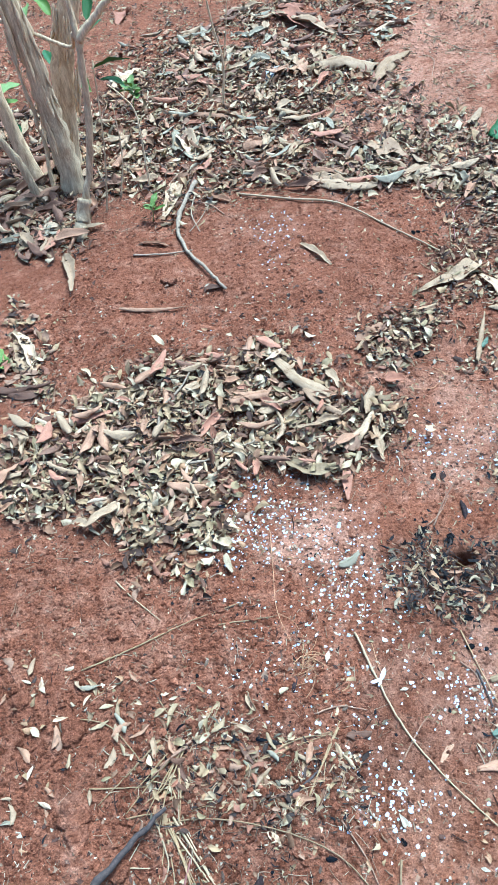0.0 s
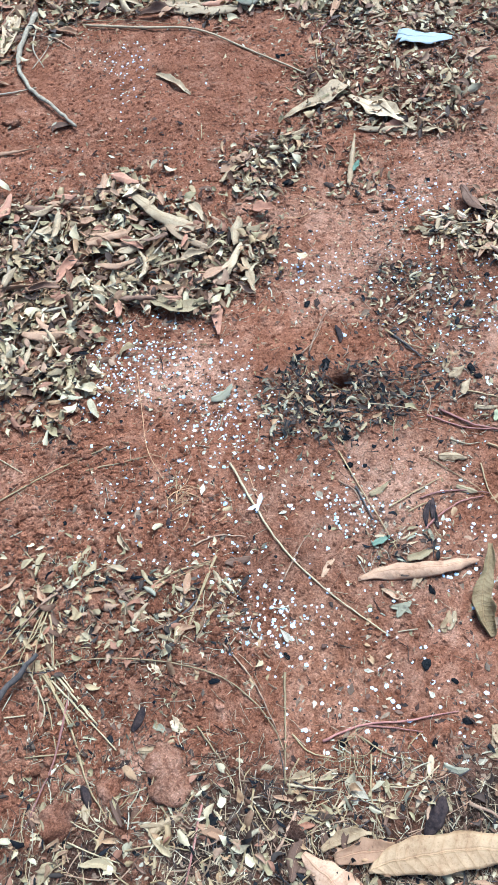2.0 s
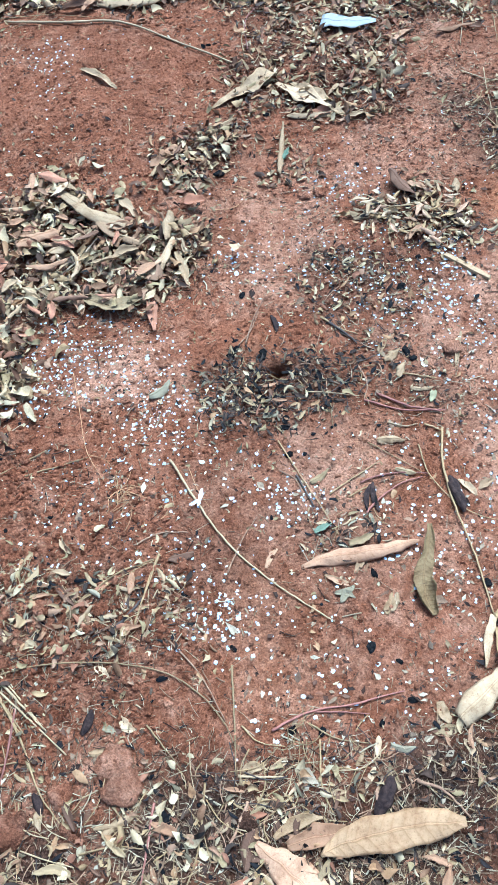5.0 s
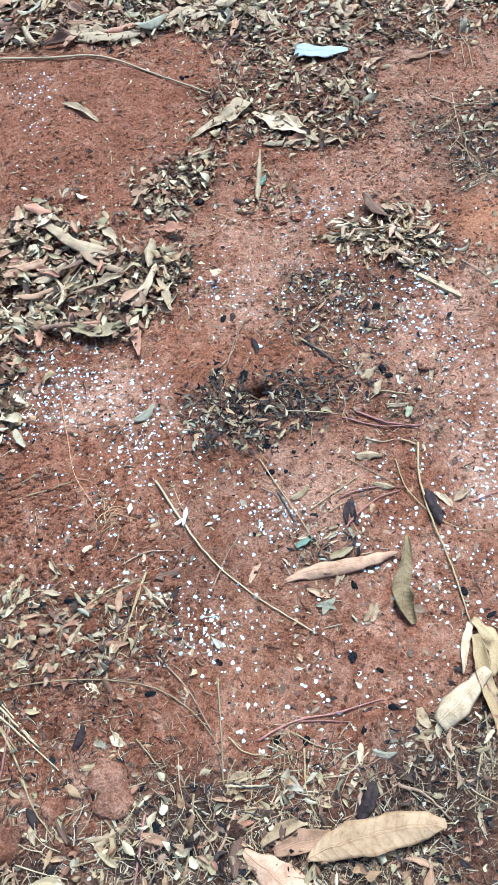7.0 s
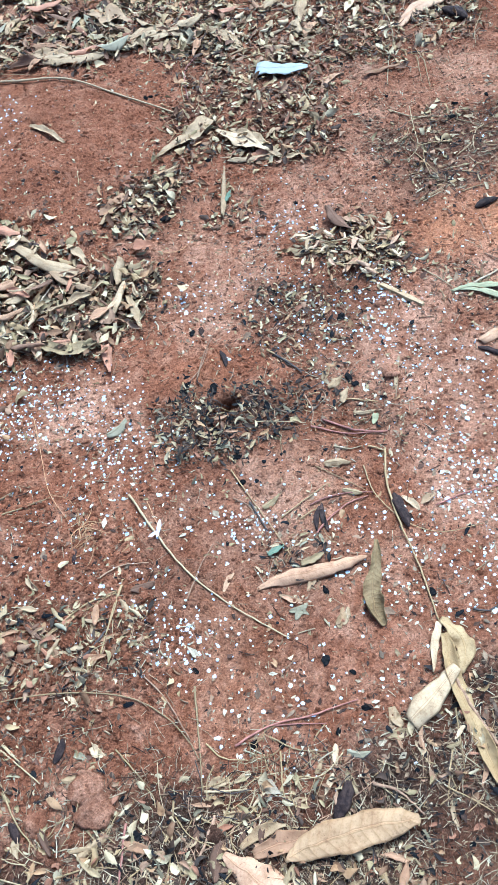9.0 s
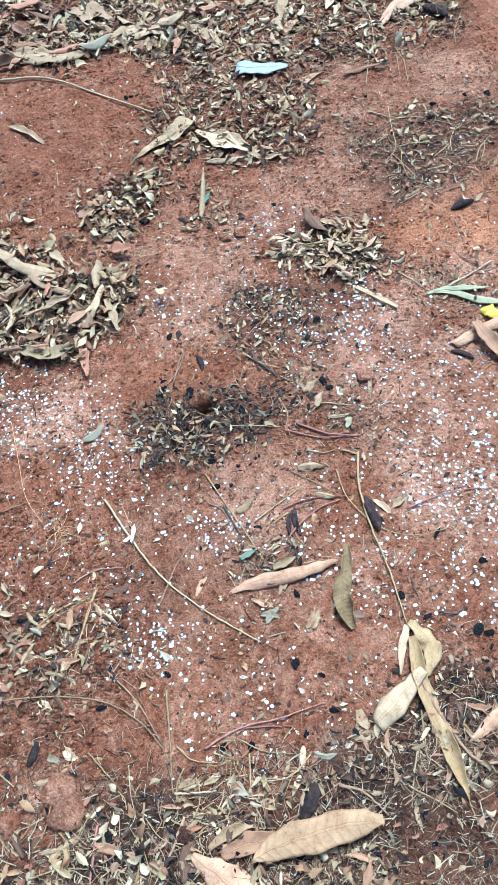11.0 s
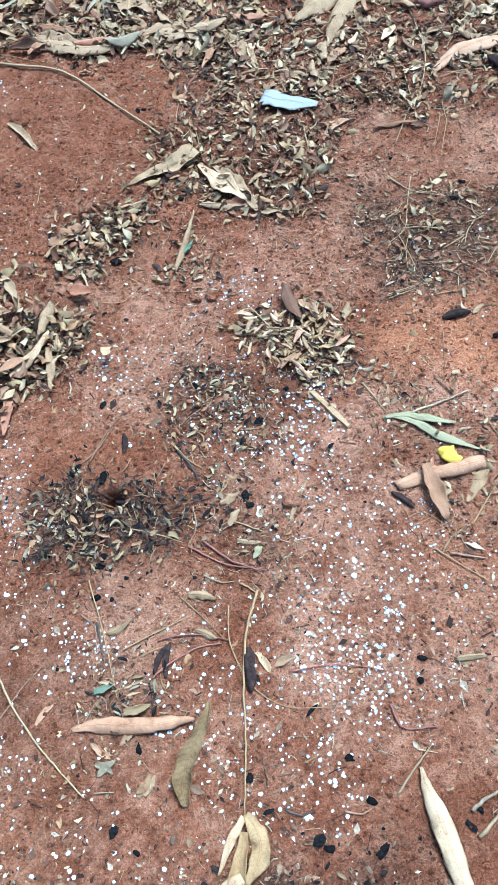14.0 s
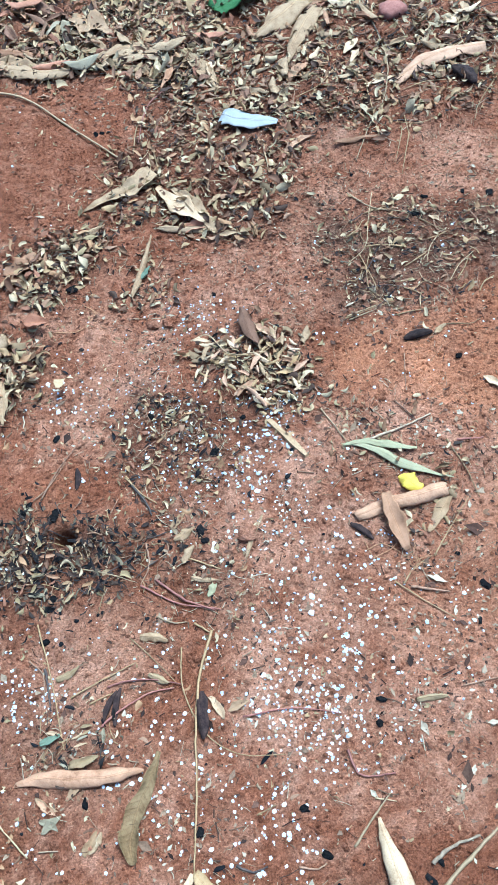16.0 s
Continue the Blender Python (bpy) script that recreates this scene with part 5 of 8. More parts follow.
leaf(0.076, 3.094, 11, 0.087, 0.042, "pink", 40, 0.05)
leaf(-0.285, 3.001, -22, 0.207, 0.036, "dark", 175, 0.05)
leaf(-0.317, 3.225, -4, 0.261, 0.032, "brown", 175, 0.05)
leaf(-0.407, 2.775, -70, 0.268, 0.065, "pale", 70, 0.1)
leaf(-0.143, 2.725, 34, 0.095, 0.062, "brown", 175, 0.05)
leaf(-0.147, 2.821, -19, 0.243, 0.027, "pink", 40, 0.05)
leaf(-0.022, 2.677, 18, 0.160, 0.039, "brown", 60, 0.05)
leaf(0.331, 2.595, -4, 0.132, 0.053, "brown", 30, 0.05)
leaf(0.141, 2.478, 6, 0.164, 0.027, "dark", 175, 0.05)
leaf(0.127, 2.407, -28, 0.176, 0.040, "pink", 50, 0.05)
leaf(0.248, 2.365, 18, 0.128, 0.026, "tan", 175, 0.05)
leaf(0.457, 2.383, 4, 0.210, 0.045, "pink", 70, 0.05)
leaf(0.677, 2.762, 53, 0.121, 0.035, "tan", 60, 0.05)
leaf(-0.239, 3.439, 71, 0.142, 0.044, "rust", 180, 0.05)
leaf(-0.806, 4.194, 78, 0.182, 0.066, "rust", 60, 0.05)
leaf(0.052, 3.337, 65, 0.139, 0.052, "ochre", 80, 0.05)
leaf(-0.140, 3.838, -71, 0.161, 0.039, "tan", 60, 0.05)
leaf(0.197, 2.397, 10, 0.129, 0.024, "tan", 60, 0.05)

# large fallen leaves, mound and litter pile
leaf(-0.734, 2.015, -70, 0.231, 0.037, "pink", 50, 0.05)
leaf(-0.763, 2.565, 48, 0.069, 0.052, "pink", 60, 0.1, lift=0.03)
leaf(-0.468, 2.122, -24, 0.108, 0.022, "brown", 80, 0.05)
leaf(-0.258, 1.843, 10, 0.062, 0.028, "dark", 60, 0.05)
leaf(-0.440, 1.789, -4, 0.199, 0.021, "brown", 175, 0.05)
leaf(-0.785, 1.482, 2, 0.183, 0.034, "dark", 175, 0.05)
leaf(-0.572, 1.366, 7, 0.161, 0.028, "rust", 60, 0.05)
leaf(-0.555, 1.428, 7, 0.153, 0.034, "brown", 180, 0.05)
leaf(-0.805, 1.632, -65, 0.194, 0.041, "pale", 60, 0.05)
leaf(-0.868, 1.588, -1, 0.085, 0.074, "lime", 20, 0.02, words="round bright green fresh leaf beside leaf litter")
leaf(-0.509, 1.250, -77, 0.226, 0.024, "tan", 70, 0.05)
leaf(-0.565, 1.252, 74, 0.105, 0.027, "brown", 60, 0.05)
leaf(-0.733, 1.136, -23, 0.081, 0.023, "pink", 50, 0.05)
leaf(-0.498, 1.093, 39, 0.100, 0.025, "pink", 50, 0.05)
leaf(-0.225, 0.950, -13, 0.037, 0.028, "tan", 25, 0.05)
leaf(0.227, 1.426, 3, 0.056, 0.044, "rust", 30, 0.05, lift=0.015)
leaf(-0.212, 1.442, 20, 0.077, 0.034, "brown", 60, 0.08, lift=0.015)
leaf(-0.082, 1.351, 35, 0.111, 0.031, "tan", 80, 0.08, lift=0.015)
leaf(-0.273, 1.366, 12, 0.061, 0.030, "olive", 50, 0.05, lift=0.015)
leaf(-0.357, 1.271, 9, 0.116, 0.032, "brown", 200, 0.05, lift=0.012)
leaf(-0.163, 1.374, 34, 0.124, 0.029, "brown", 80, 0.05, lift=0.015)

# large fallen leaves, middle
leaf(0.606, 1.679, 7, 0.067, 0.033, "rust", 50, 0.05)
leaf(0.896, 1.911, 26, 0.093, 0.020, "ochre", 70, 0.05)
leaf(0.048, 1.973, -56, 0.151, 0.022, "tan", 80, 0.05)
leaf(-0.270, 2.365, -25, 0.108, 0.028, "brown", 90, 0.05)
leaf(0.181, 1.602, 16, 0.088, 0.041, "brown", 40, 0.05)
leaf(0.346, 1.691, 29, 0.094, 0.017, "tan", 60, 0.05)
leaf(0.476, 1.568, 72, 0.186, 0.023, "tan", 180, 0.05)
leaf(0.482, 1.553, 58, 0.042, 0.016, "teal", 50, 0.05, lift=0.008)
leaf(0.064, 0.893, 32, 0.057, 0.026, "grey", 50, 0.05)
leaf(0.302, 0.512, 21, 0.036, 0.017, "teal", 60, 0.1, lift=0.008)
leaf(0.361, 0.474, 10, 0.048, 0.020, "olive", 60, 0.1, lift=0.008)
leaf(0.202, 0.476, 45, 0.042, 0.014, "ochre", 60, 0.05)
leaf(0.302, 0.413, -34, 0.046, 0.012, "pink", 30, 0.05)
leaf(0.306, 0.383, -26, 0.036, 0.015, "grey", 30, 0.05)
leaf(0.374, 0.352, 57, 0.040, 0.017, "tan", 50, 0.05)
leaf(0.050, 0.511, 2, 0.045, 0.026, "dark", 90, 0.05)
leaf(-0.213, 0.564, 63, 0.034, 0.016, "olive", 50, 0.05)
leaf(-0.171, 0.515, -18, 0.045, 0.014, "pink", 60, 0.05)
leaf(0.324, 0.133, -23, 0.036, 0.014, "grey", 50, 0.05)
leaf(0.393, 0.143, -8, 0.042, 0.019, "olive", 30, 0.05)
leaf(0.397, 0.166, 63, 0.034, 0.014, "pink", 60, 0.05)
leaf(0.120, 0.097, -20, 0.034, 0.018, "ochre", 40, 0.05)
leaf(0.102, 0.154, 7, 0.039, 0.020, "tan", 40, 0.05)
leaf(-0.104, 0.116, 24, 0.053, 0.019, "tan", 80, 0.05)
leaf(-0.110, 0.226, 7, 0.055, 0.016, "tan", 70, 0.05)
leaf(-0.269, 0.080, 35, 0.059, 0.020, "olive", 60, 0.05)
leaf(-0.082, 0.181, -60, 0.020, 0.012, "pale", 50, 0.05)
leaf(-0.076, 0.149, 68, 0.031, 0.012, "tan", 60, 0.05)

# leaves whose outline can be told, laid along their midribs
ribbon([(0.248, 0.448), (0.298, 0.452), (0.366, 0.445), (0.416, 0.447), (0.458, 0.452)], (0.0086, 0.0256, 0.0290, 0.0236, 0.0025), "blush", -140, rise=(0, 0.004, 0.004, 0.008), words="long pale pinkish curled dry leaf on red soil")
ribbon([(0.485, 0.474), (0.467, 0.431), (0.445, 0.389), (0.436, 0.35), (0.438, 0.317)], (0.008, 0.017, 0.022, 0.034, 0.028, 0.008), "moss", 205, rise=(0.012, 0.004, 0.0, 0.002), words="dark olive-brown cupped dry leaf holding white crumbs", ragged=0.16, crimp=0.3)
ribbon([(0.168, 0.02), (0.213, 0.027), (0.271, 0.028), (0.327, 0.024), (0.375, 0.017)], (0.005, 0.036, 0.048, 0.049, 0.044, 0.012), "ribbed", -38, lift=0.012, rise=(0.0, 0.008, 0.012), words="large ribbed tan dry leaf lying over other leaves", crimp=0.06)
ribbon([(0.127, 0.041), (0.169, 0.044), (0.213, 0.042)], (0.011, 0.033, 0.0181), "brown", 40, lift=0.004)
ribbon([(0.11, 0.054), (0.145, 0.067), (0.185, 0.065)], (0.0065, 0.021, 0.004), "tan", 50, lift=0.006)
ribbon([(0.086, 0.053), (0.111, 0.022), (0.136, -0.008), (0.175, -0.043)], (0.008, 0.0417, 0.057, 0.029), "blush", -30, lift=0.006, words="broad pinkish veined dry leaf on dark litter")
ribbon([(0.399, 0.184), (0.398, 0.165), (0.403, 0.15)], (0.0103, 0.0186, 0.0063), "tan", 60)
ribbon([(0.376, 0.147), (0.395, 0.141), (0.416, 0.138)], (0.0032, 0.0196, 0.0041), "olive", 40)
ribbon([(0.064, 0.04), (0.078, 0.059), (0.086, 0.079)], (0.0079, 0.0188, 0.0082), "dark", 70)
ribbon([(0.418, 0.151), (0.458, 0.173), (0.524, 0.212)], (0.028, 0.04, 0.042, 0.03, 0.016), "pale", -130, lift=0.004, rise=(0.0, 0.008, 0.006), words="large cream-white curled dry leaf on red soil")
ribbon([(0.534, 0.299), (0.552, 0.269), (0.55, 0.234), (0.528, 0.202)], (0.0108, 0.0306, 0.0324, 0.0072), "buff", -40, lift=0.006, crimp=0.3)
ribbon([(0.53, 0.295), (0.506, 0.259), (0.487, 0.217)], (0.0116, 0.0148, 0.0022), "pale", 60, lift=0.005)
ribbon([(0.531, 0.274), (0.515, 0.207), (0.514, 0.136), (0.515, 0.069), (0.513, 0.006)], (0.0145, 0.0252, 0.0233, 0.0253, 0.0022), "buff", 130, lift=0.004, words="long twisted buff dry leaf of a fallen sprig", crimp=0.3)
ribbon([(0.513, 0.159), (0.513, 0.118), (0.514, 0.077)], (0.003, 0.013, 0.0039), "ochre", 30, lift=0.002)
ribbon([(0.552, 0.085), (0.604, 0.104), (0.67, 0.123), (0.72, 0.149)], (0.0030, 0.0248, 0.0271, 0.0042), "blush", -140, words="curled pale pinkish dry leaf beside a brown stem")
ribbon([(0.611, 0.117), (0.633, 0.131), (0.656, 0.139)], (0.0072, 0.0212, 0.0126), "tan", 50)
ribbon([(0.567, 0.05), (0.593, 0.05), (0.619, 0.046)], (0.009, 0.0351, 0.0133), "rust", 55)
ribbon([(0.653, 0.011), (0.708, 0.055), (0.777, 0.108), (0.835, 0.152)], (0.0048, 0.0300, 0.0371, 0.0162), "buff", -150, words="large yellowish buff curled dry leaf on dark litter")
ribbon([(0.686, 0.035), (0.676, 0.006), (0.657, -0.028)], (0.006, 0.0208, 0.0157), "buff", 60)
ribbon([(0.56, -0.037), (0.582, -0.065), (0.613, -0.103)], (0.0087, 0.0346, 0.0163), "pink", 40)
ribbon([(0.866, 1.003), (0.916, 1.006), (0.958, 0.992), (1.009, 0.978)], (0.0046, 0.0139, 0.0185, 0.0045), "fade", -60, lift=0.004)
ribbon([(0.874, 1.009), (0.924, 0.987), (0.983, 0.946), (1.065, 0.909)], (0.0035, 0.0172, 0.0188, 0.0025), "fade", -80, lift=0.003)
ribbon([(0.966, 0.926), (0.98, 0.909), (0.996, 0.89)], (0.0175, 0.0390, 0.0175), "yellow", -110, lift=0.006)
ribbon([(0.868, 0.851), (0.935, 0.869), (0.991, 0.876), (1.045, 0.888)], (0.0233, 0.0286, 0.0311, 0.0296), "blush", -170, lift=0.002, words="rolled pale orange-tan dry leaf on sunlit soil")
ribbon([(0.93, 0.886), (0.935, 0.834), (0.951, 0.772)], (0.014, 0.03, 0.032, 0.012), "brown", 75, lift=0.016, rise=(0.004, 0.002, -0.01), words="cupped brown dry leaf leaning on a rolled leaf", ragged=0.14)
ribbon([(0.997, 0.805), (1.03, 0.85), (1.067, 0.895)], (0.0063, 0.0246, 0.0033), "tan", 55)
ribbon([(0.702, 2.046), (0.77, 2.014), (0.847, 1.993)], (0.0566, 0.0666, 0.0182), "silver", -25, lift=0.012, words="bleached silvery curled leaf lying on dry litter", level=True, crimp=0.05)
ribbon([(1.179, 2.107), (1.256, 2.179), (1.36, 2.222), (1.453, 2.225)], (0.0246, 0.0429, 0.0606, 0.0463), "ochre", -120, words="ochre-yellow rolled dry leaf on fine litter", level=True)
ribbon([(0.819, 2.411), (0.897, 2.48), (0.988, 2.598)], (0.0175, 0.0789, 0.0815), "tan", -110)
ribbon([(0.899, 2.262), (0.954, 2.395), (1.026, 2.552)], (0.0104, 0.0560, 0.0489), "tan", -120)
ribbon([(0.713, 2.583), (0.789, 2.616), (0.882, 2.666)], (0.0792, 0.1266, 0.0537), "green", 40, lift=0.01, words="fresh green leaf lying on leaf litter")
ribbon([(0.33, 1.771), (0.405, 1.808), (0.463, 1.832), (0.518, 1.869)], (0.0061, 0.0365, 0.0488, 0.0611), "tan", 70, rise=(0, 0.004, 0.012))
ribbon([(0.518, 1.818), (0.575, 1.742), (0.631, 1.676)], (0.0080, 0.0592, 0.0066), "pale", 45, lift=0.008, level=True)
ribbon([(0.553, 1.82), (0.611, 1.74), (0.657, 1.645)], (0.0078, 0.0376, 0.0111), "tan", 70, lift=0.003)
ribbon([(-0.104, 1.539), (-0.026, 1.427), (0.057, 1.366)], (0.0146, 0.037, 0.0224), "tan", -70, lift=0.022)
ribbon([(-0.037, 1.465), (0.015, 1.361), (0.081, 1.306)], (0.0084, 0.028, 0.011), "pink", -80, lift=0.018)
ribbon([(0.043, 1.484), (0.063, 1.446), (0.082, 1.396)], (0.007, 0.0249, 0.0077), "pink", 60, lift=0.018)
ribbon([(0.087, 1.216), (0.122, 1.251), (0.159, 1.314)], (0.0277, 0.0257, 0.0105), "pale", -110, lift=0.02)
ribbon([(0.158, 1.276), (0.165, 1.215), (0.167, 1.161)], (0.0103, 0.0221, 0.004), "tan", 60, lift=0.018)
ribbon([(-0.063, 1.178), (-0.007, 1.139), (0.076, 1.154)], (0.0212, 0.0421, 0.0039), "olive", 60, lift=0.016)
ribbon([(0.079, 1.168), (0.078, 1.115), (0.075, 1.055)], (0.007, 0.0291, 0.006), "rust", 70, lift=0.01)
ribbon([(-0.203, 1.373), (-0.158, 1.381), (-0.104, 1.391)], (0.0295, 0.0374, 0.0246), "brown", -130, lift=0.022)
ribbon([(-0.436, 2.508), (-0.42, 2.43), (-0.448, 2.273)], (0.0135, 0.0611, 0.0161), "pale", 70, lift=0.004)
ribbon([(0.133, 3.365), (0.247, 3.342), (0.371, 3.276)], (0.0644, 0.1009, 0.0679), "tan", -110, lift=0.004)
ribbon([(0.352, 3.141), (0.432, 3.295), (0.525, 3.397)], (0.0298, 0.0793, 0.0155), "tan", -100, lift=0.004)
ribbon([(0.148, 3.583), (0.132, 3.435), (0.137, 3.263)], (0.0164, 0.0576, 0.0367), "tan", 60, lift=0.004)
ribbon([(0.822, 0.346), (0.831, 0.292), (0.845, 0.228), (0.857, 0.171)], (0.0043, 0.0284, 0.0378, 0.0256), "pale", -110, lift=0.004)
ribbon([(-0.843, 1.485), (-0.759, 1.466), (-0.699, 1.481)], (0.0398, 0.0425, 0.0161), "dark", -120)
ribbon([(-0.652, 1.347), (-0.586, 1.361), (-0.494, 1.372)], (0.0065, 0.0397, 0.0065), "rust", -60, lift=0.012)
ribbon([(-0.523, 1.338), (-0.51, 1.222), (-0.488, 1.14)], (0.0124, 0.028, 0.0131), "pink", 60, lift=0.008)
ribbon([(-0.429, 2.888), (-0.399, 2.761), (-0.361, 2.655)], (0.0460, 0.1183, 0.0343), "grey", 60, lift=0.006)
ribbon([(-0.775, 3.402), (-0.713, 3.432), (-0.662, 3.538)], (0.0403, 0.1049, 0.0207), "pale", 50, lift=0.006)
ribbon([(0.343, 2.378), (0.425, 2.423), (0.537, 2.406)], (0.0156, 0.0624, 0.0256), "pink", 60, lift=0.004)
ribbon([(0.054, 2.431), (0.134, 2.394), (0.199, 2.375)], (0.0237, 0.0644, 0.0285), "pink", 50, lift=0.004)
ribbon([(0.27, 2.643), (0.329, 2.59), (0.391, 2.578)], (0.0308, 0.0844, 0.0148), "pink", 40, lift=0.004)
ribbon([(0.057, 2.495), (0.14, 2.488), (0.214, 2.47)], (0.0209, 0.0309, 0.0152), "dark", -120, lift=0.003)
ribbon([(-0.331, 3.24), (-0.258, 3.212), (-0.187, 3.206)], (0.0261, 0.0385, 0.0190), "brown", -120, lift=0.003)
ribbon([(-0.392, 3.023), (-0.275, 2.983), (-0.184, 2.973)], (0.0250, 0.0364, 0.0242), "brown", -120, lift=0.003)
ribbon([(-0.028, 4.041), (0.076, 3.867), (0.175, 3.736)], (0.0858, 0.1063, 0.0317), "rust", 50, lift=0.006)
ribbon([(-0.182, 2.704), (-0.139, 2.709), (-0.097, 2.73)], (0.0399, 0.0789, 0.0282), "brown", -120, lift=0.006)
ribbon([(-0.846, 1.71), (-0.807, 1.619), (-0.775, 1.545)], (0.0111, 0.0449, 0.0321), "tan", 60, lift=0.004)
ribbon([(0.266, 2.599), (0.333, 2.578), (0.403, 2.527)], (0.0380, 0.1017, 0.0105), "pink", 30, lift=0.01)
ribbon([(0.35, 2.355), (0.454, 2.395), (0.569, 2.355)], (0.0177, 0.0577, 0.0131), "pink", -90, lift=0.006)
ribbon([(0.067, 2.406), (0.188, 2.349), (0.287, 2.357)], (0.0411, 0.0577, 0.0175), "pink", -90, lift=0.006)
ribbon([(0.635, 2.353), (0.671, 2.259), (0.697, 2.188)], (0.0182, 0.0521, 0.0112), "tan", 50, lift=0.008)
ribbon([(0.06, 2.487), (0.148, 2.458), (0.213, 2.456)], (0.0325, 0.0412, 0.0183), "brown", -120, lift=0.006)

# small leaves of the foreground
leaf(0.074, 0.047, 64, 0.055, 0.025, "dark", 70, 0.05)
leaf(0.088, 0.002, -48, 0.049, 0.019, "pale", 60, 0.05)
leaf(0.551, 0.067, 57, 0.026, 0.015, "brown", 60, 0.05)

# leaves of the sunlit side
leaf(1.050, 2.378, 2, 0.096, 0.022, "pink", 60, 0.05)
leaf(0.662, 2.275, -68, 0.188, 0.026, "tan", 80, 0.05)
leaf(1.037, 1.873, 5, 0.118, 0.020, "brown", 80, 0.05)
leaf(0.711, 1.330, -76, 0.114, 0.037, "dark", 60, 0.1, lift=0.01)
leaf(0.742, 1.319, -49, 0.055, 0.022, "ochre", 60, 0.1, lift=0.01)
leaf(1.113, 1.256, 35, 0.035, 0.019, "tan", 60, 0.05)
leaf(1.197, 1.110, -42, 0.057, 0.024, "pale", 40, 0.05)
leaf(0.940, 0.514, 2, 0.051, 0.015, "olive", 60, 0.05)
leaf(0.579, 0.770, -13, 0.059, 0.013, "tan", 70, 0.05)
leaf(0.324, 0.624, 29, 0.044, 0.016, "olive", 50, 0.05)
leaf(0.478, 0.670, -12, 0.052, 0.023, "tan", 90, 0.05)
leaf(0.579, 0.539, -62, 0.045, 0.018, "pale", 60, 0.05)
leaf(0.618, 0.539, 23, 0.038, 0.018, "pink", 60, 0.05)
leaf(0.484, 0.599, -28, 0.039, 0.016, "olive", 50, 0.05)
leaf(0.347, 0.432, 50, 0.041, 0.015, "pink", 50, 0.05)
leaf(0.311, 0.384, 41, 0.039, 0.018, "grey", 30, 0.05)
leaf(0.381, 0.352, 61, 0.034, 0.016, "tan", 50, 0.05)
leaf(0.532, 0.893, 47, 0.043, 0.017, "tan", 80, 0.05)
leaf(0.542, 0.865, 31, 0.046, 0.024, "tan", 80, 0.05)
leaf(0.548, 0.821, 53, 0.039, 0.021, "tan", 80, 0.05)
leaf(0.589, 0.750, 59, 0.035, 0.017, "fade", 40, 0.05)
leaf(0.674, 0.843, 64, 0.095, 0.013, "tan", 175, 0.05)
leaf(0.829, 1.294, 67, 0.047, 0.023, "tan", 60, 0.05)
leaf(0.200, 1.615, -159, 0.079, 0.031, "brown", 40, 0.05)
leaf(0.600, 1.684, -0, 0.169, 0.023, "pink", 50, 0.05)

# twigs and straws
stick([(-0.349, 2.486), (-0.393, 2.264), (-0.369, 2.096), (-0.293, 1.951), (-0.220, 1.825)], 0.0085, GREY_TWIG, "weathered grey forked twig lying on the red mound", "twig")
stick([(-0.528, 2.069), (-0.430, 2.054), (-0.335, 2.058)], 0.0035, GREY_TWIG, "short pale grey side twig on the red mound", "twig")
stick([(-0.199, 2.391), (-0.005, 2.317), (0.143, 2.257), (0.306, 2.074), (0.446, 1.920)], 0.0042, PALE_STRAW, "long tan straw stem lying across the mound edge", "straw")
stick([(-0.433, 2.325), (-0.319, 2.414), (-0.180, 2.445)], 0.0016, STRAW, "dry straw stem in leaf litter", "straw")
stick([(-0.281, 2.465), (-0.238, 2.380), (-0.217, 2.309)], 0.0013, STRAW, "dry straw stem in leaf litter", "straw")
stick([(-0.365, 2.520), (-0.201, 2.528), (-0.119, 2.635)], 0.0013, STRAW, "dry straw stem in leaf litter", "straw")
stick([(-0.300, 2.430), (-0.100, 2.399), (0.071, 2.321)], 0.0014, STRAW, "dry straw stem in leaf litter", "straw")
stick([(0.060, 0.714), (0.095, 0.609), (0.132, 0.521), (0.185, 0.441), (0.239, 0.380), (0.277, 0.341)], 0.0024, PALE_STRAW, "long pale bent straw stem on red soil", "straw")
stick([(0.268, 0.715), (0.301, 0.597), (0.326, 0.494)], 0.0014, STRAW, "thin tan straw on red soil", "straw")
stick([(-0.323, 1.178), (-0.248, 1.187), (-0.145, 1.234), (-0.064, 1.298), (-0.017, 1.356)], 0.0036, GREY_TWIG, "grey twig lying over the leaf pile", "twig", lift=0.012)
stick([(-0.378, 1.268), (-0.381, 1.355), (-0.337, 1.430), (-0.303, 1.519)], 0.0045, GREY_TWIG, "crooked grey-brown twig on the leaf pile", "twig", lift=0.014)
stick([(-0.498, 1.298), (-0.433, 1.311), (-0.384, 1.346)], 0.0030, GREY_TWIG, "short grey twig in the leaf pile", "twig", lift=0.012)
stick([(-0.484, 0.654), (-0.369, 0.704), (-0.268, 0.754), (-0.162, 0.795)], 0.0019, STRAW, "long straight tan straw on crumbly soil", "straw")
stick([(-0.212, 0.742), (-0.094, 0.762)], 0.0018, STRAW, "short tan straw on crumbly soil", "straw")
stick([(-0.443, 0.865), (-0.393, 0.812), (-0.333, 0.757)], 0.0018, PALE_STRAW, "short split straw on crumbly soil", "straw")
stick([(-0.400, 0.990), (-0.295, 0.978), (-0.256, 0.974)], 0.0013, PALE_STRAW, "pale straw along the pile edge", "straw")
stick([(-0.671, 1.084), (-0.554, 1.128), (-0.404, 1.152), (-0.211, 1.200), (-0.042, 1.299)], 0.0018, STRAW, "thin straw stem in leaf pile", "straw", lift=0.01)
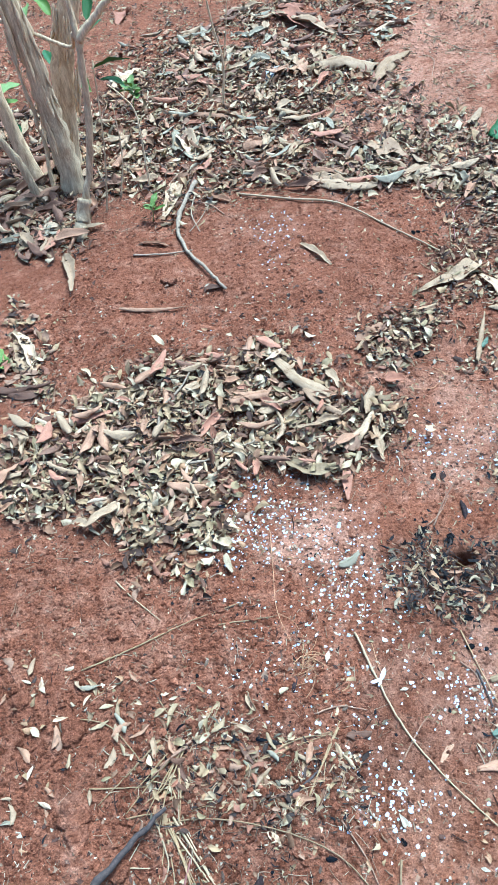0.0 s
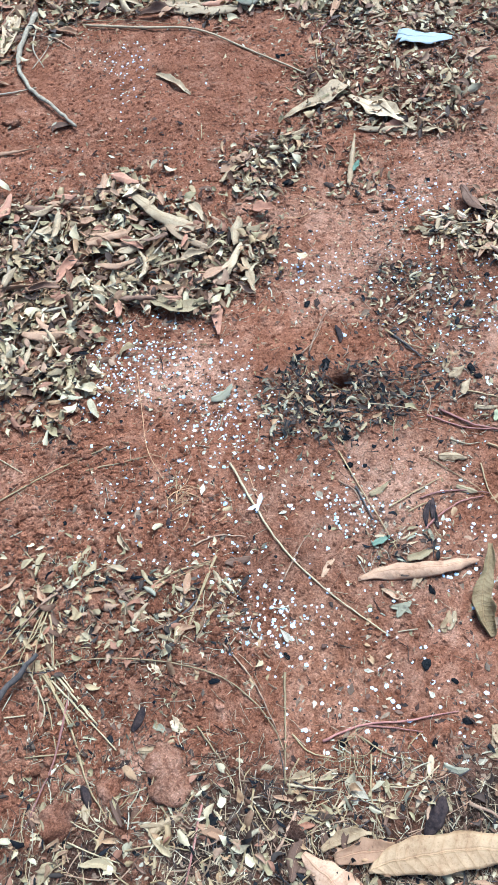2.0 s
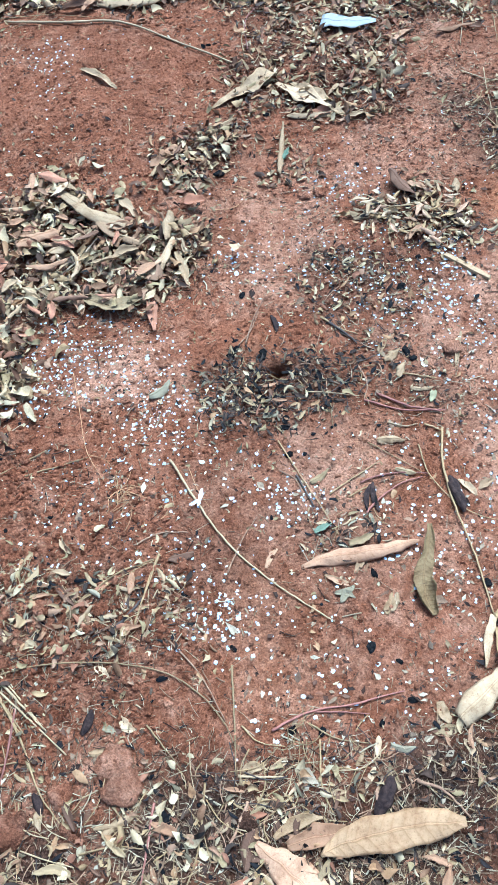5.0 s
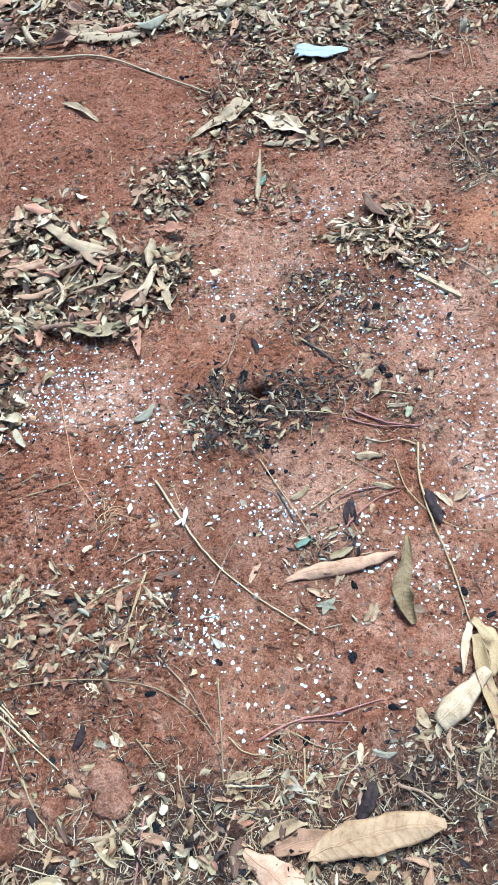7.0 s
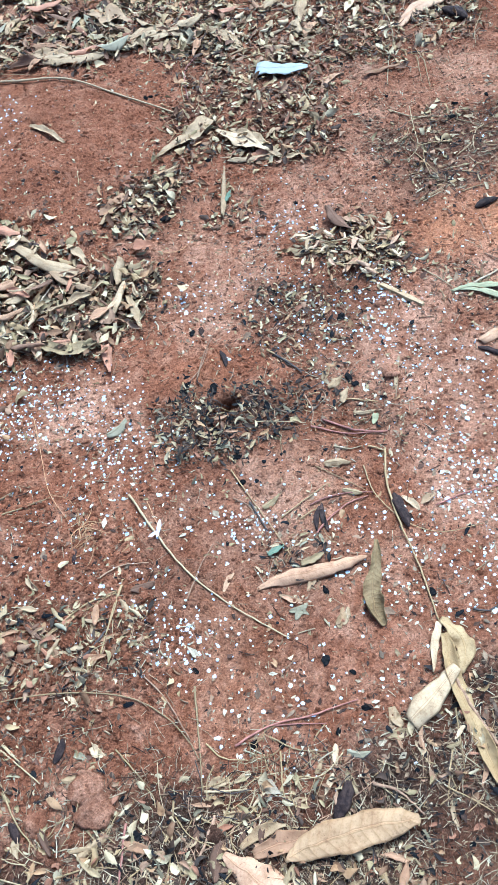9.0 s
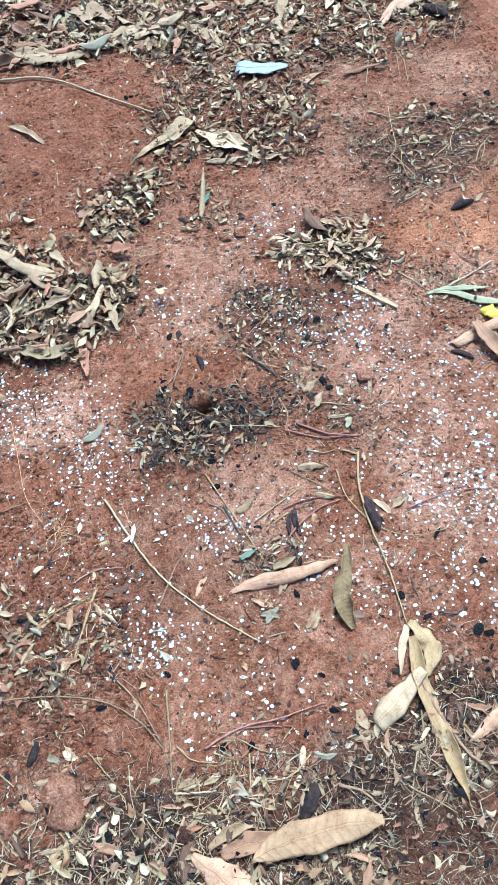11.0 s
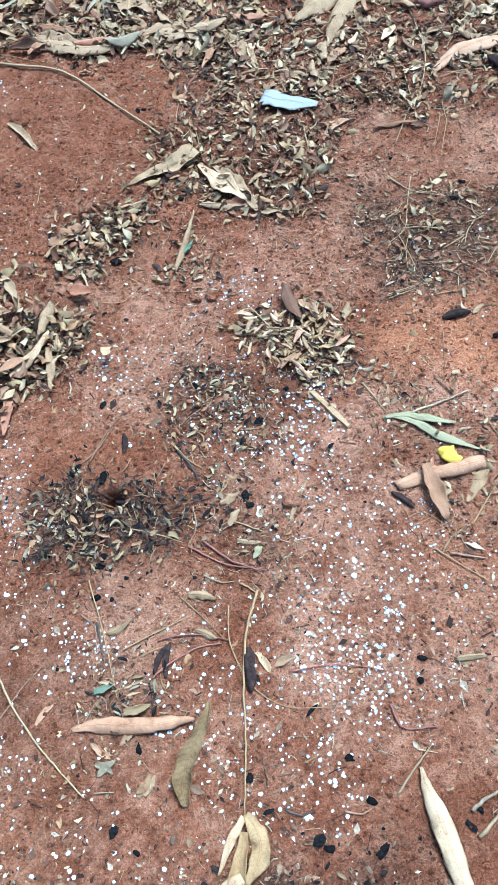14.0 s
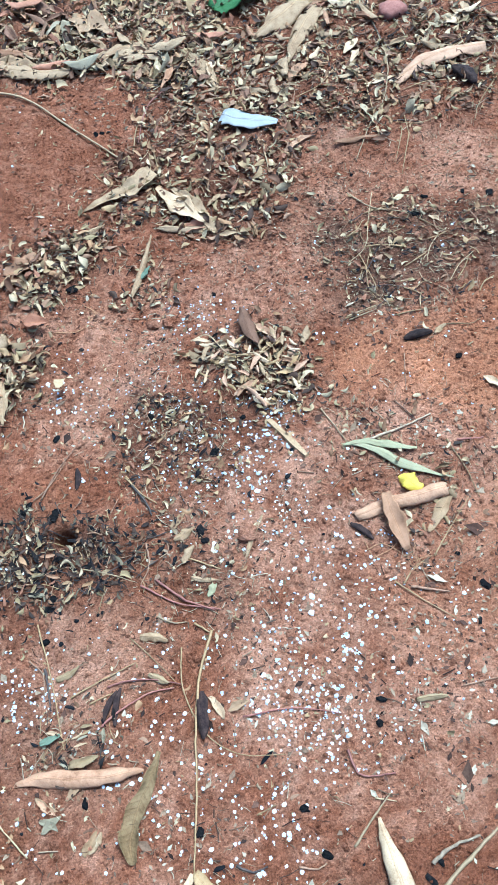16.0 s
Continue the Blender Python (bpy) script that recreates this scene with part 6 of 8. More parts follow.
stick([(-0.106, 0.981), (-0.100, 0.874), (-0.094, 0.775), (-0.067, 0.697), (-0.052, 0.666)], 0.0009, ROOT, "fine orange rootlet on red soil", "rootlet")
stick([(-0.094, 0.769), (-0.055, 0.735), (-0.035, 0.665)], 0.0008, ROOT, "fine orange rootlet on red soil", "rootlet")
stick([(0.099, 0.308), (0.087, 0.224), (0.074, 0.147)], 0.0018, STRAW, "straight tan straw on red soil", "straw")
stick([(0.076, 0.146), (0.107, 0.138), (0.141, 0.131)], 0.0026, PALE_STRAW, "short thick pale straw piece", "straw")
stick([(-0.308, 0.363), (-0.226, 0.375), (-0.108, 0.357), (-0.012, 0.321), (0.044, 0.270), (0.071, 0.223), (0.079, 0.192)], 0.0016, STRAW, "long curved tan straw on crumbly soil", "straw")
stick([(0.008, 0.368), (0.048, 0.301), (0.073, 0.225)], 0.0018, TWIG, "thin brown twig on red soil", "twig")
stick([(0.140, 0.198), (0.200, 0.212), (0.261, 0.209), (0.352, 0.210)], 0.0022, RED_TWIG, "reddish thin twig with side shoots", "twig")
stick([(0.209, 0.210), (0.250, 0.201), (0.291, 0.190)], 0.0014, RED_TWIG, "reddish thin twig on red soil", "twig")
stick([(0.096, 0.214), (0.116, 0.186), (0.154, 0.171)], 0.0014, STRAW, "dry straw among dry debris", "straw")
stick([(0.386, 0.526), (0.413, 0.547), (0.464, 0.575), (0.510, 0.581)], 0.0022, RED_TWIG, "dark red twig on dry crust", "twig")
stick([(0.395, 0.593), (0.429, 0.600), (0.471, 0.598), (0.525, 0.585)], 0.0020, RED_TWIG, "dark red twig on dry crust", "twig")
stick([(0.333, 0.579), (0.388, 0.607), (0.444, 0.631)], 0.0018, STRAW, "tan straw on dry crust", "straw")
stick([(0.364, 0.565), (0.401, 0.580), (0.418, 0.583)], 0.0014, STRAW, "tan straw on dry crust", "straw")
stick([(0.434, 0.676), (0.480, 0.628), (0.515, 0.587)], 0.0011, STRAW, "thin straw on dry crust", "straw")
stick([(0.255, 0.651), (0.281, 0.625), (0.286, 0.581)], 0.0016, TWIG, "thin dark twig by the straw", "twig")
stick([(0.581, 0.675), (0.555, 0.596), (0.544, 0.502), (0.541, 0.402), (0.532, 0.297)], 0.0026, STRAW, "long brown stem running to a cluster of dry leaves", "straw")
stick([(0.551, 0.690), (0.580, 0.670)], 0.0024, STRAW, "bent end of brown stem", "straw")
stick([(0.525, 0.649), (0.525, 0.577), (0.560, 0.500), (0.616, 0.461), (0.690, 0.453)], 0.0013, STRAW, "thin curved tan straw", "straw")
stick([(0.624, 0.520), (0.710, 0.524), (0.789, 0.505)], 0.0016, RED_TWIG, "thin reddish twig by white pellets", "twig")
stick([(0.515, 0.202), (0.524, 0.132), (0.545, 0.064), (0.576, 0.044), (0.621, 0.030), (0.667, -0.007)], 0.0034, TWIG, "brown stem beneath the dry leaf cluster", "twig")
stick([(0.499, 0.161), (0.481, 0.098), (0.470, 0.058)], 0.0018, STRAW, "dry straw among dry debris", "straw")
stick([(0.468, 0.100), (0.451, 0.071), (0.432, 0.034)], 0.0016, STRAW, "dry straw among dry debris", "straw")
stick([(0.459, 0.077), (0.466, 0.045)], 0.0014, STRAW, "dry straw among dry debris", "straw")
stick([(0.756, 0.191), (0.716, 0.111), (0.671, 0.037)], 0.0011, STRAW, "thin dry stalk on dark soil", "straw")
stick([(0.622, 0.033), (0.648, 0.018), (0.675, 0.018)], 0.0019, PALE_STRAW, "pale forked stalk joined to big leaf", "straw")
stick([(-0.281, 0.362), (-0.238, 0.267), (-0.216, 0.189), (-0.188, 0.137)], 0.0018, STRAW, "dry straw of a spread tuft", "straw")
stick([(-0.272, 0.351), (-0.220, 0.289), (-0.169, 0.227)], 0.0018, PALE_STRAW, "dry straw of a spread tuft", "straw")
stick([(-0.290, 0.364), (-0.273, 0.299), (-0.261, 0.238)], 0.0016, STRAW, "dry straw of a spread tuft", "straw")
stick([(-0.401, 0.271), (-0.341, 0.335), (-0.287, 0.388)], 0.0075, DARK_TWIG, "thick dark dead branch lying on litter", "twig", lift=0.014)
stick([(-0.324, 0.499), (-0.369, 0.451), (-0.414, 0.401)], 0.0019, STRAW, "dry straw of a spread tuft", "straw")
stick([(-0.433, 0.429), (-0.330, 0.431)], 0.0018, STRAW, "dry straw of a spread tuft", "straw")
stick([(-0.361, 0.379), (-0.308, 0.386)], 0.0018, STRAW, "dry straw of a spread tuft", "straw")
stick([(-0.288, 0.473), (-0.330, 0.426), (-0.361, 0.386)], 0.0016, STRAW, "dry straw of a spread tuft", "straw", lift=0.004)
stick([(-0.277, 0.472), (-0.299, 0.425), (-0.332, 0.398)], 0.0016, STRAW, "dry straw of a spread tuft", "straw", lift=0.006)
stick([(-0.290, 0.439), (-0.269, 0.396), (-0.256, 0.367)], 0.0016, STRAW, "dry straw of a spread tuft", "straw")
stick([(-0.273, 0.458), (-0.266, 0.415), (-0.266, 0.367)], 0.0016, STRAW, "dry straw of a spread tuft", "straw", lift=0.004)
stick([(-0.311, 0.381), (-0.281, 0.309), (-0.292, 0.269)], 0.0021, PALE_STRAW, "dry straw of a spread tuft", "straw")
stick([(-0.278, 0.378), (-0.239, 0.325), (-0.200, 0.271)], 0.0024, PALE_STRAW, "dry straw of a spread tuft", "straw")
stick([(-0.285, 0.361), (-0.258, 0.317), (-0.232, 0.272)], 0.0018, STRAW, "dry straw of a spread tuft", "straw")
stick([(-0.497, 0.560), (-0.417, 0.545), (-0.359, 0.491), (-0.342, 0.467)], 0.0014, STRAW, "curved dry straw on crumbly soil", "straw")
stick([(-0.140, 0.468), (-0.068, 0.501), (0.004, 0.516)], 0.0018, STRAW, "straight dry straw on crumbly soil", "straw")
stick([(0.014, 0.524), (-0.015, 0.465), (-0.044, 0.409)], 0.0016, STRAW, "straight dry straw on crumbly soil", "straw")
stick([(0.027, 0.146), (0.004, 0.068), (-0.031, 0.007)], 0.0018, STRAW, "long pale straw among dry debris", "straw")
stick([(-0.051, 0.137), (-0.071, 0.074), (-0.091, 0.018)], 0.0020, RED_TWIG, "red-brown thin twig among dry debris", "twig")
stick([(-0.244, 0.315), (-0.264, 0.230), (-0.309, 0.141)], 0.0022, RED_TWIG, "red-brown thin twig among dry debris", "twig")
stick([(0.101, 0.106), (0.150, 0.105)], 0.0016, STRAW, "dry straw among dry debris", "straw")
stick([(-0.165, 0.093), (-0.115, 0.092), (-0.074, 0.081)], 0.0016, STRAW, "dry straw among dry debris", "straw")
stick([(-0.046, 0.246), (-0.026, 0.211), (-0.004, 0.173)], 0.0014, STRAW, "dry straw among dry debris", "straw")
stick([(0.330, 0.084), (0.363, 0.063), (0.389, 0.021)], 0.0030, TWIG, "dark twig bent among dry debris", "twig")
stick([(0.084, 0.109), (0.052, 0.066), (0.029, 0.049)], 0.0026, TWIG, "brown twig among dry debris", "twig")
stick([(-0.246, 0.179), (-0.250, 0.127), (-0.258, 0.057)], 0.0013, STRAW, "straw among dry debris", "straw")
stick([(-0.309, 0.238), (-0.257, 0.235), (-0.222, 0.231)], 0.0016, STRAW, "straw among dry debris", "straw")
stick([(0.142, 0.106), (0.157, 0.062)], 0.0018, STRAW, "straw among dry debris", "straw")
stick([(0.207, 0.169), (0.194, 0.108), (0.200, 0.069)], 0.0016, STRAW, "straw among dry debris", "straw")
stick([(0.196, 0.196), (0.232, 0.165), (0.279, 0.148)], 0.0016, STRAW, "straw among dry debris", "straw")
stick([(-0.028, 0.550), (0.018, 0.564), (0.069, 0.557)], 0.0018, TWIG, "thin dark twig on crumbly soil", "twig")
stick([(-0.045, 0.404), (-0.012, 0.476), (0.017, 0.536)], 0.0014, STRAW, "straw on crumbly soil", "straw")
stick([(-0.076, 0.408), (-0.046, 0.430), (-0.026, 0.448)], 0.0035, DARK_TWIG, "dark burnt twig on crumbly soil", "twig")
stick([(-0.117, 0.476), (-0.057, 0.506), (0.002, 0.511)], 0.0013, STRAW, "straw on crumbly soil", "straw")
stick([(0.122, 0.463), (0.156, 0.516), (0.194, 0.561)], 0.0014, TWIG, "thin twig on red soil", "twig")
stick([(-0.064, 0.657), (-0.035, 0.639), (0.006, 0.637)], 0.0009, ROOT, "tuft of fine orange rootlets", "rootlet")
stick([(-0.056, 0.625), (-0.029, 0.640), (-0.011, 0.672)], 0.0009, ROOT, "tuft of fine orange rootlets", "rootlet")
stick([(-0.045, 0.611), (-0.035, 0.639), (-0.043, 0.690)], 0.0009, ROOT, "tuft of fine orange rootlets", "rootlet")
stick([(-0.050, 0.644), (-0.043, 0.684), (-0.042, 0.719)], 0.0011, STRAW, "thin straw standing in rootlet tuft", "straw")
stick([(0.257, 0.974), (0.289, 1.042), (0.331, 1.110)], 0.0018, TWIG, "thin brown twig by the nest", "twig")
stick([(0.429, 1.008), (0.460, 0.964), (0.490, 0.940)], 0.0013, STRAW, "straw by the nest", "straw")
stick([(0.441, 0.985), (0.467, 0.946), (0.480, 0.911)], 0.0032, DARK_TWIG, "dark burnt twig by the nest", "twig")
stick([(0.346, 0.813), (0.394, 0.799), (0.445, 0.777)], 0.0016, PALE_STRAW, "pale straw over the nest litter", "straw", lift=0.008)
stick([(0.246, 0.855), (0.273, 0.876), (0.314, 0.874)], 0.0016, STRAW, "straw over the nest litter", "straw", lift=0.008)
stick([(0.467, 0.855), (0.472, 0.810), (0.455, 0.772)], 0.0020, TWIG, "thin twig by the nest", "twig")
stick([(0.455, 0.772), (0.522, 0.731), (0.600, 0.710)], 0.0022, RED_TWIG, "reddish twig beside the nest litter", "twig")
stick([(0.483, 0.710), (0.512, 0.696), (0.539, 0.694)], 0.0019, PALE_STRAW, "frayed pale straw near the nest", "straw")
stick([(0.389, 0.779), (0.378, 0.726)], 0.0014, STRAW, "straw near the nest", "straw")
stick([(0.547, 0.814), (0.607, 0.785)], 0.0018, STRAW, "straw on red soil", "straw")
stick([(0.569, 2.235), (0.503, 2.156), (0.475, 1.996)], 0.0026, RED_TWIG, "red-brown bent twig at the litter edge", "twig")
stick([(0.514, 1.966), (0.529, 1.843)], 0.0021, STRAW, "tan stalk leaning on a pale leaf", "straw")
stick([(1.162, 2.563), (1.181, 2.314), (1.172, 2.171), (1.127, 2.017), (1.081, 1.937), (1.022, 1.799)], 0.0021, PALE_STRAW, "long crooked pale stem on leaf litter", "straw")
stick([(0.641, 2.148), (0.767, 2.151), (0.911, 2.172), (1.083, 2.218)], 0.0021, STRAW, "long straw over leaf litter", "straw")
stick([(0.768, 2.164), (0.791, 2.068)], 0.0018, STRAW, "straw over leaf litter", "straw")
stick([(0.801, 1.939), (0.805, 1.819)], 0.0027, PALE_STRAW, "pale flat straw beside silvery leaf", "straw")
stick([(0.822, 1.927), (0.873, 1.858)], 0.0016, STRAW, "straw beside silvery leaf", "straw")
stick([(0.984, 1.692), (1.035, 1.632), (1.113, 1.605)], 0.0018, PALE_STRAW, "thin pale stem on red soil", "straw")
stick([(1.040, 1.679), (1.013, 1.580)], 0.0014, PALE_STRAW, "thin pale stem on red soil", "straw")
stick([(1.176, 1.969), (1.173, 1.882)], 0.0016, STRAW, "straw tuft on red soil", "straw")
stick([(1.160, 1.909), (1.117, 1.778)], 0.0016, STRAW, "straw tuft on red soil", "straw")
stick([(1.175, 1.894), (1.125, 1.734)], 0.0016, STRAW, "straw tuft on red soil", "straw")
stick([(1.105, 2.157), (1.099, 1.997), (1.097, 1.885)], 0.0018, STRAW, "straw on red soil", "straw")
stick([(1.452, 2.093), (1.384, 1.998), (1.348, 1.915)], 0.0016, STRAW, "curved pale stem on red soil", "straw")
stick([(0.268, 1.409), (0.320, 1.406), (0.359, 1.450), (0.332, 1.478), (0.366, 1.450), (0.319, 1.471)], 0.0010, ROOT, "fine curly tan rootlet on red soil", "rootlet")
stick([(0.836, 1.096), (0.874, 1.012)], 0.0021, PALE_STRAW, "pale straw near split leaf", "straw")
stick([(0.922, 1.010), (0.987, 1.030), (1.051, 1.054)], 0.0030, GREY_TWIG, "grey forked twig near split leaf", "twig")
stick([(0.918, 0.720), (0.960, 0.678), (1.009, 0.639)], 0.0016, STRAW, "thin straw on sunlit soil", "straw")
stick([(0.932, 0.713), (0.958, 0.742), (0.992, 0.759)], 0.0016, STRAW, "thin straw on sunlit soil", "straw")
stick([(0.944, 0.706), (0.974, 0.697), (1.008, 0.688)], 0.0030, TWIG, "brown twig on sunlit soil", "twig")
stick([(0.997, 0.759), (1.041, 0.815), (1.085, 0.867)], 0.0014, STRAW, "straw among curled leaves", "straw")
stick([(1.070, 0.993), (1.096, 0.914), (1.106, 0.865)], 0.0014, STRAW, "straw among curled leaves", "straw")
stick([(0.778, 0.309), (0.812, 0.346), (0.846, 0.379)], 0.0021, PALE_STRAW, "pale straw on damp soil", "straw")
stick([(0.821, 0.373), (0.853, 0.366)], 0.0014, PALE_STRAW, "short pale straw on damp soil", "straw")
stick([(0.482, 0.781), (0.538, 0.734), (0.590, 0.710)], 0.0028, RED_TWIG, "reddish twig beside dark nest litter", "twig")
stick([(0.427, 1.005), (0.458, 0.966), (0.490, 0.939)], 0.0019, STRAW, "pale split straw on red soil", "straw")
stick([(0.893, 0.240), (0.965, 0.293), (1.016, 0.326)], 0.0036, PALE_STRAW, "thick pale stalk on damp soil", "straw")
stick([(0.889, 0.277), (0.923, 0.297), (0.968, 0.307)], 0.0035, GREY_TWIG, "grey twig on damp soil", "twig")
stick([(0.241, 0.976), (0.273, 1.005), (0.303, 1.059)], 0.0016, TWIG, "thin brown twig on red soil", "twig")
stick([(0.922, 1.320), (0.984, 1.336), (1.035, 1.347)], 0.0013, STRAW, "thin straw on red soil", "straw")
stick([(1.028, 1.309), (1.079, 1.316), (1.122, 1.317)], 0.0014, STRAW, "thin straw on red soil", "straw")
stick([(0.579, 1.320), (0.618, 1.328), (0.664, 1.261), (0.738, 1.252)], 0.0016, PALE_STRAW, "pale curved straw over leaf pile", "straw", lift=0.015)
stick([(0.652, 1.264), (0.725, 1.247), (0.786, 1.296)], 0.0016, STRAW, "pale straw over leaf pile", "straw", lift=0.015)
stick([(1.129, 1.266), (1.177, 1.263), (1.207, 1.277)], 0.0014, STRAW, "pale straw on sunlit orange soil", "straw")
stick([(1.027, 1.204), (1.014, 1.121)], 0.0014, TWIG, "thin twig on orange soil", "twig")
stick([(0.987, 1.090), (1.015, 1.052), (1.031, 1.024)], 0.0016, TWIG, "thin twig by split leaf", "twig")
stick([(0.789, 0.448), (0.805, 0.408), (0.859, 0.406)], 0.0022, RED_TWIG, "reddish twig with a fork on damp soil", "twig")
stick([(0.995, 0.527), (1.033, 0.532), (1.072, 0.537)], 0.0016, TWIG, "thin twig on damp soil", "twig")
stick([(0.597, 0.301), (0.622, 0.291), (0.644, 0.296)], 0.0022, DARK_TWIG, "dark thin twig on red soil", "twig")
stick([(0.691, 0.292), (0.716, 0.286), (0.734, 0.292)], 0.0020, TWIG, "thin twig on damp soil", "twig")
stick([(0.284, 0.635), (0.291, 0.605), (0.299, 0.561)], 0.0026, DARK_TWIG, "dark stalk on dry crust", "twig")
stick([(0.634, 0.368), (0.666, 0.380)], 0.0013, STRAW, "short straw on damp soil", "straw")
stick([(0.614, 3.578), (0.769, 3.354), (0.913, 3.270)], 0.0018, PALE_STRAW, "pale straw on red soil", "straw")
stick([(0.416, 2.901), (0.376, 2.683), (0.430, 2.600), (0.499, 2.464)], 0.0021, PALE_STRAW, "pale bent straw on red soil", "straw")
stick([(0.460, 2.891), (0.559, 2.776), (0.665, 2.631)], 0.0016, STRAW, "straw on red soil", "straw")
stick([(-0.046, 3.375), (-0.023, 3.125), (0.020, 2.908)], 0.0021, PALE_STRAW, "pale straw in leaf litter", "straw")
stick([(0.581, 3.357), (0.615, 3.303), (0.584, 3.146)], 0.0018, PALE_STRAW, "curved pale straw on red soil", "straw")
stick([(0.502, 1.957), (0.507, 1.848), (0.514, 1.798)], 0.0014, STRAW, "straw on red soil", "straw")
stick([(0.461, 1.963), (0.476, 2.081), (0.532, 2.223)], 0.0018, STRAW, "straw by the mound", "straw")
stick([(0.106, 1.722), (0.111, 1.782)], 0.0014, STRAW, "thin short straw on mound", "straw")
stick([(-0.678, 2.879), (-0.577, 2.560), (-0.514, 2.451)], 0.0020, TWIG, "fallen twig at shrub foot", "twig")
stick([(-1.027, 2.374), (-0.853, 2.328), (-0.717, 2.358)], 0.0030, GREY_TWIG, "fallen twig at shrub foot", "twig")
stick([(-1.023, 2.268), (-0.868, 2.295), (-0.736, 2.222)], 0.0026, GREY_TWIG, "fallen twig at shrub foot", "twig")
stick([(-1.164, 3.100), (-1.018, 2.856), (-0.831, 2.690)], 0.0026, GREY_TWIG, "fallen twig at shrub foot", "twig")

# middle-sized leaves strewn in the litter
strew([(-0.811, 1.332), (-0.452, 1.517), (-0.093, 1.559), (0.137, 1.395), (0.214, 1.316), (0.060, 1.141), (-0.183, 1.136), (-0.271, 1.007), (-0.413, 0.984), (-0.744, 1.039)], 80, ("brown","tan","pink","dark","brown","rust"), 0.05, 0.10, 0.03, 1, True)
strew([(-0.775, 3.091), (-0.675, 3.503), (-0.139, 3.672), (0.231, 3.449), (0.072, 2.953), (0.182, 2.790), (0.394, 2.473), (0.713, 2.509), (0.624, 2.088), (0.381, 2.378), (0.148, 2.326), (-0.200, 2.488), (-0.551, 2.516)], 190, ("brown","pink","dark","grey","tan","pink","rust"), 0.05, 0.12, 0.016, 2, True)
strew([(-0.823, 3.858), (-0.053, 4.213), (0.698, 3.976), (0.481, 3.503), (0.131, 3.416), (-0.509, 3.347)], 110, ("brown","pink","dark","grey","tan","dark"), 0.06, 0.13, 0.012, 3, True)
strew([(-1.246, 3.246), (-1.010, 3.194), (-0.767, 2.556), (-0.676, 2.212), (-0.859, 2.049), (-1.015, 2.233)], 70, ("brown","dark","dark","olive","pink"), 0.06, 0.14, 0.02, 4, True)
strew([(0.489, 2.524), (1.099, 2.577), (1.560, 2.477), (1.486, 2.197), (0.958, 2.054), (0.744, 2.054), (0.614, 2.239)], 70, ("brown","pink","tan","pale","dark"), 0.04, 0.09, 0.01, 5, True)
strew([(0.578, 1.296), (0.694, 1.318), (0.812, 1.258), (0.811, 1.154), (0.702, 1.132)], 10, ("tan","ochre","brown","pale"), 0.035, 0.06, 0.02, 6)
strew([(0.358, 1.819), (0.567, 2.000), (0.830, 1.906), (0.745, 1.610), (0.557, 1.680)], 10, ("brown","tan","olive"), 0.035, 0.06, 0.01, 7)
strew([(0.141, 1.553), (0.233, 1.694), (0.366, 1.694), (0.289, 1.512)], 8, ("brown","tan","dark"), 0.035, 0.06, 0.01, 8)
strew([(0.490, 0.146), (0.676, 0.151), (0.779, 0.118), (0.748, -0.025), (0.465, 0.017)], 12, ("brown","rust","dark","olive","tan"), 0.035, 0.065, 0.006, 9)
strew([(-0.309, 0.168), (-0.061, 0.138), (0.149, 0.101), (0.380, -0.013), (0.362, -0.064), (-0.309, 0.052)], 14, ("brown","rust","dark","olive","tan"), 0.03, 0.06, 0.006, 10)
strew([(-0.310, 0.568), (-0.022, 0.468), (0.040, 0.436), (-0.079, 0.379), (-0.308, 0.395)], 14, ("brown","dark","olive","rust"), 0.03, 0.05, 0.006, 11)
strew([(0.119, 0.809), (0.185, 0.902), (0.316, 0.859), (0.459, 0.785), (0.384, 0.759), (0.269, 0.746), (0.153, 0.777)], 9, ("grey","olive","tan","brown"), 0.022, 0.036, 0.014, 12)

# charcoal, pods, clods
coal(0.281, 0.683, 0.015, 11)
coal(-0.168, 0.641, 0.010, 50)
coal(-0.250, 0.632, 0.009, 96)
coal(0.107, 0.334, 0.010, 122)
coal(0.323, 0.287, 0.017, 75)
coal(0.360, 0.258, 0.011, 140)
coal(0.361, 0.195, 0.015, 154)
coal(0.169, 0.192, 0.013, 20)
coal(-0.166, 0.300, 0.009, 115)
coal(0.231, 0.963, 0.015, 65)
coal(0.286, 0.935, 0.020, 85)
coal(0.285, 0.743, 0.017, 0)
coal(0.581, 0.848, 0.016, 25)
coal(0.303, 1.533, 0.022, 33)
coal(0.263, 1.522, 0.020, 51)
coal(0.360, 2.060, 0.014, 95)
coal(0.940, 2.004, 0.016, 175)
coal(-0.151, 0.091, 0.008, 60)
coal(0.087, -0.003, 0.012, 150)
coal(-0.039, 0.115, 0.018, 105)
coal(0.214, 0.180, 0.012, 60)
coal(0.304, 0.172, 0.010, 45)
coal(0.613, 1.033, 0.016, 50)
coal(0.483, 1.148, 0.016, 100)
coal(0.364, 0.409, 0.012, 94)
coal(0.279, 1.123, 0.014, 50)
coal(0.046, 0.440, 0.011, 150)
coal(0.467, 1.716, 0.017, 160)
coal(0.857, 0.522, 0.014, 159)
coal(0.848, 0.485, 0.013, 84)
coal(0.710, 0.370, 0.015, 156)
coal(0.736, 0.303, 0.014, 145)
coal(0.676, 1.106, 0.013, 16)
coal(0.948, 1.980, 0.015, 80)
coal(1.160, 1.650, 0.016, 174)
coal(1.249, 1.642, 0.012, 94)
coal(1.129, 1.598, 0.015, 159)
coal(1.004, 1.756, 0.010, 70)
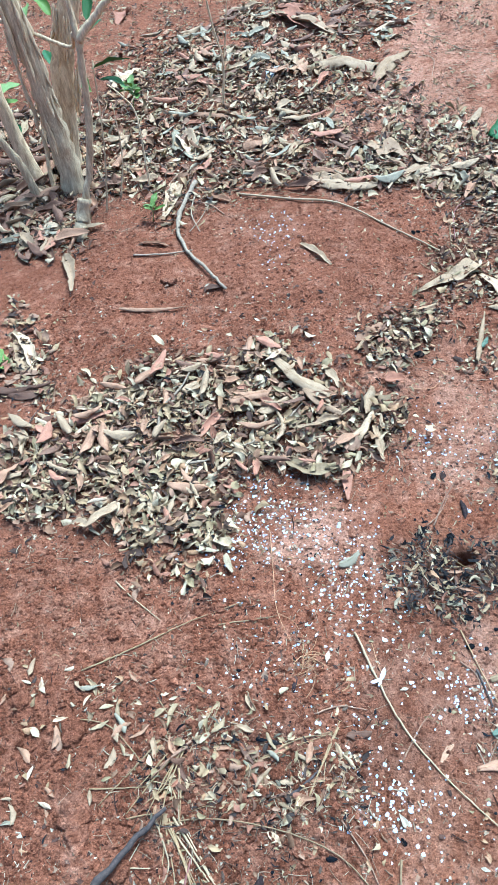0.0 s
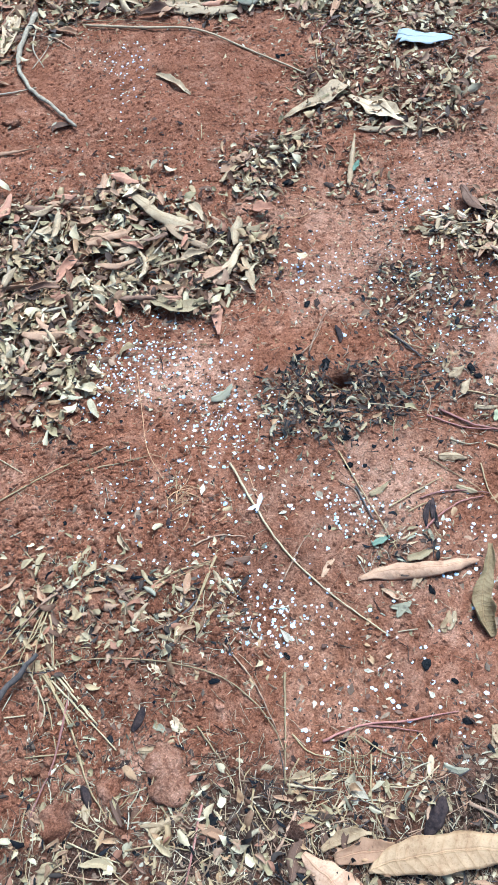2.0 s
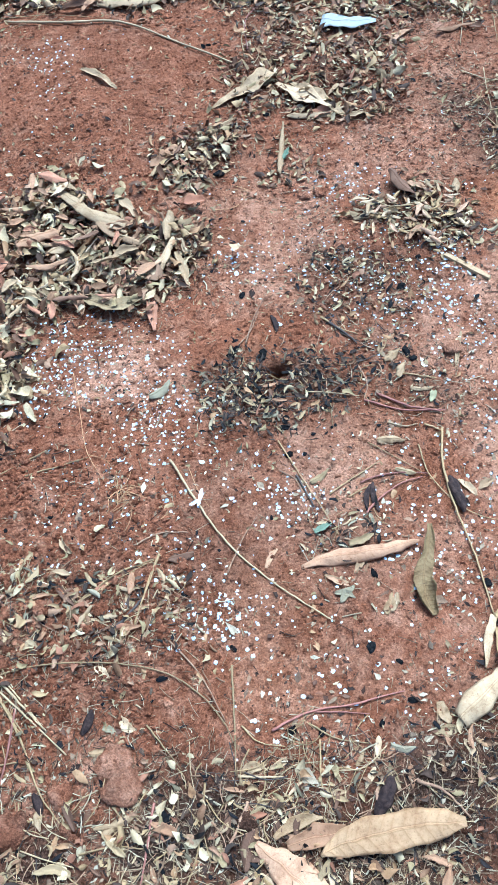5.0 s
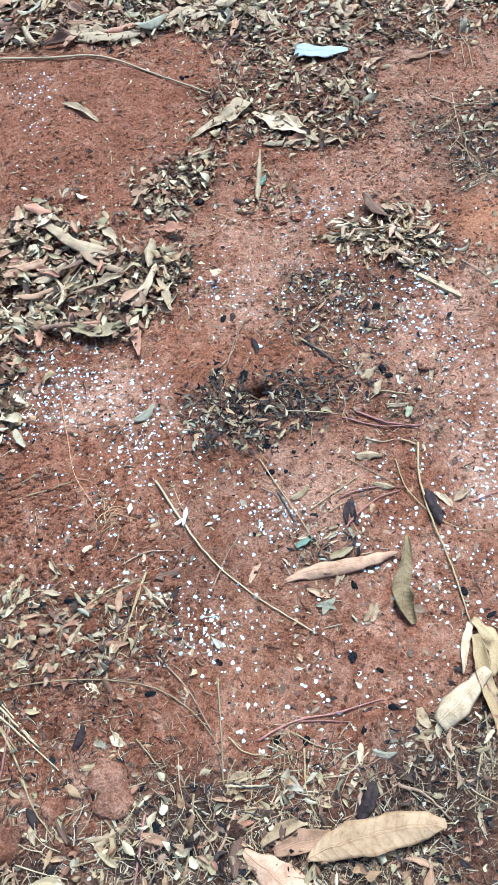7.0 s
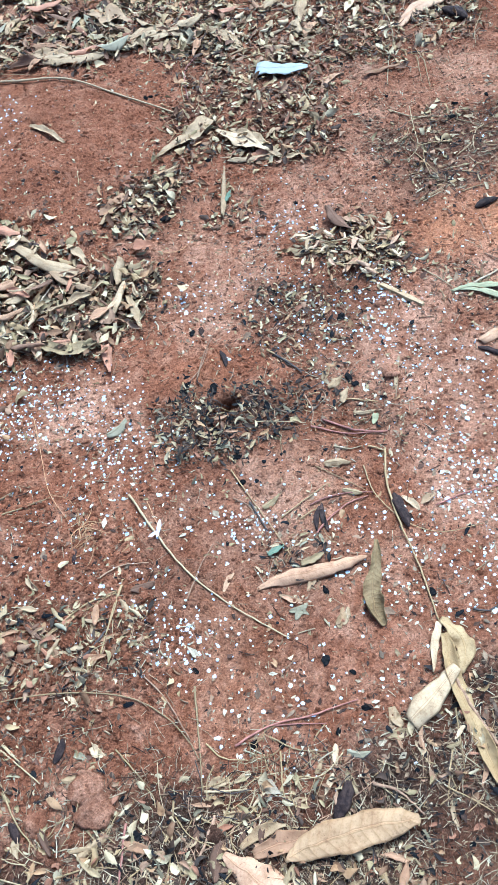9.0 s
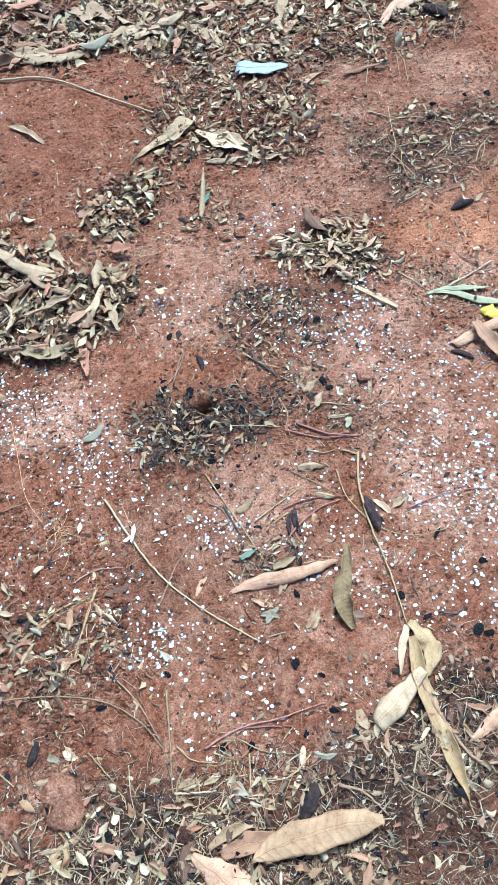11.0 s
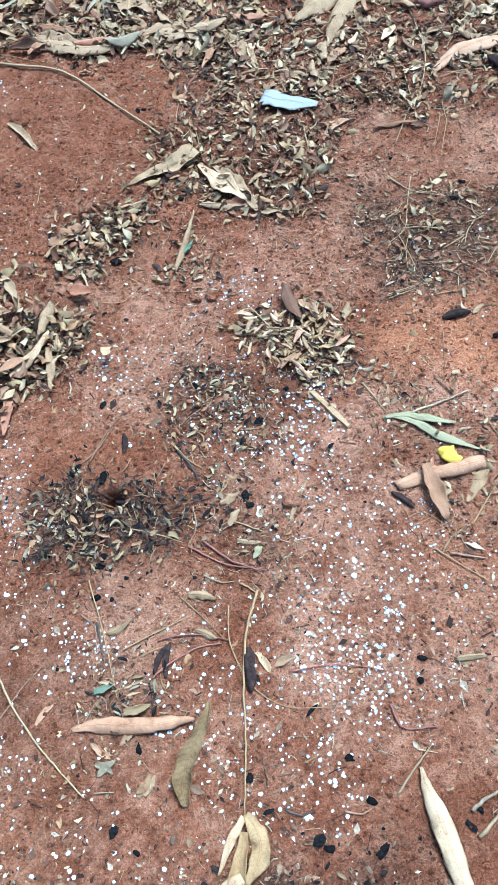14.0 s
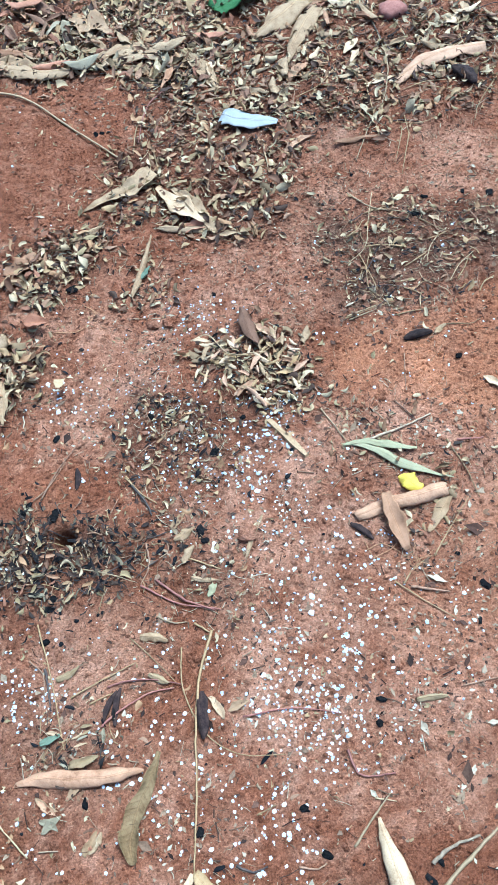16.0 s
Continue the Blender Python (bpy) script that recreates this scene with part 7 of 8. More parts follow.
coal(0.375, 2.067, 0.013, 165)
coal(0.306, 1.531, 0.025, 115)
coal(0.572, 0.869, 0.019, 85)
coal(0.220, 0.952, 0.013, 130)
coal(0.288, 0.947, 0.016, 4)
coal(0.292, 0.760, 0.017, 80)
coal(1.135, 1.181, 0.015, 15)
coal(1.074, 0.696, 0.016, 125)
coal(1.049, 0.632, 0.010, 70)
coal(1.312, 1.634, 0.021, 70)
coal(0.765, 1.064, 0.010, 90)
coal(0.639, 1.456, 0.011, 95)
coal(1.067, 1.515, 0.017, 70)
coal(0.902, 0.280, 0.012, 135)
coal(0.884, 0.256, 0.013, 135)
coal(0.544, 0.352, 0.015, 70)
coal(1.039, 0.759, 0.009, 150)
coal(0.596, 0.146, 0.012, 45)
coal(0.740, 0.232, 0.019, 35)
coal(0.647, 0.254, 0.018, 10)
coal(0.661, 0.241, 0.015, 172)
coal(0.687, 0.171, 0.016, 0)
coal(0.710, 0.188, 0.013, 71)
coal(0.734, 0.303, 0.011, 160)
coal(0.599, 0.064, 0.013, 160)
pod(0.276, 0.075, -130, 0.060, 0.022)
pod(-0.220, 0.171, -75, 0.034, 0.013)
pod(-0.137, 0.271, -120, 0.040, 0.014)
pod(0.554, 0.542, -97, 0.054, 0.018)
pod(0.553, 0.523, -86, 0.066, 0.019)
pod(0.874, 0.821, -46, 0.052, 0.013)
pod(1.065, 1.245, 9, 0.063, 0.019)
pod(1.366, 2.108, -66, 0.097, 0.037)
pod(0.400, 0.559, 66, 0.056, 0.010)
pod(0.327, 1.016, -90, 0.051, 0.012)
pod(-0.061, 0.605, 75, 0.029, 0.008)
pod(0.413, 0.556, 82, 0.066, 0.011)
clod(-0.100, 0.200, 0.052, 125)
clod(-0.093, 0.166, 0.053, 162)
clod(0.079, 0.082, 0.026, 126)
clod(-0.196, 0.471, 0.028, 16)
clod(-0.096, 0.446, 0.026, 60)
clod(-0.007, 0.885, 0.020, 20)
clod(0.077, 0.963, 0.019, 115)
clod(-0.183, 0.176, 0.033, 150)
clod(-0.259, 0.144, 0.049, 60)
clod(0.492, 1.405, 0.025, 150)
clod(0.664, 0.850, 0.036, 155)
clod(0.530, 1.405, 0.029, 30)
clod(0.553, 0.629, 0.016, 5)
clod(0.704, 1.035, 0.018, 10)
clod(-0.481, 0.533, 0.047, 130)
clod(-0.454, 0.393, 0.059, 45)
clod(-0.282, 0.534, 0.029, 135)
clod(-0.443, 0.357, 0.039, 20)
clod(-0.595, 0.599, 0.029, 55)
clod(-0.100, 0.447, 0.022, 160)
clod(-0.211, 0.781, 0.021, 30)
clod(-0.394, 0.819, 0.022, 0)
clod(-0.426, 0.734, 0.028, 130)
clod(-0.362, 0.303, 0.038, 5)
clod(0.039, 2.047, 0.053, 100)
clod(-0.401, 1.914, 0.045, 0)

# short straws and twigs among the litter
strew_sticks([(-0.309, 0.183), (-0.057, 0.169), (0.166, 0.177), (0.307, 0.184), (0.404, 0.055), (0.358, -0.076), (-0.309, 0.038)], 190, STRAWS, 0.02, 0.055, 0.0009, 31)
strew_sticks([(-0.014, 0.156), (0.256, 0.165), (0.528, 0.148), (0.681, 0.167), (0.790, 0.150), (0.765, -0.051), (-0.012, 0.064)], 190, STRAWS, 0.02, 0.055, 0.0009, 32)
strew_sticks([(0.162, 0.830), (0.224, 0.925), (0.341, 0.970), (0.441, 0.937), (0.521, 0.842), (0.477, 0.768), (0.291, 0.742)], 60, DARKS, 0.018, 0.04, 0.0010, 33)
strew_sticks([(-0.811, 1.332), (-0.453, 1.528), (-0.093, 1.559), (0.137, 1.395), (0.196, 1.279), (0.060, 1.141), (-0.183, 1.136), (-0.271, 1.007), (-0.413, 0.984), (-0.744, 1.039)], 60, BROWNS, 0.04, 0.10, 0.0013, 34)
strew_sticks([(-1.132, 2.747), (-0.782, 3.143), (-0.675, 3.503), (-0.139, 3.672), (0.231, 3.449), (0.182, 2.790), (0.394, 2.473), (0.713, 2.509), (0.624, 2.088), (0.381, 2.378), (-0.200, 2.469), (-0.338, 2.218), (-0.551, 2.516), (-0.696, 2.215), (-1.015, 2.233)], 140, BROWNS, 0.06, 0.20, 0.0022, 35)
strew_sticks([(0.051, 2.587), (0.366, 2.741), (1.592, 2.597), (1.437, 2.016), (1.134, 1.866), (0.951, 2.005), (0.743, 2.042), (0.564, 2.195), (0.370, 2.395), (0.066, 2.420)], 120, BROWNS, 0.05, 0.14, 0.0015, 36)
strew_sticks([(0.961, 1.592), (1.094, 1.658), (1.317, 1.567), (1.267, 1.368), (1.107, 1.335), (0.938, 1.358)], 50, STRAWS, 0.03, 0.08, 0.0013, 37)
strew_sticks([(-0.310, 0.590), (-0.201, 0.545), (-0.021, 0.478), (0.060, 0.474), (0.053, 0.423), (-0.079, 0.370), (-0.216, 0.382), (-0.308, 0.332)], 90, STRAWS, 0.02, 0.05, 0.0008, 38)
strew_sticks([(0.338, 1.788), (0.369, 1.970), (0.567, 2.000), (0.606, 2.175), (0.940, 2.055), (0.854, 1.732), (0.736, 1.580), (0.501, 1.696)], 25, STRAWS, 0.03, 0.06, 0.0009, 39)
strew([(0.111, 0.804), (0.160, 0.891), (0.233, 0.907), (0.332, 0.826), (0.391, 0.785), (0.336, 0.747), (0.267, 0.737), (0.152, 0.772)], 26, ("olive","grey","tan","pale","olive"), 0.016, 0.028, 0.014, 40)
strew([(-0.309, 0.168), (-0.060, 0.146), (0.161, 0.153), (0.303, 0.168), (0.385, 0.000), (0.362, -0.064), (-0.309, 0.052)], 40, ("brown","tan","olive","pale","rust","dark"), 0.02, 0.04, 0.005, 41)
strew([(-0.013, 0.148), (0.253, 0.140), (0.526, 0.140), (0.679, 0.159), (0.785, 0.134), (0.759, -0.043), (-0.012, 0.071)], 30, ("brown","tan","olive","pale","rust","dark"), 0.02, 0.045, 0.005, 42)
strew([(-0.660, 0.679), (-0.523, 0.708), (-0.304, 0.612), (-0.025, 0.557), (0.031, 0.484), (-0.111, 0.383), (-0.259, 0.424), (-0.586, 0.361)], 45, ("brown","tan","olive","pale","grey","pink"), 0.02, 0.045, 0.006, 43, True)
strew([(-1.132, 2.747), (-0.966, 2.592), (-0.676, 2.212), (-0.859, 2.049), (-1.015, 2.233)], 60, ("brown","pink","dark","grey","tan","pale","rust"), 0.05, 0.11, 0.01, 44, True)
strew([(-0.811, 1.332), (-0.453, 1.528), (-0.093, 1.559), (0.137, 1.395), (0.196, 1.279), (0.060, 1.141), (-0.183, 1.136), (-0.271, 1.007), (-0.413, 0.984), (-0.744, 1.039)], 110, ("brown","pink","tan","pale","rust","tan"), 0.028, 0.06, 0.04, 45, True)
stick([(-0.268, 0.487), (-0.300, 0.434), (-0.324, 0.380)], 0.0015, STRAW, "dry straw of a spread tuft", "straw", lift=0.006)
stick([(-0.263, 0.492), (-0.289, 0.425), (-0.299, 0.361)], 0.0015, STRAW, "dry straw of a spread tuft", "straw", lift=0.006)
stick([(-0.273, 0.458), (-0.269, 0.387), (-0.262, 0.334)], 0.0015, PALE_STRAW, "dry straw of a spread tuft", "straw")
stick([(-0.294, 0.483), (-0.327, 0.445), (-0.350, 0.422)], 0.0014, STRAW, "dry straw of a spread tuft", "straw", lift=0.008)
stick([(-0.277, 0.387), (-0.234, 0.325), (-0.200, 0.271)], 0.0016, PALE_STRAW, "dry straw of a spread tuft", "straw")
stick([(-0.286, 0.379), (-0.258, 0.317), (-0.237, 0.272)], 0.0015, STRAW, "dry straw of a spread tuft", "straw")
stick([(-0.311, 0.384), (-0.291, 0.335), (-0.297, 0.273)], 0.0013, STRAW, "dry straw of a spread tuft", "straw")
stick([(-0.253, 0.504), (-0.283, 0.478), (-0.307, 0.462)], 0.0024, TWIG, "brown frayed straw head", "twig", lift=0.006)
stick([(-0.258, 0.492), (-0.288, 0.471), (-0.321, 0.440)], 0.0020, TWIG, "brown frayed straw head", "twig", lift=0.01)
stick([(-0.135, 0.470), (-0.069, 0.491), (0.004, 0.514)], 0.0012, STRAW, "dry straw of a spread tuft", "straw")
stick([(-0.347, 0.303), (-0.290, 0.301)], 0.0013, PALE_STRAW, "dry straw of a spread tuft", "straw")
strew([(0.564, 1.283), (0.618, 1.336), (0.695, 1.333), (0.802, 1.276), (0.824, 1.210), (0.816, 1.146), (0.761, 1.128), (0.700, 1.118), (0.622, 1.193)], 70, ("pale","buff","tan","ochre","pale"), 0.02, 0.04, 0.03, 46, True)
strew_sticks([(0.249, 0.500), (0.291, 0.556), (0.410, 0.536), (0.405, 0.467), (0.262, 0.437)], 26, BROWNS, 0.015, 0.04, 0.0007, 47)
strew_sticks([(0.415, 1.132), (0.496, 1.201), (0.614, 1.159), (0.623, 1.064), (0.471, 1.052)], 26, BROWNS, 0.015, 0.04, 0.0008, 48)
strew([(0.249, 0.500), (0.291, 0.556), (0.410, 0.536), (0.405, 0.467), (0.262, 0.437)], 12, ("pale","olive","tan","grey"), 0.016, 0.03, 0.006, 49)

# small leaves beside the ribbed leaf and on the crumbly soil
leaf(0.240, -0.000, 29, 0.027, 0.013, "tan", 40, 0.05)
leaf(0.259, -0.004, -108, 0.024, 0.010, "tan", 50, 0.05)
leaf(0.242, -0.017, -72, 0.021, 0.011, "buff", 60, 0.05)
leaf(0.210, -0.013, -35, 0.027, 0.013, "brown", 30, 0.05)
leaf(0.284, -0.029, 15, 0.024, 0.011, "rust", 40, 0.05)
leaf(0.301, -0.037, -78, 0.023, 0.014, "buff", 50, 0.05)
leaf(0.322, -0.035, 44, 0.029, 0.010, "olive", 80, 0.05)
leaf(0.258, -0.035, 4, 0.028, 0.017, "tan", 80, 0.05)
leaf(0.086, 0.008, -48, 0.031, 0.014, "buff", 50, 0.05)
leaf(-0.190, 0.506, -51, 0.028, 0.012, "fade", 40, 0.05)
leaf(-0.134, 0.460, -25, 0.054, 0.014, "grey", 60, 0.05)
leaf(-0.182, 0.398, 4, 0.026, 0.015, "tan", 170, 0.05)
leaf(-0.128, 0.370, -4, 0.050, 0.014, "rust", 70, 0.05)
leaf(-0.047, 0.453, -76, 0.031, 0.012, "tan", 50, 0.05)
leaf(0.011, 0.482, -71, 0.031, 0.014, "tan", 50, 0.05)
leaf(0.041, 0.467, -60, 0.023, 0.012, "pale", 40, 0.05)
leaf(0.011, 0.448, -50, 0.033, 0.021, "pale", 90, 0.05)
leaf(-0.103, 0.249, -41, 0.028, 0.013, "grey", 60, 0.05)
leaf(-0.076, 0.254, -52, 0.035, 0.019, "pale", 90, 0.05)
leaf(-0.106, 0.341, -46, 0.034, 0.016, "pale", 30, 0.05)
leaf(1.171, 1.573, -43, 0.039, 0.016, "pale", 40, 0.05)
leaf(0.302, 0.409, -34, 0.040, 0.013, "blush", 40, 0.05)
leaf(0.361, 0.475, 16, 0.041, 0.013, "grey", 60, 0.05)
stick([(0.926, 1.325), (0.965, 1.336), (1.000, 1.345)], 0.0015, PALE_STRAW, "short pale straw on red soil", "straw")
stick([(0.929, 1.315), (0.970, 1.326), (0.993, 1.334)], 0.0015, PALE_STRAW, "short pale straw on red soil", "straw")
stick([(1.089, 0.990), (1.119, 0.988), (1.143, 0.990)], 0.0024, RED_TWIG, "short reddish twig on red soil", "twig")
stick([(0.876, 0.802), (0.887, 0.773), (0.916, 0.764)], 0.0009, ROOT, "fine orange rootlet by curled leaves", "rootlet")
stick([(0.878, 0.785), (0.911, 0.792), (0.947, 0.765)], 0.0009, ROOT, "fine orange rootlet by curled leaves", "rootlet")
stick([(0.886, 0.768), (0.919, 0.780), (0.937, 0.794)], 0.0008, ROOT, "fine orange rootlet by curled leaves", "rootlet")
stick([(0.382, 2.737), (0.387, 2.602), (0.446, 2.503), (0.501, 2.426)], 0.0015, STRAW, "thin straw in leaf litter", "straw")
stick([(1.135, 1.582), (1.165, 1.548), (1.199, 1.525)], 0.0015, STRAW, "thin pale stem on red soil", "straw")
stick([(0.091, 0.691), (0.100, 0.639), (0.114, 0.599)], 0.0008, ROOT, "fine orange rootlet on red soil", "rootlet")
stick([(-0.068, 0.604), (-0.032, 0.614), (-0.003, 0.645)], 0.0008, ROOT, "fine orange rootlet on red soil", "rootlet")
stick([(-0.051, 0.571), (-0.028, 0.602), (-0.020, 0.636)], 0.0008, ROOT, "fine orange rootlet on red soil", "rootlet")


def rootlets(x, y, count, reach, mat, words, lift=0.002):
    """A tuft of fine curling rootlets or straws round one spot."""
    rng = random.Random(int(abs(x) * 3000) + int(abs(y) * 5000))
    for _ in range(count):
        a, r, b = rng.uniform(0, 6.28), reach * rng.uniform(0.4, 1.0), rng.uniform(-0.9, 0.9)
        ox, oy = x + rng.uniform(-0.3, 0.3) * reach, y + rng.uniform(-0.3, 0.3) * reach
        stick([(ox, oy), (ox + 0.5 * r * math.cos(a), oy + 0.5 * r * math.sin(a), 0.006), (ox + r * math.cos(a + b), oy + r * math.sin(a + b))], rng.uniform(0.0006, 0.0010), mat, words, "rootlet", lift, 0.5, 5)


rootlets(-0.037, 0.655, 14, 0.05, ROOT, "fine orange rootlet of a dry tuft")
rootlets(0.96, 0.748, 10, 0.05, ROOT, "fine tan rootlet on sunlit soil")
rootlets(-0.285, 1.239, 16, 0.06, ROOT, "fine orange rootlet on the leaf pile", 0.016)
rootlets(0.176, 0.181, 12, 0.05, STRAW, "thin dry straw of a spread tuft")
rootlets(-0.08, 2.432, 12, 0.14, STRAW, "thin dry straw of a fallen grass tuft")
build_heap()
build_straw()

# ---- single things of their own ----
def splinter():
    """A flat split piece of pale wood."""
    rng = random.Random(8)
    a, b = Vector((0.729, 1.086)), Vector((0.794, 0.992))
    length = (b - a).length
    verts, faces = [], []
    for i in range(9):
        u = i / 8
        w = 0.0080 * (0.85 + 0.2 * rng.uniform(-1, 1)) * (0.6 if i == 8 else 1)
        for sy, sz in ((-1, 0), (1, 0), (0.8, 0.0055), (-0.8, 0.0055)):
            verts.append((length * (u - 0.5) + rng.uniform(-0.003, 0.003) * (i in (0, 8)), sy * w, sz + 0.002 * math.sin(2 * u)))
        if i:
            o = 4 * (i - 1)
            faces += [(o + j, o + (j + 1) % 4, o + 4 + (j + 1) % 4, o + 4 + j) for j in range(4)]
    faces += [(3, 2, 1, 0), (32, 33, 34, 35)]
    ob = new("wood_splinter", mesh_of("wood_splinter", verts, faces, WOOD, smooth=False))
    middle, way = (a + b) / 2, b - a
    ob.matrix_basis = rest_on_ground(verts, middle.x, middle.y, math.degrees(math.atan2(way.y, way.x)))
    tagged(ob, "flat pale split wood piece on red soil", "wood splinter")


splinter()


def tuft(x, y):
    """A white downy tuft caught on the straw."""
    thing = tagged(new("feather_tuft"), "small white downy tuft caught on a straw", "feather")
    thing.location = (x, y, ground_z(x, y) + 0.008)
    for turn, tilt, size in ((60, -25, 0.022), (200, 5, 0.02), (245, -8, 0.015)):
        v, f, uv, _ = leaf_sheet(random.Random(turn), size, size * 0.42, 90, 0.15, 0, 10, 6)
        ob = part("barb", mesh_of("barb", v, f, FLUFF, uv), thing)
        ob.matrix_basis = pose(0, 0, 0, 0, tilt, turn) @ Matrix.Translation((size / 2, 0, 0))


tuft(0.100, 0.612)
stone = coal(0, 0, 0.085, 20, 0.6, 1.2, BRICK, "red_stone", "rounded brick-red stone on leaf litter", "stone", "stones", 0.1)
stone.matrix_basis = pose(1.243, 2.47, ground_z(1.243, 2.47) - 0.008, 0, 0, 20)

# ---- loose stuff: litter, debris, chips, pellets, crumbs ----
def spread(rng, outline, density, fray=0.05):
    p = np.array(outline)
    low, high = p.min(0) - fray, p.max(0) + fray
    n = int(density * np.prod(high - low))
    q = low + rng.uniform(0, 1, (n, 2)) * (high - low)
    keep = frayed(q[:, 0], q[:, 1], outline, fray)
    clumps = 0.62 + 0.55 * lattice(q[:, 0] * 13, q[:, 1] * 13, 21)
    away = np.hypot(q[:, 0] - HOLE[0], q[:, 1] - HOLE[1] + 0.004) > 0.021
    q = q[keep & away & (rng.uniform(0, 1, n) < clumps * 1.25)]
    q = q + rng.normal(0, 1, q.shape) * fray * np.where(rng.uniform(0, 1, (len(q), 1)) < 0.3, 0.9, 0.15)
    return q[np.hypot(q[:, 0] - HOLE[0], q[:, 1] - HOLE[1] + 0.004) > 0.021]


def big_mesh(name, verts, faces, mat, smooth=True):
    """A mesh from arrays of vertices and equal-sided faces."""
    me = bpy.data.meshes.new(name)
    sides = faces.shape[1]
    me.vertices.add(len(verts))
    me.vertices.foreach_set("co", verts.astype(np.float32).ravel())
    me.loops.add(faces.size)
    me.loops.foreach_set("vertex_index", faces.astype(np.int32).ravel())
    me.polygons.add(len(faces))
    me.polygons.foreach_set("loop_start", np.arange(0, faces.size, sides, dtype=np.int32))
    me.polygons.foreach_set("use_smooth", np.full(len(faces), smooth, bool))
    me.update(calc_edges=True)
    me.materials.append(mat)
    return me


def turned(rng, n, tilt):
    """n random turns: free about the vertical, up to tilt radians off the level."""
    yaw, a, b = rng.uniform(0, 2 * math.pi, n), rng.normal(0, tilt, n), rng.normal(0, tilt, n)
    cy, sy, ca, sa, cb, sb = np.cos(yaw), np.sin(yaw), np.cos(a), np.sin(a), np.cos(b), np.sin(b)
    rx = np.zeros((n, 3, 3)); ry = np.zeros((n, 3, 3)); rz = np.zeros((n, 3, 3))
    rx[:, 0, 0], rx[:, 1, 1], rx[:, 1, 2], rx[:, 2, 1], rx[:, 2, 2] = 1, ca, -sa, sa, ca
    ry[:, 1, 1], ry[:, 0, 0], ry[:, 0, 2], ry[:, 2, 0], ry[:, 2, 2] = 1, cb, sb, -sb, cb
    rz[:, 2, 2], rz[:, 0, 0], rz[:, 0, 1], rz[:, 1, 0], rz[:, 1, 1] = 1, cy, -sy, sy, cy
    return rz @ ry @ rx


def small_leaves(rng, n, nu=5, nv=4, mean=0.026, slim=0.30, broad=0.58):
    """Blades of n small curled or broken leaves: an array n x points x 3, and the faces of one."""
    u, v = np.meshgrid(np.linspace(0, 1, nu + 1), np.linspace(-1, 1, nv + 1), indexing="ij")
    u, v = u.ravel()[None], v.ravel()[None]
    length = mean * np.clip(np.exp(rng.normal(0, 0.36, (n, 1))), 0.45, 1.7)
    width = length * rng.uniform(slim, broad, (n, 1))
    half = np.where(rng.uniform(0, 1, (n, 1)) < 0.2, rng.uniform(1.1, 2.0, (n, 1)), rng.uniform(0.12, 0.8, (n, 1)))
    bend = rng.normal(0, 0.2, (n, 1))
    skew = rng.normal(0, 0.16, (n, 1))
    start, end = np.where(rng.uniform(0, 1, (n, 1)) < 0.3, rng.uniform(0.1, 0.35, (n, 1)), 0.03), np.where(rng.uniform(0, 1, (n, 1)) < 0.3, rng.uniform(0.65, 0.9, (n, 1)), 0.98)
    w = width / 2 * np.maximum(0.04, np.sin(np.pi * (start + (end - start) * u) ** 0.9)) ** 0.78 * (1 + 0.07 * np.sin(17 * u + 40 * bend) * np.sign(v + 0.3))
    x = length * (u - 0.5) + 0.08 * length * v * np.sin(30 * skew)
    y = w * np.sin(v * half) / half + skew * length * np.sin(np.pi * u)
    z = w * (1 - np.cos(v * half)) / half + bend * length * ((u - 0.5) ** 2 * 2) + 0.16 * width * np.sin(6 * u + 20 * bend) * v + 0.22 * w * np.abs(v)
    z = z * np.where(rng.uniform(0, 1, (n, 1)) < 0.5, 1.0, -1.0)
    faces = np.array([(i * (nv + 1) + j, (i + 1) * (nv + 1) + j, (i + 1) * (nv + 1) + j + 1, i * (nv + 1) + j + 1) for i in range(nu) for j in range(nv)])
    return np.stack([x, y, z], -1), faces


def lay(rng, bodies, faces, where, tilt, lift, sink=0.001):
    """Turn each body and set it on the ground at its place, lift above it."""
    n = len(where)
    bodies = np.einsum("nij,npj->npi", turned(rng, n, tilt), bodies)
    bodies[:, :, 2] += (relief(where[:, 0], where[:, 1]) + lift - np.quantile(bodies[:, :, 2], 0.12, axis=1) - sink)[:, None]
    bodies[:, :, :2] += where[:, None, :]
    verts = bodies.reshape(-1, 3)
    return verts, (faces[None] + (np.arange(n) * bodies.shape[1])[:, None, None]).reshape(-1, faces.shape[1])


rng = np.random.RandomState(5)
light_at, light_up, dark_at, dark_up, light_size, thin_at = [], [], [], [], [], []
for outline, density, pile, dark, size in LITTER_ZONES:
    q = spread(rng, outline, density)
    if density < 600:
        thin_at.append(q)
        continue
    up = pile * rng.uniform(0, 1, len(q)) ** 1.6
    pick = rng.uniform(0, 1, len(q)) < dark
    light_size.append(np.full(len(q[~pick]), size)), light_at.append(q[~pick]), light_up.append(up[~pick]), dark_at.append(q[pick]), dark_up.append(up[pick])
light_at, light_up, dark_at, dark_up, light_size = (np.concatenate(s) for s in (light_at, light_up, dark_at, dark_up, light_size))
thin_at = np.concatenate(thin_at)
bodies, faces = small_leaves(rng, len(thin_at), 5, 2, mean=0.0105)
me = big_mesh("leaf_scraps", *lay(rng, bodies, faces, thin_at, 0.3, 0.0 * thin_at[:, 0]), LITTER)
tagged(new("leaf_scraps", me), "thinly scattered scraps of dry leaves on soil", "leaf scraps", kind="stuff")
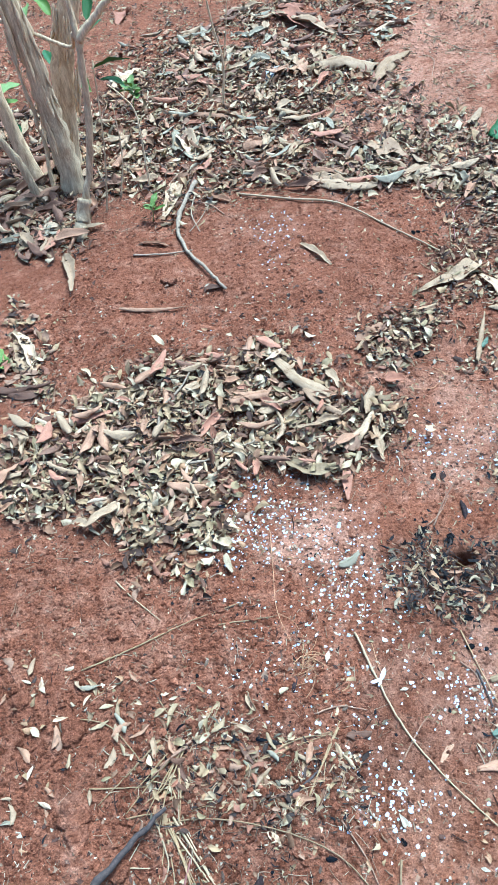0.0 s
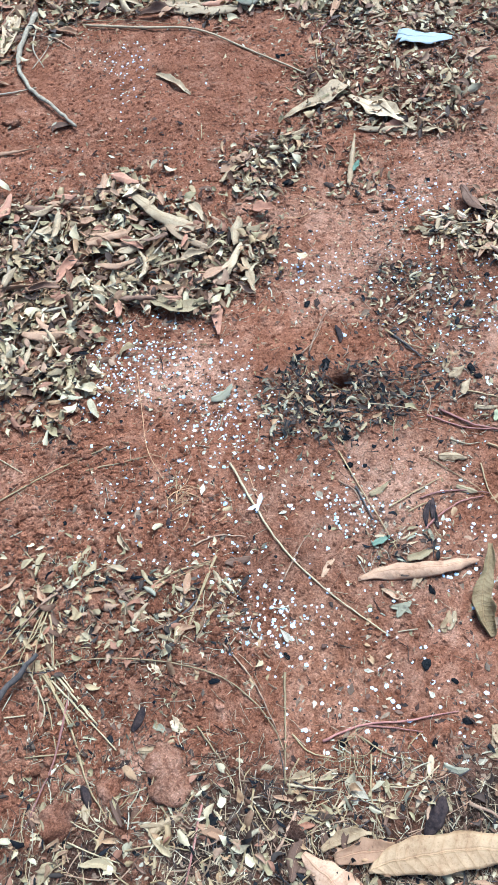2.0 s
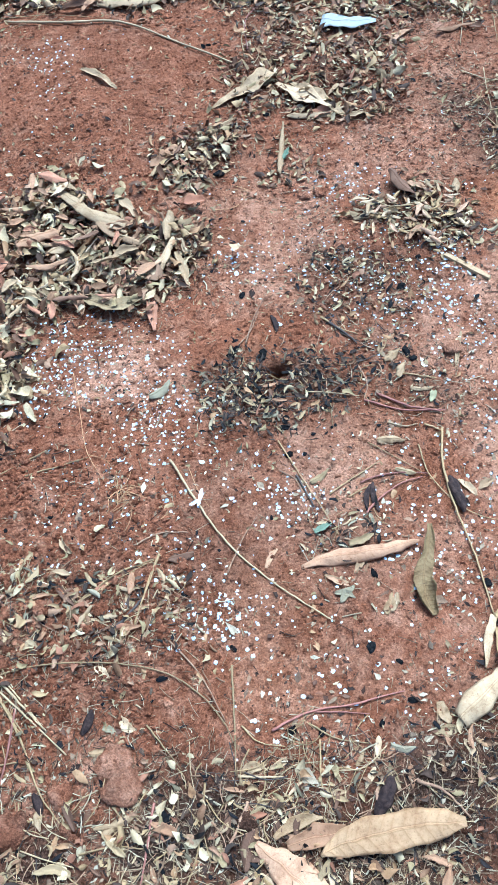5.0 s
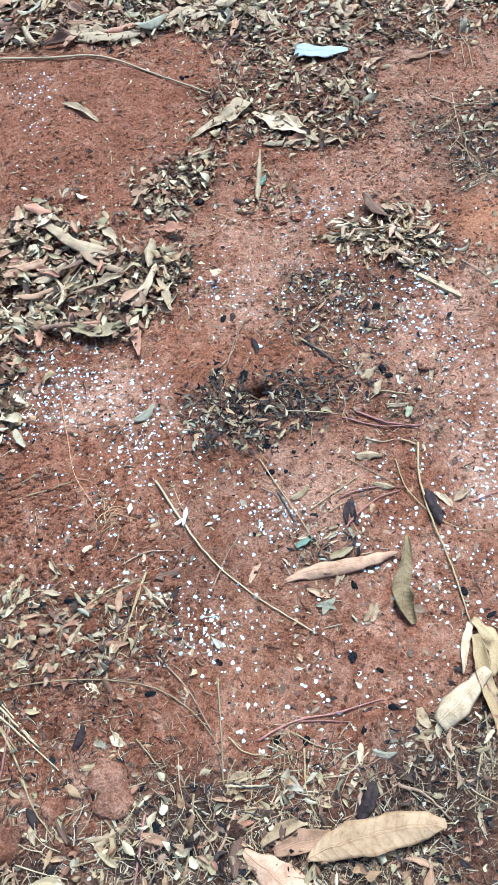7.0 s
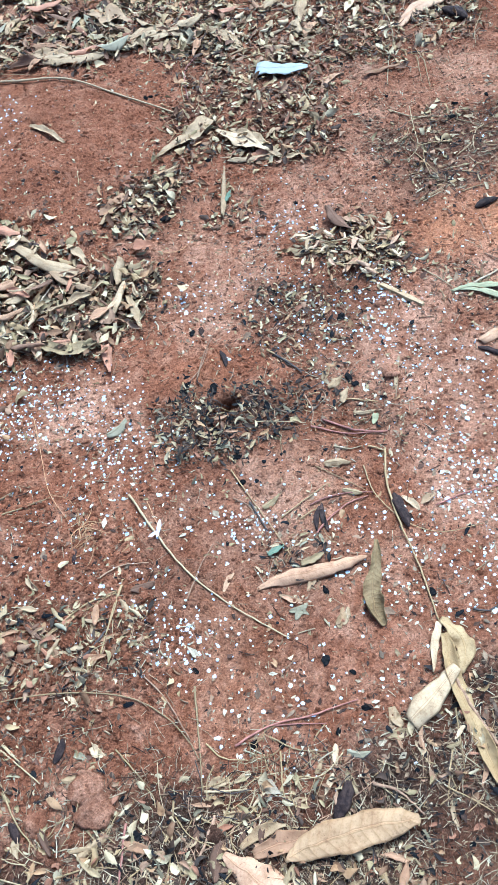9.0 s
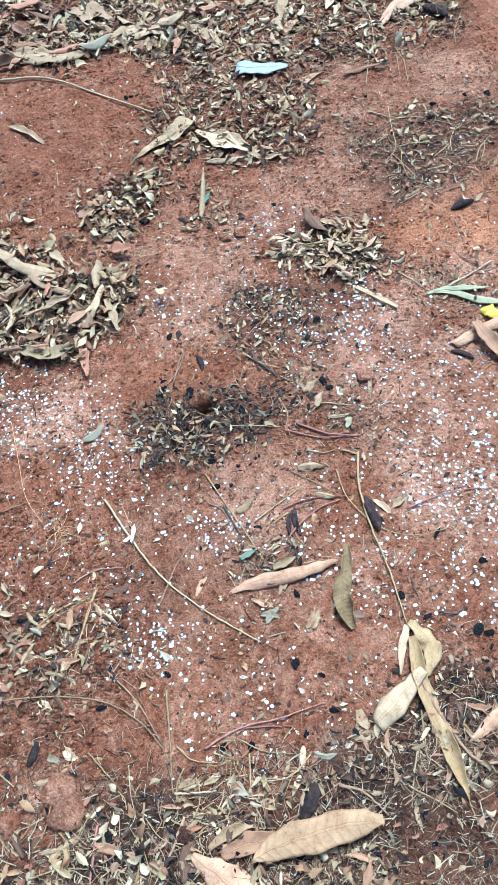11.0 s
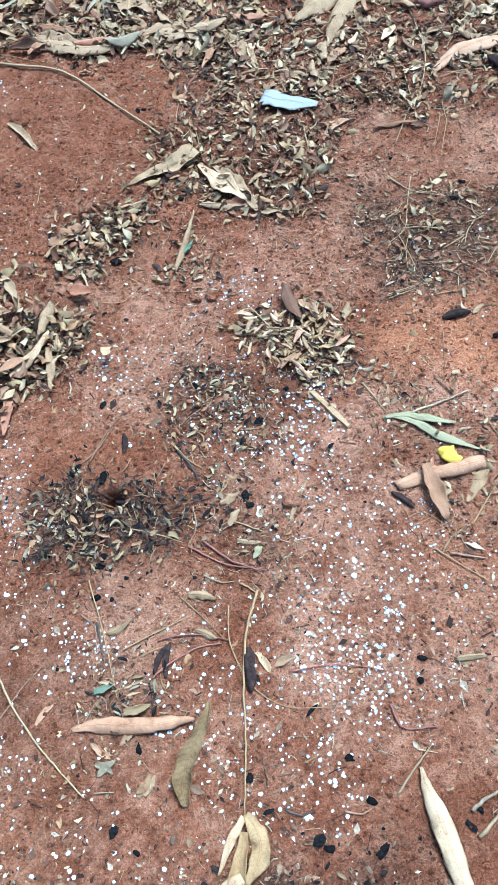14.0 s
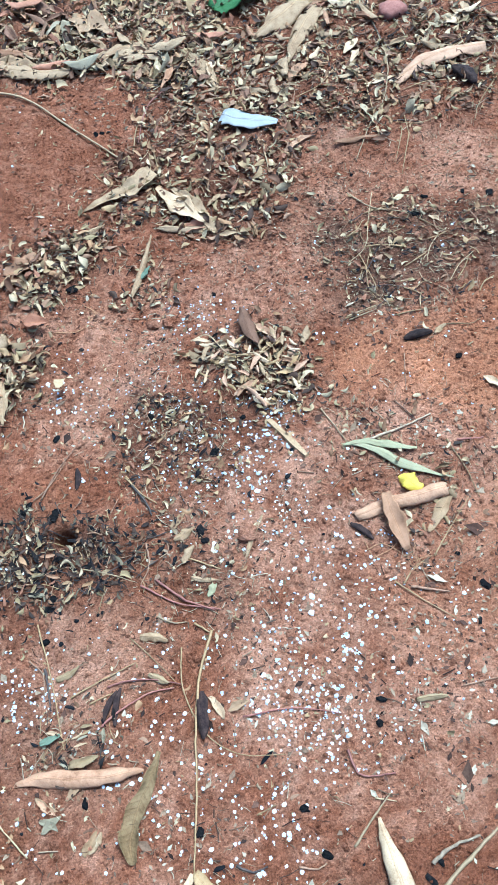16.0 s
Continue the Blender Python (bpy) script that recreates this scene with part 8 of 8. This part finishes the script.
single = np.flatnonzero((light_at[:, 0] > -0.1) & (light_at[:, 0] < 0.9) & (light_at[:, 1] > 0.25) & (light_at[:, 1] < 1.25) & (light_up < 0.008))
single = np.sort(rng.permutation(single)[:300])
rest = np.setdiff1d(np.arange(len(light_at)), single)
bodies, faces = small_leaves(rng, len(rest), 4, 4, light_size[rest][:, None])
me = big_mesh("leaf_litter", *lay(rng, bodies, faces, light_at[rest], 0.36, light_up[rest]), LITTER)
tagged(new("leaf_litter", me), "loose litter of small curled tan dry leaves", "leaf litter", kind="stuff")
bodies, faces = small_leaves(rng, len(dark_at), 4, 2, 0.0135, 0.14, 0.42)
me = big_mesh("dark_leaf_litter", *lay(rng, bodies, faces, dark_at, 0.36, dark_up), DARK_LITTER)
tagged(new("dark_leaf_litter", me), "loose litter of small dark decaying leaves", "leaf litter", kind="stuff")
bodies, faces = small_leaves(rng, 16, mean=0.019)
kinds = [big_mesh("small_leaf", b, faces, LITTER_ONE) for b in bodies]
for k, i in enumerate(single):
    x, y = light_at[i]
    ob = new("small_leaf", kinds[k % 16])
    m = Euler((rng.normal(0, 0.25), rng.normal(0, 0.25), rng.uniform(0, 6.28))).to_matrix().to_4x4()
    p = bodies[k % 16] @ np.array(m.to_3x3()).T
    ob.matrix_basis = Matrix.Translation((x, y, float(np.max(relief(p[:, 0] + x, p[:, 1] + y) - p[:, 2] - 0.004)))) @ m
    tagged(ob, "small curled dry leaf lying on red soil", "leaf", "small fallen leaves")

# straw bits and bark shreds
q = np.concatenate([spread(rng, outline, density) for outline, density in DEBRIS_ZONES])
n = len(q)
u = np.linspace(-0.5, 0.5, 3)
length, thick = np.minimum(0.032, 0.0115 * np.exp(rng.normal(0, 0.65, (n, 1)))), 0.00036 * np.exp(rng.normal(0, 0.4, (n, 1)))
bow, wide = rng.normal(0, 0.055, (n, 1)), np.where(rng.uniform(0, 1, (n, 1)) < 0.2, 1.9, 1.0)
ring = [(-1, -1), (1, -1), (0, 1)]
body = np.stack([np.stack([length * s + 0 * thick, bow * length * (1 - 4 * s * s) + a * thick * wide, b * thick * 0.8], -1)[:, 0] for s in u for a, b in ring], 1)
faces = np.array([(3 * i + j, 3 * i + (j + 1) % 3, 3 * i + 3 + (j + 1) % 3, 3 * i + 3 + j) for i in range(2) for j in range(3)])
me = big_mesh("dry_debris", *lay(rng, body, faces, q, 0.10, 0.004 * rng.uniform(0, 1, n), 0.0), DEBRIS)
tagged(new("dry_debris", me), "fine bits of straw, rootlets and bark shreds", "debris", kind="stuff")


# chaff: flakes of leaf and bark a few millimetres wide
n = 64000
q = np.column_stack([rng.uniform(-0.95, 1.6, n), -0.12 + 2.75 * rng.uniform(0, 1, n) ** 1.2])
q = q[rng.uniform(0, 1, n) < 0.35 + 0.65 * lattice(q[:, 0] * 6, q[:, 1] * 6, 33)]
n = len(q)
size = 0.0026 * np.exp(rng.normal(0, 0.5, (n, 1)))
shape = np.array([(-1.3, -0.1, 0), (0.1, -0.6, 0.12), (1.2, 0.1, 0), (-0.1, 0.6, 0.1)])
body = shape[None] * size[:, :, None] * (1 + 0.35 * rng.uniform(-1, 1, (n, 4, 3)))
me = big_mesh("chaff", *lay(rng, body, np.array([(0, 1, 2, 3)]), q, 0.3, 0.0012), CHAFF, False)
tagged(new("chaff", me), "fine flakes of dead leaf and bark on soil", "chaff", kind="stuff")


def small_lumps(rng, n, size, flat, rough, sides=6):
    """Bodies of n uneven grains: two rings and a top."""
    base = np.array([(math.cos(a) * r, math.sin(a) * r, z) for z, r, s in ((-0.45, 0.75, 0), (0.3, 0.85, 0.5)) for a in (np.arange(sides) + s) * 2 * math.pi / sides] + [(0, 0, 0.62)])
    faces = [(j, (j + 1) % sides, sides + j) for j in range(sides)] + [((j + 1) % sides, sides + (j + 1) % sides, sides + j) for j in range(sides)] + [(sides + j, sides + (j + 1) % sides, 2 * sides) for j in range(sides)]
    body = base[None] * (1 + rough * rng.uniform(-1, 1, (n, 2 * sides + 1, 3))) * size[:, None, None] * 0.5
    body[:, :, 0] *= rng.uniform(1.0, 1.25, (n, 1))
    body[:, :, 2] *= flat
    return body, np.array(faces)


q = [spread(rng, outline, density, 0.04) for outline, density, size in CHIP_ZONES]
grade = np.concatenate([np.full(len(s), size) for s, (_, _, size) in zip(q, CHIP_ZONES)])
q = np.concatenate(q)
body, faces = small_lumps(rng, len(q), np.minimum(grade * 0.85 * np.exp(rng.normal(0, 0.45, len(q))), 0.010), 0.5, 0.4, 5)
body[:, :, 0] *= np.exp(rng.normal(0.3, 0.4, (len(q), 1)))
me = big_mesh("dark_chips", *lay(rng, body, faces, q, 0.2, 0.003 * rng.uniform(0, 1, len(q))), CHIPS, False)
tagged(new("dark_chips", me), "scattered small black and dark brown chips", "charred chips", kind="stuff")

q = [spread(rng, outline, density, 0.04) for outline, density in PELLET_ZONES]
for x, y, rx, ry, count in PATCHES:
    q.append(np.column_stack([x + 1.0 * rx * rng.normal(0, 1, count), y + 1.0 * ry * rng.normal(0, 1, count)]))
q = np.concatenate(q)
single = np.flatnonzero((q[:, 0] > -0.05) & (q[:, 0] < 0.75) & (q[:, 1] > 0.2) & (q[:, 1] < 0.62))[:300]
rest = np.setdiff1d(np.arange(len(q)), single)
body, faces = small_lumps(rng, len(rest), 0.0049 * np.exp(rng.normal(0, 0.30, len(rest))), 0.42, 0.36, 5)
me = big_mesh("white_pellets", *lay(rng, body, faces, q[rest], 0.22, 0.001), PELLETS, False)
tagged(new("white_pellets", me), "scattered small white flaky pellets on the soil", "pellets", kind="stuff")
body, faces = small_lumps(rng, 12, 0.0052 * np.exp(rng.normal(0, 0.30, 12)), 0.42, 0.36, 5)
kinds = [big_mesh("white_pellet", b, faces, PELLET, False) for b in body]
for k, i in enumerate(single):
    x, y = q[i]
    ob = new("white_pellet", kinds[k % 12])
    ob.matrix_basis = pose(x, y, ground_z(x, y) + 0.0012, rng.normal(0, 9), rng.normal(0, 9), rng.uniform(0, 360))
    tagged(ob, "small white flaky pellet on red soil", "pellet", "white pellets")

# crumbs of earth
n = 112000
q = np.column_stack([rng.uniform(-0.75, 1.5, n), -0.12 + 2.5 * rng.uniform(0, 1, n) ** 1.35])
patch = 0.5 + 0.5 * lattice(q[:, 0] * 5, q[:, 1] * 5, 9)
q = q[rng.uniform(0, 1, n) < 0.3 + 0.8 * patch ** 1.5]
size = 0.0040 * np.exp(rng.normal(0, 0.5, len(q)))
coarse = [spread(rng, outline, density) for outline, density, _ in CRUMB_ZONES]
size = np.concatenate([np.minimum(size, 0.011)] + [grade * np.exp(rng.normal(0, 0.4, len(c))) for c, (_, _, grade) in zip(coarse, CRUMB_ZONES)])
q = np.concatenate([q] + coarse)
body, faces = small_lumps(rng, len(q), np.minimum(size, 0.020), 0.85, 0.38, 4)
verts, faces = lay(rng, body, faces, q, 0.3, 0.0, 0.0006)
me = big_mesh("soil_crumbs", verts, faces, CRUMBS, False)
paint_soil(me, verts[:, 0], verts[:, 1])
tagged(new("soil_crumbs", me), "loose crumbs of red-brown earth", "soil crumbs", kind="stuff")
